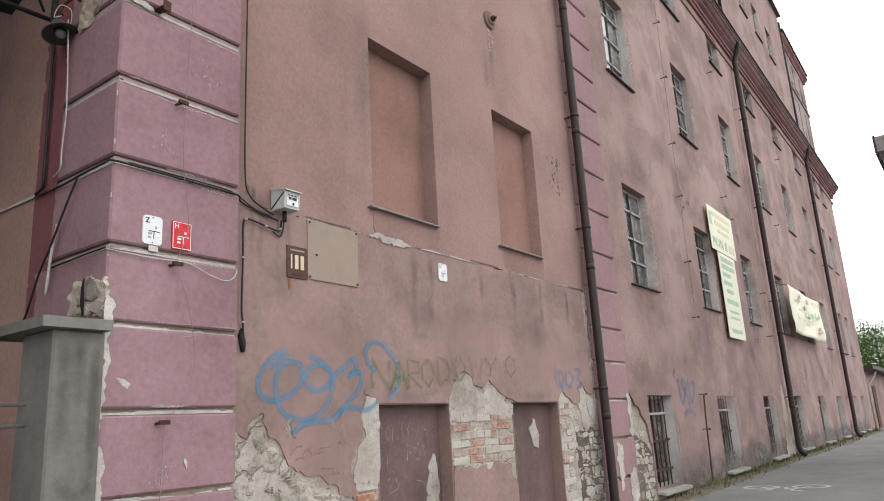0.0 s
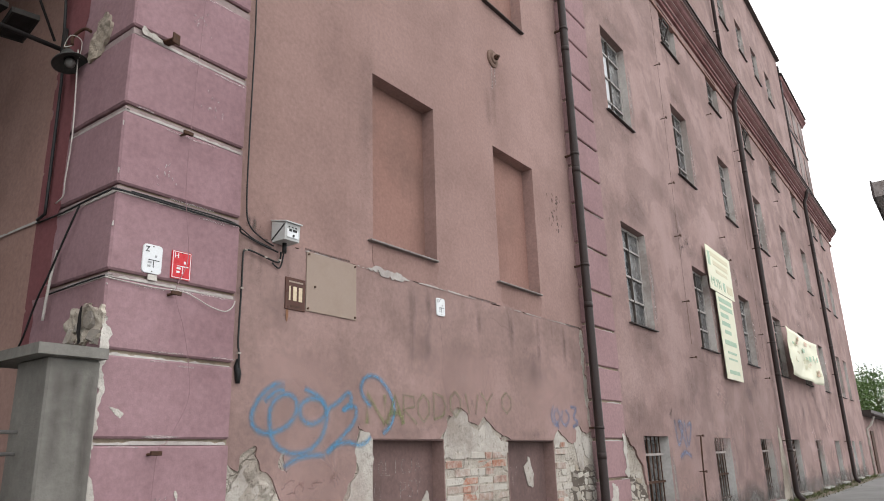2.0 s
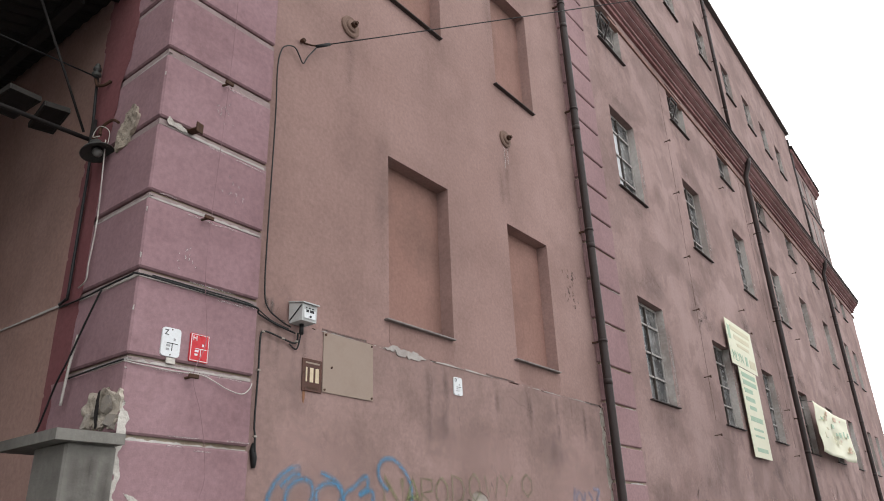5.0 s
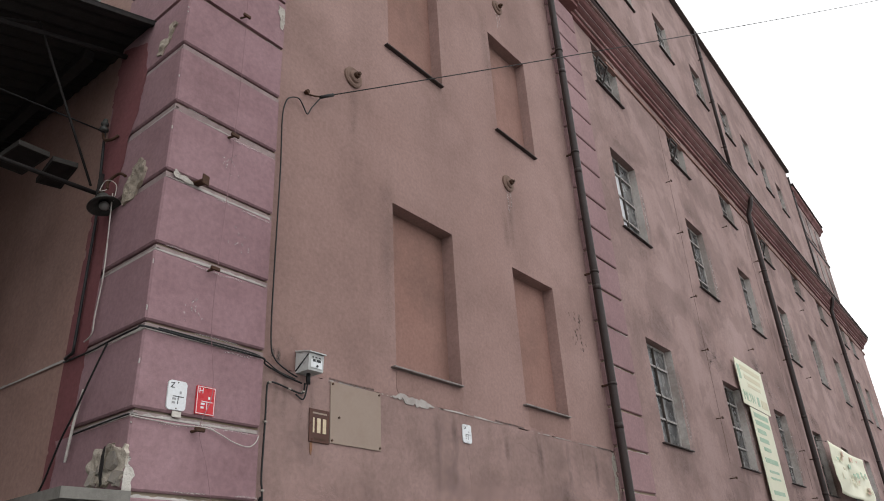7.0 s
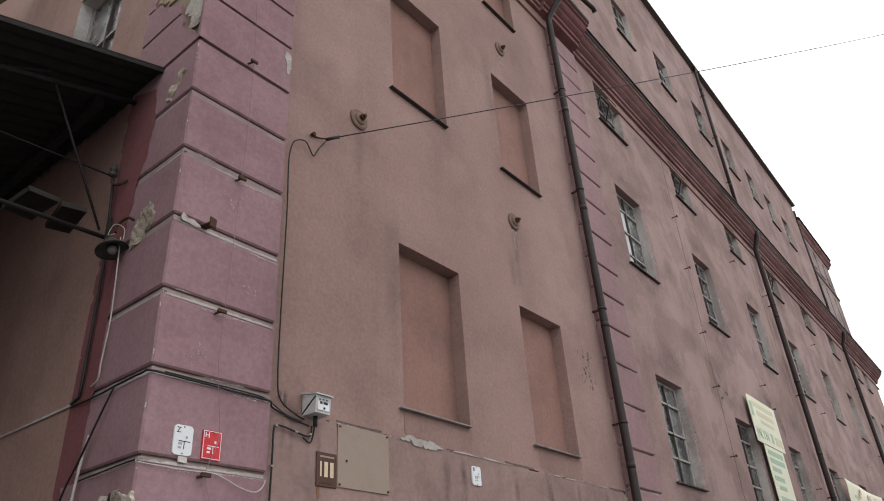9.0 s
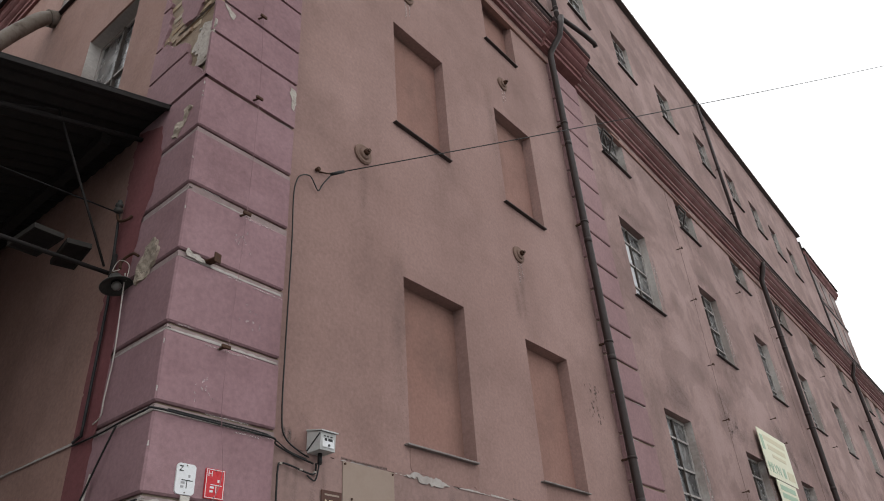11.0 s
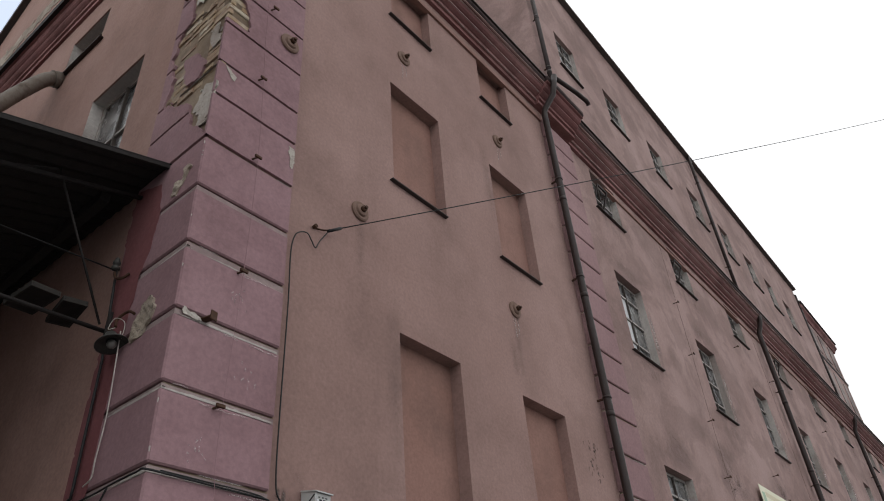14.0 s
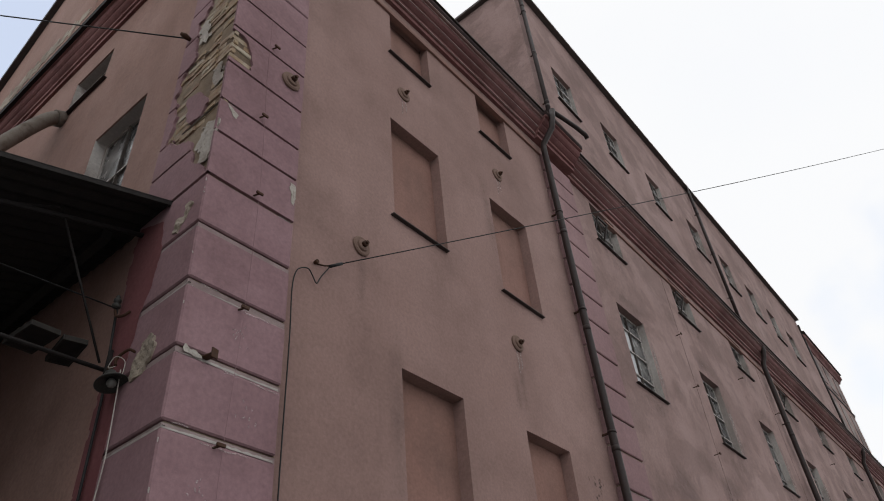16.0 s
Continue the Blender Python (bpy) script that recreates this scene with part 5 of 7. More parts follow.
# lightning conductor and holders on the street front
for xs in ([(13.55, 10.8), (13.5, 8.0), (13.43, 6.4), (13.4, 5.0), (13.38, 3.2)], [(13.2, 1.55), (13.12, 1.0), (13.05, 0.02)], [(18.9 + 0.6, 10.8), (19.45, 7.0), (19.4, 3.2)]):
    cable("lightning_conductor", [(x, 4.07 + 0.00986 * (x - 9) - 0.07, z) for x, z in xs], 0.0022 if xs[0][1] > 2 else 0.014, M_IRON, "thin rusty lightning conductor on the street wall")
for x, z in ((13.52, 9.1), (13.5, 7.85), (13.43, 6.4), (13.41, 5.3), (13.38, 4.0), (13.4, 2.95), (13.2, 1.55), (13.12, 0.95), (17.4, 9.5), (17.2, 5.6), (20.0, 9.4), (22.9, 6.6), (25.0, 9.3), (16.9, 6.1), (19.4, 4.1), (19.4, 3.0)):
    root = empty("wire_holder", STREET @ Matrix.Translation((street(x), 0, z)), "short iron wire holder on the street wall", "bracket", "wire holders")
    part("spike", tube([(0, 0.03, 0), (0, -0.12, 0)], 0.009, 6), M_IRON, root)
    part("head", boxes((-0.03, 0.03, -0.13, -0.11, -0.02, 0.02), bevel=0.003), M_IRON, root)

# overhead wires
root = empty("overhead_wire", Matrix.Translation((3.53, 3.95, 5.47)), "black overhead service wire crossing the street", "wire")
a, b = Vector((0, 0, 0)), Vector((15 - 3.53, -1.1 - 3.95, 12.2 - 5.47)) * 1.35
line = [a.lerp(b, t / 24) - Vector((0, 0, 0.36 * t / 24 * (1 - t / 24))) for t in range(25)]
part("wire", tube(line, 0.0055, 6), M_CABLE, root)
part("dead_end", tube([(-0.02, 0.0, -0.02), (0.1, -0.045, 0.055)], 0.016, 8), M_CABLE, root)
part("hook", tube([(-0.13, 0.05, -0.02), (-0.06, 0.02, -0.02), (0, 0, 0)], 0.008, 6), M_IRON, root)
part("insulator", tube([(-0.16, 0.04, -0.03), (-0.16, 0.0, -0.03)], 0.02, 8), M_IRON, root)
root = empty("overhead_wire", Matrix.Translation((2.09, 4.80, 8.38)), "black overhead wire leaving the yard side of the pier", "wire")
b = (Vector((0.078, 0.789, 0.930)) * 9 + Vector((0, 0, 1.33)) - Vector((2.09, 4.80, 8.38))) * 1.8
part("wire", tube([b * (t / 12) for t in range(13)], 0.009, 6), M_CABLE, root)
part("insulator", tube([(0.03, 0, 0), (-0.05, 0, 0), (-0.09, 0.02, 0.02)], [0.02, 0.035, 0.02], 8), M_IRON, root)

# ---- graffiti ----
def spray(name, colour, strength=0.85, mottle=38):
    m, t, b = node_material(name)
    uv = t.nodes.new("ShaderNodeUVMap")
    sep = t.nodes.new("ShaderNodeSeparateXYZ")
    t.links.new(uv.outputs["UV"], sep.inputs[0])
    tri = t.nodes.new("ShaderNodeMath")
    tri.operation = "PINGPONG"
    tri.inputs[1].default_value = 0.5
    t.links.new(sep.outputs["X"], tri.inputs[0])
    soft = remap(t, tri.outputs[0], 0.0, 0.48 if mottle > 20 else 0.5, 0, strength)
    mott = remap(t, noise_node(t, position(t), mottle, 4, 0.7), 0.3, 0.62, 0.45 if mottle > 20 else 0.1, 1.0)
    mul = t.nodes.new("ShaderNodeMath")
    mul.operation = "MULTIPLY"
    if mottle < 20:
        ends = t.nodes.new("ShaderNodeMath")
        ends.operation = "MULTIPLY"
        t.links.new(soft, ends.inputs[0])
        t.links.new(sep.outputs["Y"], ends.inputs[1])
        soft = ends.outputs[0]
    t.links.new(soft, mul.inputs[0])
    t.links.new(mott, mul.inputs[1])
    t.links.new(mul.outputs[0], b.inputs["Alpha"])
    b.inputs["Base Color"].default_value = (*colour, 1)
    b.inputs["Roughness"].default_value = 0.7
    return m


M_SOOTMARK = spray("soft_soot_stain", (0.10, 0.066, 0.057), 0.24, 3)
M_DAMP_SHADEMARK = spray("damp_and_shadow_stain", (0.085, 0.072, 0.064), 0.8, 3)
M_PINKMARK = spray("washed_pink_stain", (0.42, 0.275, 0.25), 0.5, 3)
M_FOOTMARK = spray("rising_damp", (0.115, 0.103, 0.093), 0.95, 3)
M_CEMENTMARK = spray("cement_smear", (0.30, 0.27, 0.255), 0.75, 3)
M_BLUE = spray("blue_spray", (0.045, 0.22, 0.38), 0.74)
M_OLIVE = spray("green_spray", (0.12, 0.16, 0.035), 0.68)
M_OLIVE_FAINT = spray("faint_green_spray", (0.13, 0.145, 0.05), 0.62)
M_SPATTER = spray("scuffed_spatter", (0.09, 0.06, 0.05), 0.6, 30)
M_FADED = spray("faded_blue_spray", (0.11, 0.19, 0.34), 0.6)
M_CHALK = spray("scratched_chalk", (0.45, 0.39, 0.37), 0.6)


def stroke(bm, points, width, y0, n=7):
    uvl = bm.loops.layers.uv.verify()
    pts = smooth_line([(x, 0, z) for x, z in points], n) if n > 1 else [Vector((x, 0, z)) for x, z in points]
    rows = []
    for i, p in enumerate(pts):
        d = pts[min(i + 1, len(pts) - 1)] - pts[max(i - 1, 0)]
        side = Vector((-d.z, 0, d.x)).normalized() * width / 2
        y = y0 - 0.00002 * i
        rows.append([bm.verts.new((q.x, y, q.z)) for q in (p - side, p, p + side)])
    fade = [min(1.0, 2.6 * min(i, len(pts) - 1 - i) / max(1, len(pts) - 1)) for i in range(len(pts))]
    for i, (a, b) in enumerate(zip(rows, rows[1:])):
        for k in (0, 1):
            f = bm.faces.new((a[k], a[k + 1], b[k + 1], b[k]))
            for loop, u in zip(f.loops, (k / 2, k / 2 + 0.5, k / 2 + 0.5, k / 2)):
                loop[uvl].uv = (u, fade[i] if loop.vert in a else fade[i + 1])


def graffiti(name, m, strokes, width, material, label, n=7):
    root = empty(name, m, label, "graffiti")
    for i, s in enumerate(strokes):
        bm = bmesh.new()
        stroke(bm, s, width, -0.0006 * i, n)
        part("stroke", bm, material, root).visible_shadow = False
    return root


WALLPAINT = CORNER @ Matrix.Translation((0, -0.0245, 0))
graffiti("graffiti_tag", WALLPAINT, [
    [(3.54, 1.83), (3.44, 1.81), (3.33, 1.73), (3.26, 1.62), (3.27, 1.53), (3.36, 1.48), (3.47, 1.49), (3.58, 1.54), (3.65, 1.62), (3.65, 1.71), (3.58, 1.75), (3.49, 1.73), (3.42, 1.66), (3.41, 1.55), (3.44, 1.44), (3.52, 1.37), (3.66, 1.34), (3.8, 1.37), (3.91, 1.46), (3.96, 1.58), (3.98, 1.66), (4.08, 1.72), (4.18, 1.79), (4.22, 1.78), (4.21, 1.71), (4.13, 1.66), (4.22, 1.69), (4.28, 1.68), (4.26, 1.58), (4.14, 1.47), (3.96, 1.34)],
    [(3.36, 1.69), (3.46, 1.77), (3.54, 1.78)],
    [(3.73, 1.80), (3.83, 1.77), (3.92, 1.72), (3.95, 1.64), (3.88, 1.57), (3.78, 1.55), (3.70, 1.60), (3.70, 1.68), (3.78, 1.73), (3.88, 1.73), (3.95, 1.68)],
    [(3.97, 1.34), (4.06, 1.40), (4.2, 1.42), (4.34, 1.40), (4.46, 1.46)],
    [(4.46, 1.70), (4.38, 1.76), (4.34, 1.84), (4.38, 1.92), (4.48, 1.95), (4.6, 1.91), (4.71, 1.8), (4.75, 1.68), (4.7, 1.56), (4.6, 1.49)],
    [(3.55, 1.25), (3.63, 1.29), (3.74, 1.32), (3.95, 1.33)],
], 0.062, M_BLUE, "blurred blue spray-painted tag on the render")
GLYPHS = {
    "N": [[(0, 0), (0, 1), (1, 0), (1, 1)]], "A": [[(0, 0), (0.5, 1), (1, 0)], [(0.2, 0.4), (0.8, 0.4)]], "R": [[(0, 0), (0, 1), (0.7, 0.95), (0.75, 0.6), (0, 0.5), (0.9, 0)]],
    "O": [[(0.5, 1), (0.1, 0.7), (0.1, 0.3), (0.5, 0), (0.9, 0.3), (0.9, 0.7), (0.5, 1)]], "D": [[(0, 0), (0, 1), (0.7, 0.85), (0.9, 0.5), (0.7, 0.15), (0, 0)]],
    "W": [[(0, 1), (0.25, 0), (0.5, 0.7), (0.75, 0), (1, 1)]], "Y": [[(0, 1), (0.5, 0.5), (1, 1)], [(0.5, 0.5), (0.35, 0)]],
    "P": [[(0, 0), (0, 1), (0.8, 0.9), (0.8, 0.55), (0, 0.45)]], "L": [[(0, 1), (0, 0), (0.8, 0)]], "I": [[(0.4, 0), (0.4, 1)]],
    "C": [[(0.9, 0.9), (0.4, 1), (0.05, 0.5), (0.4, 0), (0.9, 0.1)]], "J": [[(0.7, 1), (0.7, 0.2), (0.4, 0), (0.1, 0.15)]],
    "S": [[(0.9, 0.9), (0.3, 1), (0.1, 0.7), (0.85, 0.35), (0.6, 0), (0, 0.1)]],
}


def hand(text, places, w, h, slant=0.0):
    out = []
    for ch, (x, z) in zip(text, places):
        for s in GLYPHS[ch]:
            out.append([(x + u * w + v * slant * w, z + v * h) for u, v in s])
    return out


def spread(x0, z0, dx, dz, n):
    return [(x0 + dx * k, z0 + dz * k) for k in range(n)]


green = hand("NA", spread(4.41, 1.565, 0.24, 0.0, 2), 0.215, 0.24) + hand("RODO", [(4.87, 1.575), (5.05, 1.595), (5.3, 1.62), (5.54, 1.65)], 0.2, 0.24) + hand("WY", [(5.81, 1.68), (6.08, 1.70)], 0.22, 0.2) + hand("O", [(6.45, 1.71)], 0.22, 0.22)
graffiti("graffiti_words", WALLPAINT @ Matrix.Translation((0, -0.005, 0)), green[:3], 0.075, M_OLIVE, "faint green spray-painted lettering on the render", n=1)
graffiti("graffiti_words", WALLPAINT @ Matrix.Translation((0, -0.006, 0)), green[3:], 0.042, M_OLIVE_FAINT, "faint thin green spray-painted lettering on the render", n=1)
graffiti("graffiti_tag", WALLPAINT, [[(7.62, 1.84), (7.56, 1.72), (7.64, 1.62), (7.76, 1.7), (7.7, 1.8), (7.62, 1.72), (7.72, 1.58)], [(7.85, 1.8), (7.8, 1.68), (7.9, 1.62), (8.0, 1.72), (7.92, 1.8)], [(8.05, 1.84), (8.2, 1.82), (8.12, 1.72), (8.22, 1.66), (8.08, 1.6)]], 0.07, M_FADED, "small blurred blue tag beside the downpipe")
graffiti("graffiti_tag", STREET @ Matrix.Translation((0, -0.004, 0)), [[(3.1, 1.8), (3.2, 1.4), (3.5, 1.7), (3.3, 1.75), (3.6, 1.35)], [(3.6, 1.8), (3.7, 1.4), (3.95, 1.75), (3.7, 1.7)], [(3.2, 1.2), (3.5, 1.28), (3.8, 1.2)]], 0.12, M_FADED, "washed-out blue tag on the street wall")
graffiti("scratched_words", CORNER @ Matrix.Translation((0, 0.114, 0)), hand("POLICJA", spread(4.6, 1.15, 0.098, 0.004, 7), 0.075, 0.12) + hand("PSY", spread(4.98, 0.96, 0.1, 0.01, 3), 0.085, 0.14), 0.012, M_CHALK, "words scratched into the walled-up cellar window", n=1)
graffiti("scratched_marks", CORNER @ Matrix.Translation((0, 0.112, 0)), [[(4.58, 1.1), (4.6, 0.95)], [(4.66, 1.1), (4.64, 0.96), (4.72, 1.06), (4.72, 0.94)], [(4.7, 0.8), (4.78, 0.9), (4.86, 0.76), (4.72, 0.72)], [(5.1, 0.8), (5.2, 0.78), (5.22, 0.7)], [(6.8, 1.2), (6.85, 1.0), (6.95, 1.2)]], 0.014, M_CHALK, "pale scratches on the walled-up cellar window", n=1)

# soft stains and washed-out places on the render
def stain(wall, y, strokes, width, material, label):
    """Soft weathering marks, each a part of the wall it lies on."""
    for i, s in enumerate(strokes):
        bm = bmesh.new()
        stroke(bm, s, width, y - 0.0002 * (i % 9), 8)
        part("stain", bm, material, wall, label).visible_shadow = False


stain(wall_corner, -0.0045, [[(4.45, 5.3), (4.44, 4.6), (4.42, 3.9), (4.44, 3.2)], [(6.5, 8.9), (6.52, 8.0), (6.54, 7.2)]], 0.3, M_SOOTMARK, "soft dark streak beside a walled-up window")
stain(wall_corner, -0.0045, [[(6.72, 5.9), (6.7, 5.5), (6.72, 5.0)], [(6.55, 5.5), (6.57, 5.2), (6.56, 5.0)], [(3.97, 5.95), (3.98, 5.6), (3.97, 5.2)]], 0.16, M_SOOTMARK, "rust-dark run below a tie-rod plate")
rnd = random.Random(61)
SPOTS = [(rnd.gauss(8.1, 0.07), rnd.choice((rnd.gauss(4.58, 0.09), rnd.gauss(4.25, 0.12))), rnd.uniform(-0.04, 0.04), rnd.uniform(0.02, 0.06)) for k in range(34)]
stain(wall_corner, -0.0045, [[(x, z), (x + a / 2, z - b / 2), (x + a, z - b)] for x, z, a, b in SPOTS], 0.035, M_SPATTER, "dark scuffed marks on the render by the downpipe")
stain(wall_corner, -0.0045, [[(3.24, 3.12), (3.34, 3.1), (3.42, 2.98)], [(3.2, 2.98), (3.25, 2.9), (3.4, 2.88)]], 0.16, M_SOOTMARK, "soot stain behind the junction box")
stain(wall_corner, -0.0047, [[(x, 3.02), (x + 0.01, 2.98 - d / 2), (x, 2.92 - d)] for x, d in ((3.16, 0.0), (3.21, 0.03), (3.5, 0.05), (3.56, 0.0), (3.61, 0.03))], 0.05, M_DAMP_SHADEMARK, "black damp run by the cables")
stain(coat, -0.007, [[(x, 2.84), (x + 0.015, 2.7), (x, 2.84 - d)] for x, d in ((3.18, 0.3), (3.26, 0.42), (3.42, 0.35), (3.52, 0.28), (5.05, 0.3), (6.7, 0.36), (7.7, 0.3))], 0.06, M_SOOTMARK, "thin dark run below the broken edge")
stain(coat, -0.007, [[(x, 1.55), (x + 0.4, 1.5), (x + 0.8, 1.56)] for x in (4.55, 6.7)], 0.14, M_SOOTMARK, "dirty edge over a walled-up cellar window")
stain(coat, -0.0065, [[(3.45, 2.65), (3.46, 2.4), (3.44, 2.2)], [(5.2, 2.7), (5.22, 2.3), (5.2, 2.0)], [(6.9, 2.3), (7.3, 2.2), (7.8, 2.25)], [(7.2, 2.75), (7.18, 2.3), (7.2, 1.9)], [(8.2, 2.8), (8.25, 2.2), (8.2, 1.7)]], 0.42, M_SOOTMARK, "soft grey-brown damp streak on the lower render")
stain(coat, -0.0065, [[(3.2, 2.0), (3.7, 1.9), (4.2, 2.0)], [(3.3, 1.6), (4.0, 1.1), (4.2, 1.3)], [(5.0, 1.9), (5.8, 2.0), (6.4, 1.9)], [(7.0, 1.8), (7.6, 1.95), (8.2, 2.0)]], 0.8, M_PINKMARK, "washed-out pale pink place on the lower render")
# Dark strokes add the downpipe's shadow to the damp on the rubble.
stain(bare, -0.03, [[(8.5, 1.45), (8.54, 1.1), (8.5, 0.6), (8.52, 0.05)], [(8.3, 0.5), (8.42, 0.3), (8.4, 0.05)]], 0.3, M_DAMP_SHADEMARK, "damp and painted downpipe shadow on the rubble")
stain(wall_street, -0.0045, [[(street(lo) + d, z), (street(lo) + d + 0.02, z - 0.2), (street(lo) + d, z - 0.42)] for lo, hi in COLS[:6] for z in (3.2, 6.85, 10.0) for d in (0.2, 0.5, 0.75)], 0.34, M_SOOTMARK, "rain-dark stains below the street window sills")
stain(wall_street, -0.0045, [[(street(lo) - 0.1, z + 0.2), (street(lo) + 0.4, z + 0.3), (street(hi) + 0.1, z + 0.2)] for lo, hi in COLS[:6] for z in (4.91, 8.57)], 0.5, M_SOOTMARK, "sooty smear above the street windows")
stain(wall_street, -0.0045, [[(1.8 + 2.6 * k, 0.12), (2.8 + 2.6 * k, 0.18), (3.6 + 2.6 * k, 0.1), (4.6 + 2.6 * k, 0.16)] for k in range(10)], 0.75, M_DAMP_SHADEMARK, "damp grey band along the foot of the street wall")
stain(wall_street, -0.0065, [[(2.8 + 1.9 * k, 0.2), (3.6 + 1.9 * k, 0.32), (4.6 + 1.9 * k, 0.16), (5.4 + 1.9 * k, 0.22)] for k in range(13)], 0.85, M_FOOTMARK, "grey damp rising from the ground")
stain(wall_street, -0.0055, [[(street(hi) + 0.07, ROWS[row][1] - 0.3), (street(hi) + 0.09, sum(ROWS[row]) / 2), (street(hi) + 0.1, ROWS[row][0] - 0.1)] for lo, hi in COLS[:6] for row in ("low", "mid")] + [[(street(hi) + 0.06, 1.4), (street(hi) + 0.1, 0.8), (street(hi) + 0.14, 0.15)] for lo, hi in CELLAR[:6]], 0.24, M_CEMENTMARK, "grey cement smear beside a window")
rnd = random.Random(21)
stain(wall_street, -0.0045, [[(x, z), (x + rnd.uniform(0.3, 0.9), z + rnd.uniform(-0.5, 0.2)), (x + rnd.uniform(0.6, 1.4), z + rnd.uniform(-0.9, 0.1))] for x, z in [(rnd.uniform(1, 20), rnd.choice((rnd.uniform(1.7, 3.0), rnd.uniform(5.1, 6.6)))) for k in range(26)]], 0.6, M_SOOTMARK, "blotchy dark weathering on the street render")
stain(wall_street, -0.0045, [[(x, z), (x + rnd.uniform(0.4, 1.0), z + rnd.uniform(-0.3, 0.3)), (x + rnd.uniform(0.8, 1.6), z + rnd.uniform(-0.4, 0.2))] for x, z in [(rnd.uniform(2, 20), rnd.uniform(0.6, 2.6)) for k in range(20)]], 0.8, M_PINKMARK, "washed-out pink places on the lower street render")
M_CRACKSHADOW = spray("crack_shadow", (0.03, 0.022, 0.02), 0.95, 30)
M_SOOTRUN = spray("dark_damp_run", (0.11, 0.075, 0.066), 0.42, 6)
M_CRACK = spray("hairline_crack", (0.07, 0.045, 0.04), 0.4, 40)
M_RUSTMARK = spray("brown_scrawl", (0.17, 0.07, 0.055), 0.5, 40)


def hairline(wall, y, starts, material, width, label, seed):
    rnd = random.Random(seed)
    lines = []
    for x, z, dx, dz in starts:
        n = 6
        lines.append([(x + dx * k / n + rnd.uniform(-0.025, 0.025), z + dz * k / n + rnd.uniform(-0.02, 0.02)) for k in range(n + 1)])
    for i, s in enumerate(lines):
        bm = bmesh.new()
        stroke(bm, s, width, y - 0.0002 * i, 2)
        part("crack", bm, material, wall, label).visible_shadow = False


hairline(coat, -0.0068, [(5.46, 2.5, 0.04, -0.8), (6.3, 2.7, 0.5, -0.1)], M_CRACK, 0.006, "hairline crack in the lower render", 3)
hairline(coat, -0.0072, [(3.55, 1.12, 0.12, 0.06), (3.6, 1.05, 0.14, 0.1), (3.7, 1.16, 0.03, -0.08), (3.78, 1.1, 0.12, 0.05), (4.0, 1.14, 0.05, 0.05), (3.85, 1.0, 0.15, -0.06)], M_RUSTMARK, 0.014, "brown scrawled mark on the lower render", 4)
# Flat black strokes paint the shadow that lies in the crack.
stain(coat, -0.0085, [[(5.95, 2.874), (6.12, 2.868), (6.3, 2.871), (6.48, 2.864)], [(3.7, 2.872), (3.95, 2.868), (4.2, 2.872)], [(8.1, 2.862), (8.3, 2.858), (8.5, 2.862)]], 0.026, M_CRACKSHADOW, "black stroke painted for the shadow along the crack")
stain(coat, -0.0075, [[(x, 2.84), (x + 0.02, 2.6), (x - 0.01, 2.84 - d)] for x, d in ((5.0, 0.9), (5.25, 0.7), (6.75, 0.5), (7.35, 0.75), (6.1, 0.4), (8.0, 0.6))], 0.11, M_SOOTRUN, "dark damp run below the crack")
hairline(wall_street, -0.005, [(4.4, 3.0, 1.1, -0.1), (10.6, 3.05, 3.0, -0.2), (9.0, 3.4, 0.3, -1.2), (3.4, 1.6, 0.3, 0.9), (2.2, 5.6, 0.6, -0.3)], M_CRACK, 0.014, "hairline crack in the street render", 5)

M_DUST = spray("pale_dust", (0.5, 0.44, 0.43), 0.5, 40)
rnd = random.Random(91)
dust = []
for g in (1.415, 1.908, 2.36, 2.884, 3.42, 3.975, 4.534):
    for k in range(4):
        x, z = rnd.uniform(2.15, 2.85), g + rnd.choice((-0.03, 0.03, -0.045))
        dust.append([(x, z), (x + 0.06, z + rnd.uniform(-0.008, 0.008)), (x + rnd.uniform(0.1, 0.22), z)])
for k in range(60):
    x, z = rnd.choice(((2.78, 3.68), (2.42, 3.1), (2.6, 4.3), (2.5, 1.05)))
    x, z = x + rnd.gauss(0, 0.05), z + rnd.gauss(0, 0.06)
    dust.append([(x, z), (x + rnd.uniform(-0.006, 0.006), z - 0.006), (x + rnd.uniform(-0.01, 0.01), z - rnd.uniform(0.01, 0.025))])
stain(wall_corner, -0.0052, [[(x + d, z), (x + d + 0.01, z - 0.15), (x + d, z - l)] for x, z in ((6.72, 5.86), (6.95, 9.02), (4.8, 9.03)) for d, l in ((-0.04, 0.3), (0.03, 0.22))], 0.03, M_DUST, "pale lime run below a tie-rod plate")
stain(pier_gate, -0.1075, dust, 0.014, M_DUST, "pale dust and scuffs on the mauve render")

# ---- banners ----
M_BANNER = painted("yellowed_banner", (0.72, 0.71, 0.55), (0.68, 0.66, 0.54), 0.6, 0, 0.5, 3)
M_BANNER_GREEN = painted("banner_green_print", (0.33, 0.48, 0.35), (0.52, 0.59, 0.45), 0.6, 0, 0.6)
M_BANNER_OCHRE = painted("banner_ochre_print", (0.6, 0.55, 0.38), (0.66, 0.62, 0.48), 0.6)
M_BANNER_RED = painted("banner_red_print", (0.6, 0.4, 0.3), (0.66, 0.55, 0.42), 0.6, 0, 0.7)


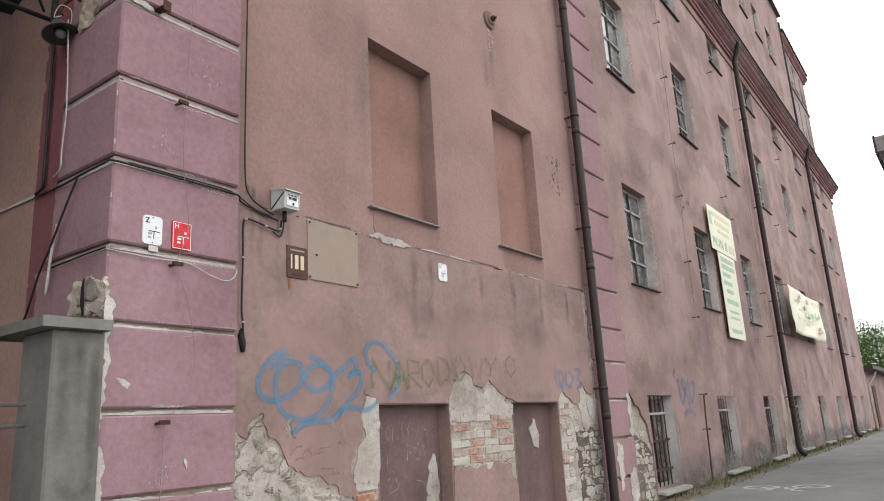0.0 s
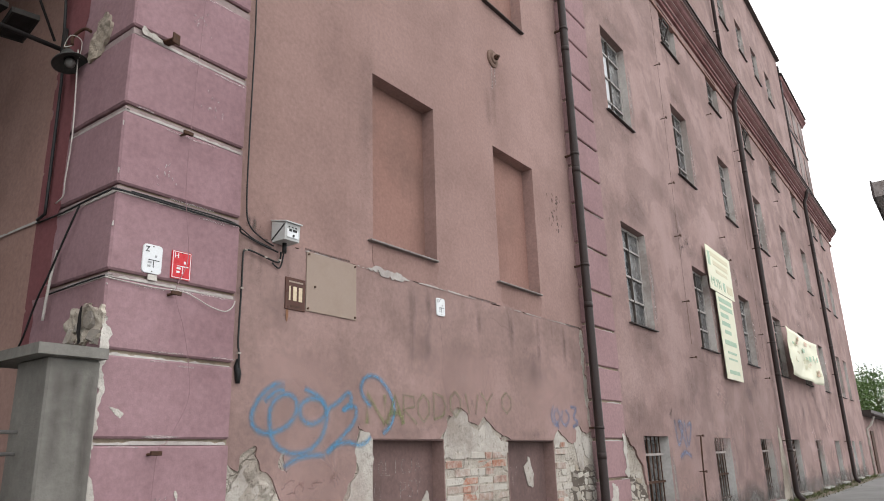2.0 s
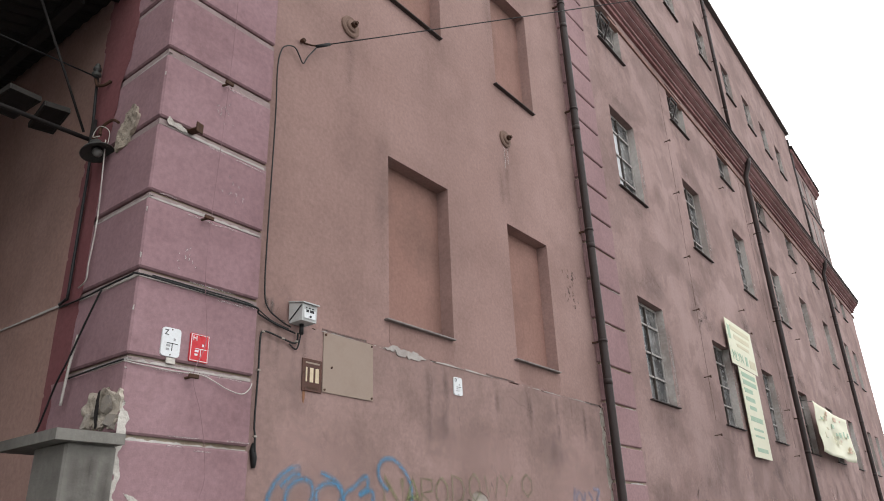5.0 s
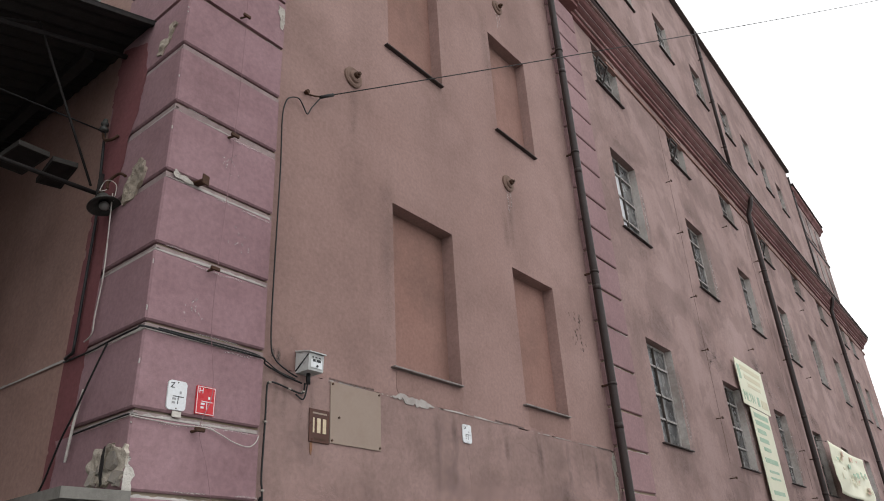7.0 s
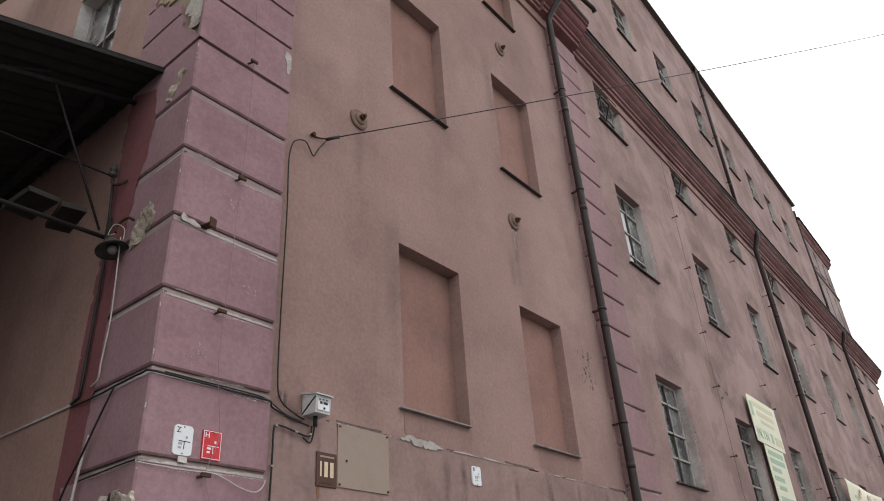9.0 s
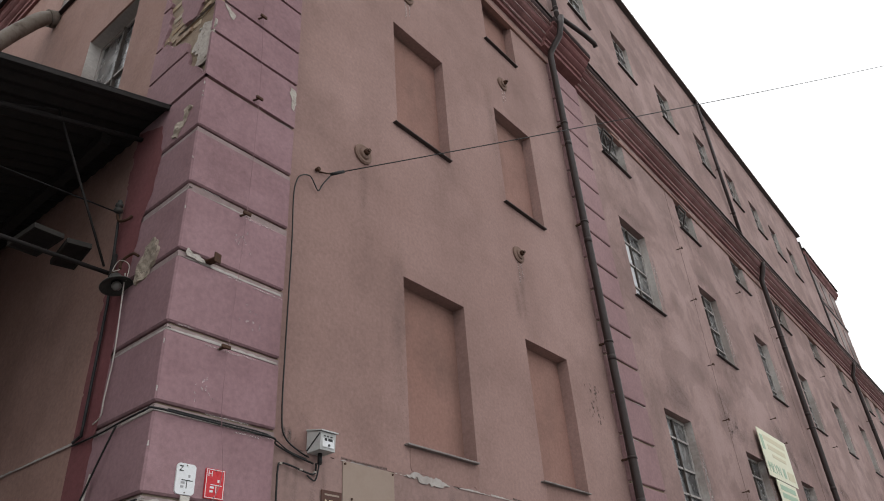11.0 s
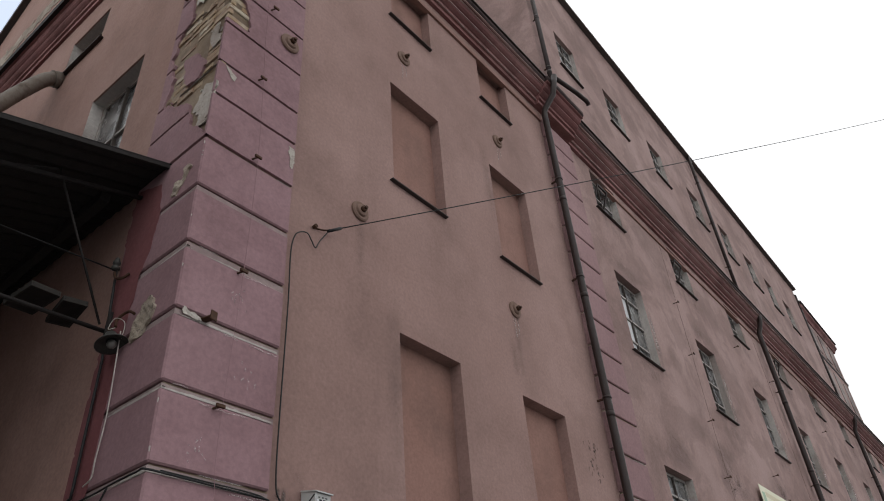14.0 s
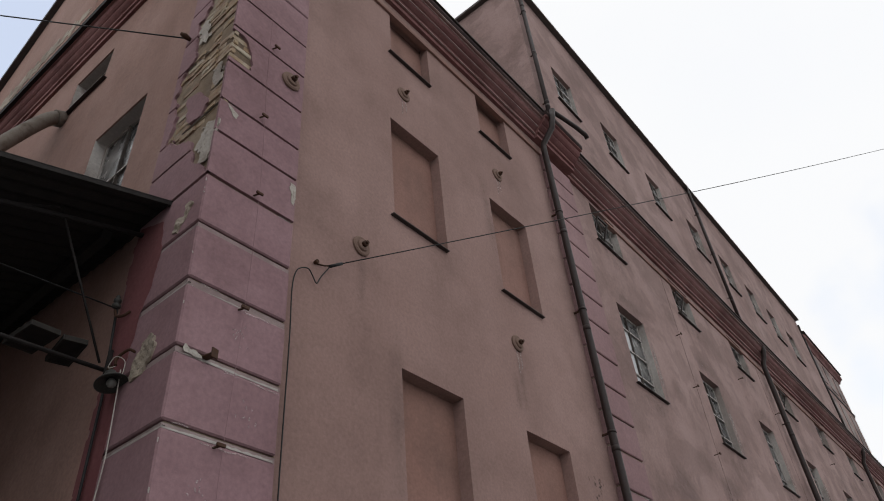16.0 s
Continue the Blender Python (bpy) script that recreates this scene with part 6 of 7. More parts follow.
def cloth(w, h, nx, nz, bulge, sag=0.0, seed=0.0):
    bm = bmesh.new()
    rows = []
    for k in range(nz + 1):
        for i in range(nx + 1):
            u, v = i / nx, k / nz
            y = -0.03 - bulge * (noise.noise(Vector((u * 3, v * 2.5, seed))) + 0.4)
            rows.append(bm.verts.new((w * u, y, h * v - sag * math.sin(math.pi * u) * (0.6 + 0.4 * v))))
    for k in range(nz):
        for i in range(nx):
            a = k * (nx + 1) + i
            bm.faces.new((rows[a], rows[a + 1], rows[a + nx + 2], rows[a + nx + 1]))
    geo = bmesh.ops.extrude_face_region(bm, geom=bm.faces[:])["geom"]
    for p in geo:
        if isinstance(p, bmesh.types.BMVert):
            p.co.y -= 0.006
    bmesh.ops.recalc_face_normals(bm, faces=bm.faces[:])
    for f in bm.faces:
        f.smooth = True
    return bm


root = empty("banner", STREET @ Matrix.Translation((street(15.2), -0.09, 4.58)), "pale yellow mill banner with green lettering on the wall", "banner", "banners on the street wall")
part("sheet", boxes((0, 1.9, 0, 0.012, 0, 0.98)), M_BANNER, root)
letters("MŁYN", 0.30, root, M_BANNER_GREEN, Matrix.Translation((0.1, -0.004, 0.1)))
for x0, x1, z0, z1, mt in ((1.05, 1.2, 0.1, 0.3, M_BANNER_GREEN), (1.35, 1.8, 0.1, 0.28, M_BANNER_OCHRE), (0.3, 1.7, 0.78, 0.88, M_BANNER_OCHRE), (0.45, 1.6, 0.6, 0.7, M_BANNER_OCHRE), (0.6, 1.5, 0.45, 0.52, M_BANNER_OCHRE), (0.08, 0.24, 0.55, 0.85, M_BANNER_GREEN)):
    part("print_bar", boxes((x0, x1, -0.004, 0, z0, z1)), mt, root)
root = empty("banner", STREET @ Matrix.Translation((street(15.55), -0.09, 2.72)), "tall pale yellow banner with rows of green print", "banner", "banners on the street wall")
part("sheet", boxes((0, 1.3, 0, 0.012, 0, 1.84)), M_BANNER, root)
for x0, x1, z0, z1 in ((0.15, 1.15, 1.66, 1.76), (0.15, 1.15, 1.5, 1.6), (0.15, 0.75, 1.33, 1.42), (0.15, 0.8, 1.15, 1.24), (0.3, 0.8, 0.98, 1.06), (0.2, 1.1, 0.74, 0.84), (0.3, 1.0, 0.55, 0.6), (0.3, 1.0, 0.42, 0.46), (0.25, 1.05, 0.12, 0.2)):
    part("print_bar", boxes((x0, x1, -0.004, 0, z0, z1)), M_BANNER_GREEN, root)
root = empty("banner", STREET @ Matrix.Translation((street(21.75), -0.2, 3.26)), "wrinkled pale cloth banner with worn red and green print", "banner", "banners on the street wall")
part("sheet", cloth(4.95, 1.35, 40, 14, 0.10, 0.06, 4.2), M_BANNER, root)
rnd = random.Random(8)
for k in range(22):
    x, z = rnd.uniform(0.3, 4.4), rnd.uniform(0.2, 1.1)
    part("print_bar", boxes((x, x + rnd.uniform(0.15, 0.5), -0.13, -0.125, z, z + rnd.uniform(0.05, 0.16))), rnd.choice((M_BANNER_RED, M_BANNER_GREEN, M_BANNER_OCHRE)), root)
for x in (0.02, 4.9):
    part("tie", tube([(x, 0.2, 1.4), (x, -0.05, 1.33)], 0.008, 6), M_CABLE, root)

# ---- gate post and gate ----
root = empty("gate_post", Matrix.Translation((1.83, 3.87, 0)), "grey cement gate post with a projecting cap slab", "gate post")
bm = boxes((0, 0.285, 0, 0.36, 0, 1.853), bevel=0.012)
for p in bm.verts:
    p.co += noise.noise_vector(p.co * 4) * 0.006
post_shaft = part("shaft", bm, M_POST, root)
bm = bmesh.new()
lo = [bm.verts.new(c) for c in ((-0.085, -0.06, 1.852), (0.29, -0.06, 1.852), (0.29, 0.62, 1.852), (-0.085, 0.62, 1.852))]
hi = [bm.verts.new(c) for c in ((-0.085, -0.06, 1.91), (0.29, -0.06, 1.91), (0.29, 0.62, 1.91), (-0.085, 0.62, 1.91))]
tip = [bm.verts.new(c) for c in ((0.1, 0.15, 1.94), (0.2, 0.15, 1.94))]
bm.faces.new(lo[::-1])
for k in range(4):
    bm.faces.new((lo[k], lo[(k + 1) % 4], hi[(k + 1) % 4], hi[k]))
bm.faces.new((hi[0], hi[1], tip[1], tip[0]))
bm.faces.new((hi[1], hi[2], tip[1]))
bm.faces.new((hi[2], hi[3], tip[0], tip[1]))
bm.faces.new((hi[3], hi[0], tip[0]))
part("cap", bm, M_POST, root, "weathered cement cap slab")
stain(post_shaft, -0.012, [[(0.06, 1.82), (0.065, 1.6), (0.06, 1.2)], [(0.15, 1.82), (0.14, 1.7), (0.15, 1.45)], [(0.24, 1.82), (0.235, 1.5), (0.24, 0.9)], [(0.05, 1.1), (0.14, 1.0), (0.24, 1.05)]], 0.09, M_DAMP_SHADEMARK, "dark rain run on the cement post")
M_GATE = painted("grey_gate_paint", (0.16, 0.15, 0.145), (0.3, 0.28, 0.27), 0.6)
root = empty("yard_gate", Matrix.Translation((1.72, 4.05, 0)), "pale grey steel yard gate beside the post", "gate")
for z in (1.36, 1.47, 0.2):
    part("rail", tube([(0.08, 0, z), (-1.8, 0, z)], 0.010, 8), M_GATE, root)
for k in range(12):
    part("bar", tube([(-0.15 - 0.14 * k, 0, 0.2), (-0.15 - 0.14 * k, 0, 1.36)], 0.008, 6), M_GATE, root)
for poly, lab in (([(-0.1, 2.16), (0.05, 2.2), (0.22, 2.2), (0.3, 2.05), (0.12, 1.97), (-0.1, 1.98)], "broken plaster above the gate post"),
                  ([(0.16, 4.12), (0.2, 4.02), (0.28, 3.93), (0.42, 3.9), (0.41, 4.05), (0.37, 4.24), (0.3, 4.26), (0.2, 4.2)], "hacked-out plaster hole beside the yard lamp"),
                  ([(0.02, 5.4), (0.1, 5.42), (0.2, 5.3), (0.26, 5.18), (0.2, 5.16), (0.12, 5.25)], "small chipped plaster patch")):
    chip = rough_patch("plaster_chip", PIERSIDE @ Matrix.Translation((0, -0.003, 0)), poly, M_RUBBLE, lab, 0.03)
    if poly[0][1] < 2.5:
        rnd = random.Random(12)
        for u, z, w, h, turn in ((0.02, 2.1, 0.11, 0.12, 10), (-0.05, 2.0, 0.1, 0.1, -12), (0.15, 2.06, 0.05, 0.07, 24), (0.1, 2.02, 0.05, 0.06, 30), (0.23, 2.03, 0.08, 0.11, -8), (0.07, 1.99, 0.05, 0.05, 40), (0.13, 1.985, 0.045, 0.04, 0)):
            ob = new("stone", rnd.choice(STONES))
            ob.parent = chip
            ob.matrix_local = pose(u, -0.014, z, rnd.uniform(-12, 12), turn, rnd.uniform(-12, 12)) @ Matrix.Diagonal((w, 1.3, h, 1))
        # Black patch laid on the rubble paints the shade deep in a crevice.
        dark_gap = patch("broken_gap", PIERSIDE @ Matrix.Translation((0, -0.034, 0)), [(0.075, 2.2), (0.1, 2.18), (0.11, 2.08), (0.085, 1.97), (0.06, 1.97), (0.07, 2.08)], M_NEARBLACK, "black patch painted for the shade in a crevice", "plaster patch", thick=0.002, amount=0.015, step=0.008)
for poly in ([(2.16, 4.03), (2.32, 3.99), (2.32, 3.95), (2.16, 3.99)], [(2.95, 6.12), (3.02, 6.12), (3.02, 5.86), (2.98, 5.86)], [(2.2, 6.58), (2.32, 6.52), (2.3, 6.46), (2.2, 6.52)], [(2.2, 1.62), (2.3, 1.58), (2.26, 1.54)], [(2.11, 2.1), (2.17, 2.0), (2.13, 1.4), (2.11, 1.3)], [(2.11, 1.28), (2.15, 1.2), (2.135, 0.5), (2.11, 0.4)], [(2.64, 1.14), (2.67, 1.12), (2.66, 1.07)]):
    patch("lime_chip", FRONT @ Matrix.Translation((0, -0.002, 0)), poly, M_LIME, "pale lime chip on the mauve pier", thick=0.003, amount=0.03, step=0.008)

# ---- canopy over the yard ----
def canopy_z(x):
    return 5.665 - 0.29 * (2.15 - x)


# The canopy runs on unseen to the left and back, to deepen the shade.
X_OUT, Y_IN, Y_END = -3.2, 4.4, 20.0
root = empty("yard_canopy", Matrix.Translation((2.15, Y_IN, 5.66)), "dark corrugated steel canopy on raking iron struts", "canopy")
inv = Matrix.Translation((-2.15, -Y_IN, -5.66))
# Yard gloom is put into the sheet colour to blacken the underside.
M_SHEET = painted("shade_dark_corrugated_sheet", (0.022, 0.02, 0.02), (0.05, 0.042, 0.038), 0.85, 0.0)
bm = bmesh.new()
rows = []
n = 420
for k in range(n + 1):
    y = Y_IN + (Y_END - Y_IN) * k / n
    dz = 0.012 * math.sin(k * math.tau / 4.0)
    rows.append((bm.verts.new((2.2, y, canopy_z(2.2) + dz)), bm.verts.new((X_OUT, y, canopy_z(X_OUT) + dz))))
for a, b in zip(rows, rows[1:]):
    bm.faces.new((a[0], a[1], b[1], b[0]))
geo = bmesh.ops.extrude_face_region(bm, geom=bm.faces[:])["geom"]
for p in geo:
    if isinstance(p, bmesh.types.BMVert):
        p.co.z -= 0.006
bmesh.ops.recalc_face_normals(bm, faces=bm.faces[:])
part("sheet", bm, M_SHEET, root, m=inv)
bm = bmesh.new()
for y in (Y_IN + 0.0,):
    v = [bm.verts.new(c) for c in ((2.11, y - 0.012, canopy_z(2.11) - 0.02), (2.11, y + 0.02, canopy_z(2.11) - 0.02), (2.11, y + 0.02, canopy_z(2.11) - 0.06), (2.11, y - 0.012, canopy_z(2.11) - 0.06))]
    w = [bm.verts.new(c) for c in ((X_OUT, y - 0.012, canopy_z(X_OUT) - 0.02), (X_OUT, y + 0.02, canopy_z(X_OUT) - 0.02), (X_OUT, y + 0.02, canopy_z(X_OUT) - 0.06), (X_OUT, y - 0.012, canopy_z(X_OUT) - 0.06))]
    for k in range(4):
        bm.faces.new((v[k], v[(k + 1) % 4], w[(k + 1) % 4], w[k]))
    bm.faces.new(v[::-1])
    bm.faces.new(w)
bmesh.ops.recalc_face_normals(bm, faces=bm.faces[:])
part("fascia", bm, M_NEARBLACK, root, m=inv)
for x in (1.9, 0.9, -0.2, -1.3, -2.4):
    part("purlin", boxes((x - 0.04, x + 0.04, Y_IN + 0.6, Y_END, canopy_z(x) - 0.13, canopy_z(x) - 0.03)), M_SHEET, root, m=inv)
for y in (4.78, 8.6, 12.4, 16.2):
    part("tie_beam", tube([(2.2, y, 4.16), (0.6, y, 4.13), (-1.2, y, 4.1)], 0.017, 8), M_NEARBLACK, root, "dark iron tie bar", m=inv)
    part("strut", tube([(2.02, y, 4.2), (1.42, y, canopy_z(1.42) - 0.06)], 0.0095, 8), M_NEARBLACK, root, m=inv)
    part("strut", tube([(1.42, y, canopy_z(1.42) - 0.08), (-1.1, y, 4.12)], 0.0095, 8), M_NEARBLACK, root, m=inv)
    part("rafter", tube([(2.2, y, canopy_z(2.2) - 0.16), (X_OUT, y, canopy_z(X_OUT) - 0.16)], 0.022, 8), M_NEARBLACK, root, m=inv)
    part("post", tube([(X_OUT + 0.1, y, 0), (X_OUT + 0.1, y, canopy_z(X_OUT + 0.1) - 0.1)], 0.06, 10), M_NEARBLACK, root, m=inv)
part("stay_wire", tube([(2.05, 4.78, 4.7), (0.9, 5.2, 4.95), (-0.3, 5.6, 5.0)], 0.006, 6), M_CABLE, root, m=inv)
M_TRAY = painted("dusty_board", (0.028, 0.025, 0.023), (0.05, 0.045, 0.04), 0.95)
for x, z, wide, turn in ((1.5, 4.31, 0.2, 8), (1.74, 4.29, 0.15, -6)):
    root = empty("plank_tray", Matrix.Translation((x, 4.80, z)) @ pose(0, 0, 0, -6, -4, turn), "shallow dusty wooden tray lying on the canopy tie bar", "tray", "trays on the tie bar")
    part("board", boxes((0, wide, 0, 0.3, 0, 0.012), bevel=0.002), M_NEARBLACK, root)
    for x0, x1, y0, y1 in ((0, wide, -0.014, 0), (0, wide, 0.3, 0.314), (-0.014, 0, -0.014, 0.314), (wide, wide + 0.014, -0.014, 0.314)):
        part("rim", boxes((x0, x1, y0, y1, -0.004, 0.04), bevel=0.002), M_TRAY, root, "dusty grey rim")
# Added out of view, 11 m high, to keep sky light off the yard side.
tagged(link("yard_wall", boxes((-3.6, -3.3, 3.6, 30, 0, 11.0)), M_SIDE), "plain rendered wall added unseen to shade the yard", "wall", kind="structure")

# ---- yard lamp ----
M_BULB = painted("dusty_milk_glass", (0.17, 0.165, 0.155), (0.1, 0.095, 0.09), 0.3)
root = empty("yard_lamp", Matrix.Translation((2.03, 4.53, 3.935)) @ Matrix.Diagonal((0.7, 0.7, 0.7, 1)), "old enamel yard lamp with a wide dark shade", "lamp")
bm = bmesh.new()
n, prof = 28, [(0.03, 0.14), (0.055, 0.13), (0.06, 0.07), (0.085, 0.05), (0.15, 0.015), (0.165, -0.005), (0.162, -0.012), (0.14, 0.004), (0.08, 0.035), (0.05, 0.045)]
rings = [[bm.verts.new((math.cos(k * math.tau / n) * r, math.sin(k * math.tau / n) * r, z)) for k in range(n)] for r, z in prof]
for a, b in zip(rings, rings[1:]):
    for k in range(n):
        f = bm.faces.new((a[k], a[(k + 1) % n], b[(k + 1) % n], b[k]))
        f.smooth = True
bm.faces.new(rings[0][::-1])
bmesh.ops.recalc_face_normals(bm, faces=bm.faces[:])
M_SHADE = painted("dirty_enamel_shade", (0.045, 0.046, 0.044), (0.12, 0.115, 0.1), 0.45)
lean_m = pose(0, 0, 0, -16, -8, 0)
shade = part("shade", bm, M_SHADE, root, m=lean_m)
bm = bmesh.new()
bmesh.ops.create_uvsphere(bm, u_segments=16, v_segments=10, radius=0.05)
for f in bm.faces:
    f.smooth = True
part("bulb", bm, M_BULB, shade, "milky glass bulb, unlit", m=Matrix.Translation((0, 0, -0.005)))
part("socket", tube([(0, 0, 0.12), (0, 0, 0.2)], 0.03, 10), M_IRON, root, m=lean_m)
part("swan_neck", tube(smooth_line([(0, 0, 0.2), (0.01, 0.02, 0.3), (0.05, -0.1, 0.36), (0.07, -0.2, 0.3)]), 0.016, 8), M_IRON, root)
part("lead", tube(smooth_line([(0, 0, 0.19), (-0.06, 0.02, 0.16), (-0.03, -0.02, 0.28), (0.04, -0.1, 0.22), (0.05, -0.08, 0.05)]), 0.0045, 6), M_GREYWIRE, root, "pale lamp lead")
root = empty("conduit", Matrix.Translation((2.08, 4.71, 2.9)), "dark conduit with insulator on the pier side", "conduit")
part("tube_run", tube([(0, 0.1, -0.02), (0, 0.0, 0.0), (0, 0, 0.06), (0, 0.02, 1.0), (-0.02, 0.08, 1.7), (-0.02, 0.1, 1.85)], 0.011, 8), M_CABLE, root)
part("insulator_cup", tube([(-0.03, 0.1, z) for z in (1.82, 1.83, 1.85, 1.86, 1.872, 1.88, 1.9, 1.91, 1.925, 1.94)], [0.02, 0.034, 0.034, 0.018, 0.018, 0.03, 0.03, 0.016, 0.02, 0.012], 14), M_SHADE, root, "grey porcelain insulator")
part("insulator_pin", tube(smooth_line([(-0.03, 0.1, 1.8), (-0.03, 0.05, 1.72), (-0.01, -0.02, 1.7), (0.02, -0.05, 1.74)]), 0.012, 8), M_IRON, root)
part("junction", boxes((-0.02, 0.01, 0.03, 0.065, 1.18, 1.42), bevel=0.006), M_NEARBLACK, root)

# duct on the yard side
M_DUCT = painted("dirty_zinc", (0.2, 0.175, 0.15), (0.09, 0.065, 0.05), 0.7, 0.1, 0.9, 4)
root = empty("air_duct", Matrix.Translation((2.09, 8.18, 9.76)), "grey sheet-metal duct elbow leaving the yard wall", "duct")
part("duct", tube(smooth_line([(0.1, 0, 0), (-0.15, 0, -0.1), (-0.4, 0, -0.55), (-0.8, -0.1, -1.5), (-1.4, -0.2, -2.8), (-2.0, -0.3, -4.1)]), 0.1, 18), M_DUCT, root)
part("collar", tube([(-0.02, 0, -0.02), (-0.12, 0, -0.07)], 0.125, 18), M_DUCT, root)

# ---- far end: annexe, tree, roof over the road ----
root = empty("annexe", Matrix.Translation((39.2, 4.5, 0)), "low brownish rendered annexe beyond the mill", "annexe")
part("wall", boxes((0, 30, 0, 0.4, 0, 2.7)), M_WALL2, root)
part("roof", prism([(0, 2.7), (0, 2.95), (30, 2.95), (30, 2.7)], -0.45, 6.0), M_TIN, root, "dark sheet roof")
part("gutter", tube([(0, -0.48, 2.72), (30, -0.48, 2.66)], 0.07, 8), M_PIPE, root)
part("gutter_pipe", tube([(0.5, -0.48, 2.7), (0.5, -0.3, 2.3), (0.5, -0.08, 2.1), (0.5, -0.08, 0.05)], 0.05, 8), M_LIME, root, "pale gutter pipe")
part("door", boxes((2.2, 3.3, -0.04, 0.05, 0.05, 2.05)), M_IRON, root)

M_LEAF = painted("tree_leaf", (0.05, 0.095, 0.022), (0.11, 0.15, 0.04), 0.6, 0, 0.6, 2)
M_BARK = painted("bark", (0.09, 0.07, 0.05), (0.16, 0.13, 0.1), 0.9, 0, 0.5, 12, 0.01)


def tree(m, height, spread_r, seed, leaves=9000):
    rnd = random.Random(seed)
    root = empty("tree", m, "leafy green broad crown behind the annexe", "tree", "trees beyond the mill")
    bm = tube([(0, 0, 0), (0.05, 0, height * 0.25), (0.1, 0.05, height * 0.5), (0.05, 0.1, height * 0.85)], [0.22, 0.18, 0.13, 0.04], 9)
    limbs = []
    for k in range(9):
        a, z = k * 2.4, height * (0.3 + 0.055 * k)
        tip = Vector((math.cos(a) * spread_r * rnd.uniform(0.5, 0.85), math.sin(a) * spread_r * rnd.uniform(0.5, 0.85), z + height * rnd.uniform(0.12, 0.25)))
        tube([(0.06, 0.04, z), tip * 0.5 + Vector((0, 0, z * 0.5)), tip], [0.08, 0.05, 0.015], 6, bm=bm)
        limbs.append(tip)
    limbs.append(Vector((0, 0, height * 0.9)))
    part("trunk", bm, M_BARK, root)
    me = bpy.data.meshes.new("crown")
    verts, faces = [], []
    for k in range(leaves):
        c = rnd.choice(limbs)
        d = Vector((rnd.gauss(0, 1), rnd.gauss(0, 1), rnd.gauss(0, 0.8))) * spread_r * 0.26
        p = c + d
        u = Vector((rnd.uniform(-1, 1), rnd.uniform(-1, 1), rnd.uniform(-1, 1))).normalized()
        w = u.cross(Vector((rnd.uniform(-1, 1), rnd.uniform(-1, 1), rnd.uniform(-1, 1)))).normalized()
        s = rnd.uniform(0.06, 0.11)
        b = len(verts)
        verts += [tuple(p - u * s), tuple(p + w * s * 0.5), tuple(p + u * s), tuple(p - w * s * 0.5)]
        faces.append((b, b + 1, b + 2, b + 3))
    me.from_pydata(verts, [], faces)
    me.materials.append(M_LEAF)
    ob = new("crown", me)
    ob.parent = root
    return root


tree(Matrix.Translation((56, 8.2, 0)), 5.4, 2.6, 3)
tree(Matrix.Translation((60, 5.6, 0)), 6.2, 3.0, 4)
tree(Matrix.Translation((66, 9.5, 0)), 7.6, 3.2, 5)
root = empty("shelter_roof", Matrix.Translation((12.42, 0.67, 5.08)), "grey-brown roof edge standing over the road side", "shelter")
part("slab", boxes((0, 9, -3.4, 0, -0.1, 0.14)), M_TINPALE, root)
part("edge_trim", boxes((-0.02, 9, 0.0, 0.03, -0.12, 0.16)), M_TIN, root)
for x in (1.0, 8.0):
    part("post", tube([(x, -3.1, -5.1), (x, -3.1, -0.1)], 0.08, 10), M_IRON, root)
root = empty("aerial", STREET @ Matrix.Translation((W_END, 0.3, 6.9)), "thin bracket aerial on the far corner", "aerial")
for z in (0, -0.35):
    part("rod", tube([(-0.05, 0, z), (0.9, 0, z)], 0.015, 6), M_GREYWIRE, root)

# ---- ground details ----
root = tagged(link("cycle_mark", bmesh.new(), M_MARK), "worn white bicycle symbol painted on the path", "road marking")


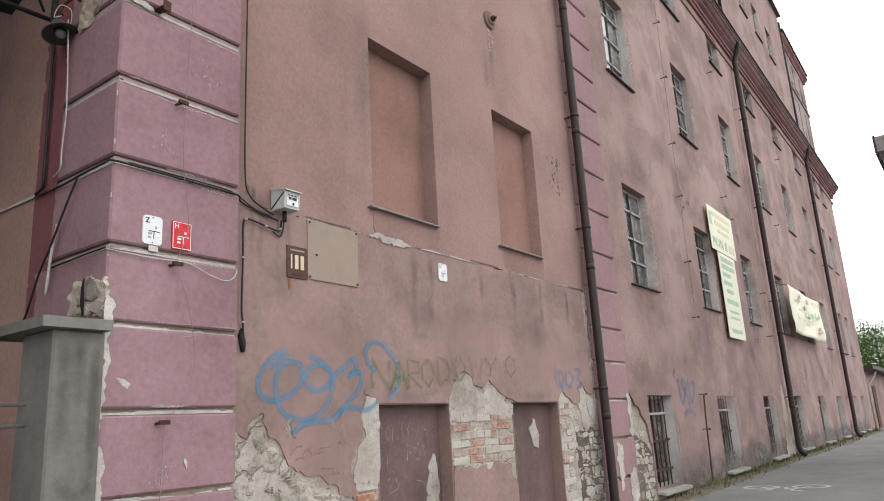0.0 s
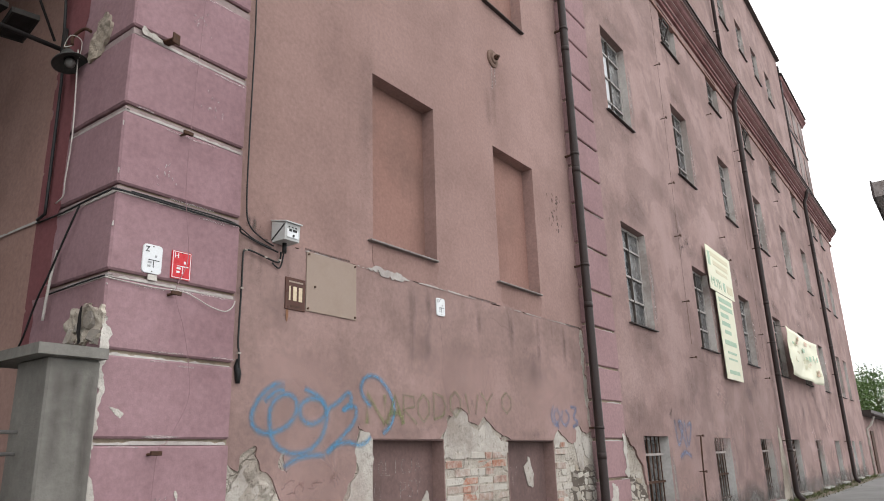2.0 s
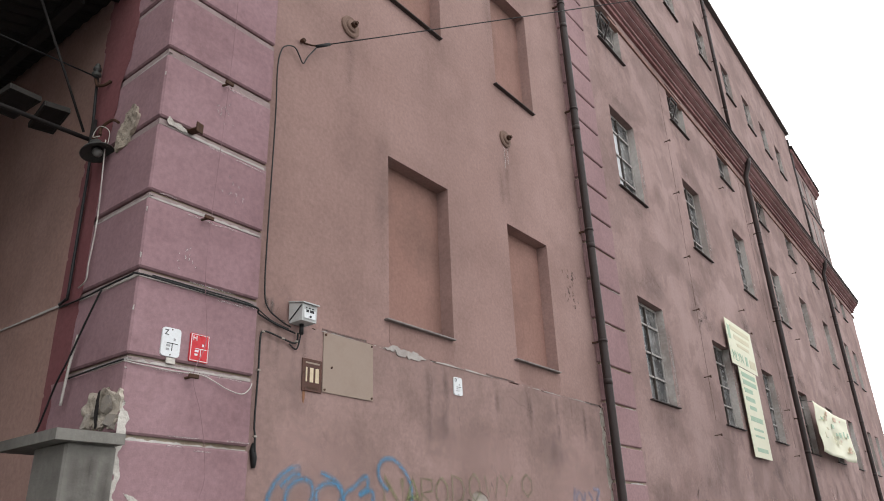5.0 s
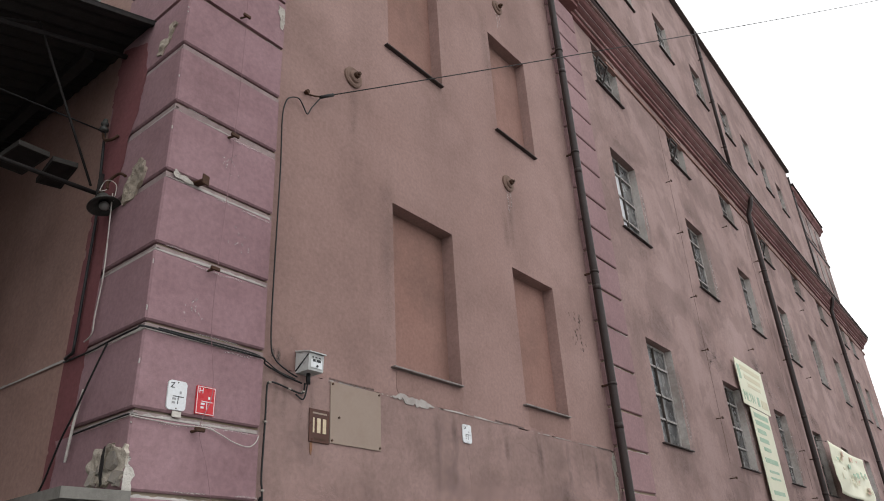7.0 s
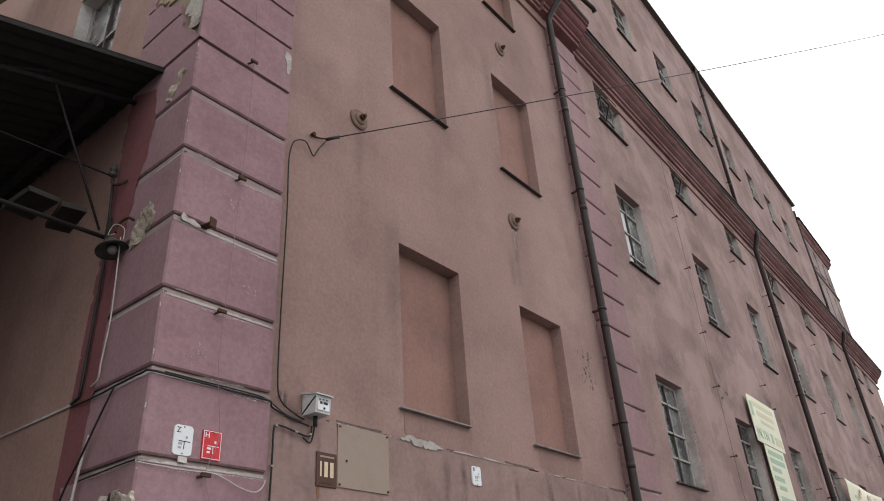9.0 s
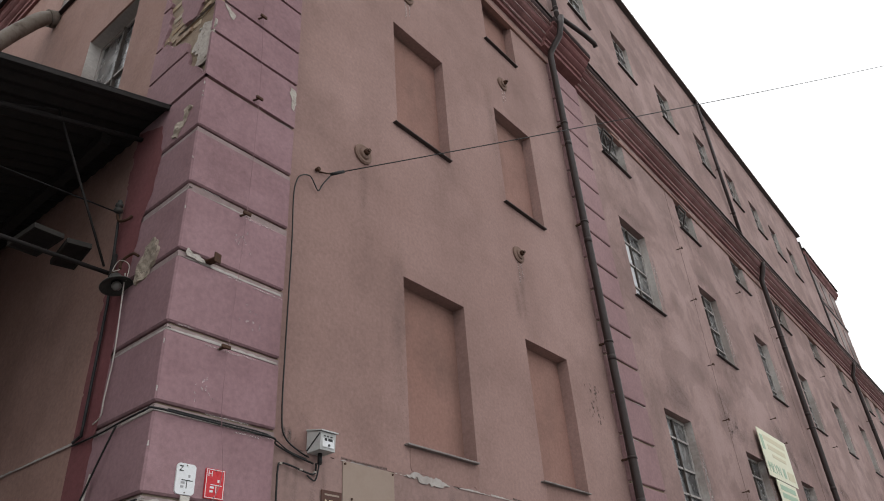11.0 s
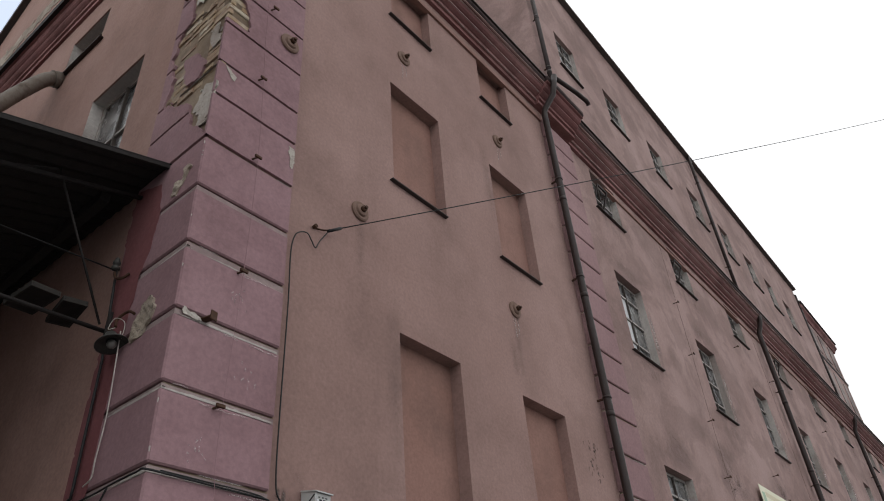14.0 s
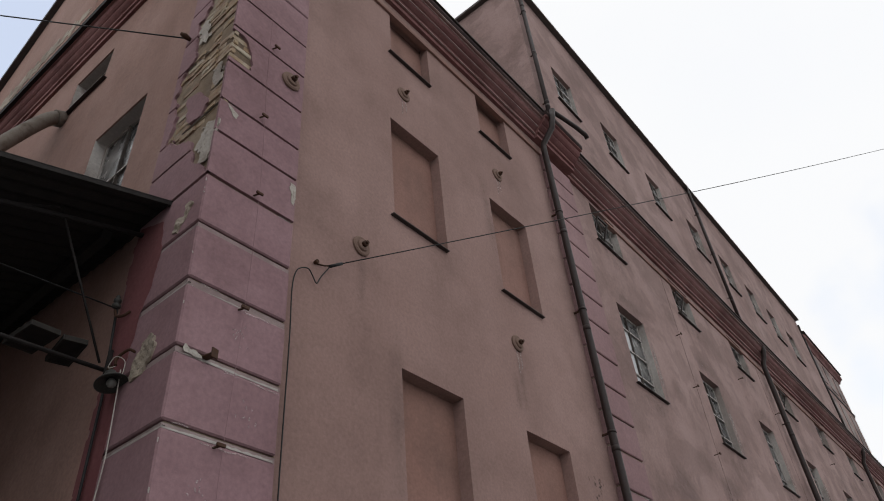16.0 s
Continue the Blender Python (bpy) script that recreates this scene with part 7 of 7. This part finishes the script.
def ground_line(bm, pts, w, z):
    rows = []
    for i, p in enumerate(pts):
        q = Vector(pts[min(i + 1, len(pts) - 1)]) - Vector(pts[max(i - 1, 0)])
        s = Vector((-q.y, q.x)).normalized() * w / 2
        rows.append((bm.verts.new((p[0] - s.x, p[1] - s.y, z)), bm.verts.new((p[0] + s.x, p[1] + s.y, z))))
    for a, b in zip(rows, rows[1:]):
        bm.faces.new((a[0], a[1], b[1], b[0]))


bm = bmesh.new()
for cx, cy in ((12.86, 3.22), (13.06, 2.52)):
    ground_line(bm, [(cx + 0.25 * math.cos(a * math.tau / 24), cy + 0.25 * math.sin(a * math.tau / 24)) for a in range(25)], 0.07, 0.004)
for p in (((12.86, 3.22), (12.6, 3.0), (12.62, 2.72), (12.9, 2.86), (12.86, 3.22)), ((12.9, 2.86), (12.55, 2.78)), ((12.62, 2.72), (13.06, 2.52)), ((12.62, 2.72), (12.42, 2.66), (12.4, 2.52)), ((12.6, 3.0), (12.42, 3.06)), ((12.42, 2.96), (12.42, 3.16))):
    ground_line(bm, p, 0.06, 0.005)
bm.to_mesh(root.data)
bm.free()

rnd = random.Random(12)
verts, faces = [], []
for k in range(3000):
    x = rnd.uniform(9.7, 39)
    d = abs(rnd.gauss(0, 0.16)) + 0.02
    if noise.noise(Vector((x * 0.9, 0, 2))) < rnd.uniform(-0.5, 0.25):
        continue
    y = 4.07 + 0.00986 * (x - 9) - d
    h = rnd.uniform(0.03, 0.16) * (1.2 if d < 0.2 else 0.6)
    a = rnd.uniform(0, math.tau)
    u = Vector((math.cos(a), math.sin(a), 0)) * rnd.uniform(0.006, 0.02)
    t = Vector((rnd.uniform(-0.06, 0.06), rnd.uniform(-0.06, 0.04), h))
    b = len(verts)
    verts += [(x - u.x, y - u.y, 0), (x + u.x, y + u.y, 0), (x + t.x, y + t.y, t.z)]
    faces.append((b, b + 1, b + 2))
me = bpy.data.meshes.new("weeds")
me.from_pydata(verts, [], faces)
me.materials.append(M_GREEN)
tagged(new("weeds", me), "strip of low weeds along the foot of the wall", "weeds", kind="stuff")
bm = sweep([(0.1, 0.0), (-0.32, 0.0), (-0.3, 0.02), (0.1, 0.05)], 0.7, 29.5)
tagged(link("wall_foot_strip", bm, stucco("soil", (0.11, 0.09, 0.06), (0.16, 0.13, 0.1), (0.06, 0.05, 0.035)), m=STREET), "strip of bare earth at the foot of the wall", "soil", kind="structure")
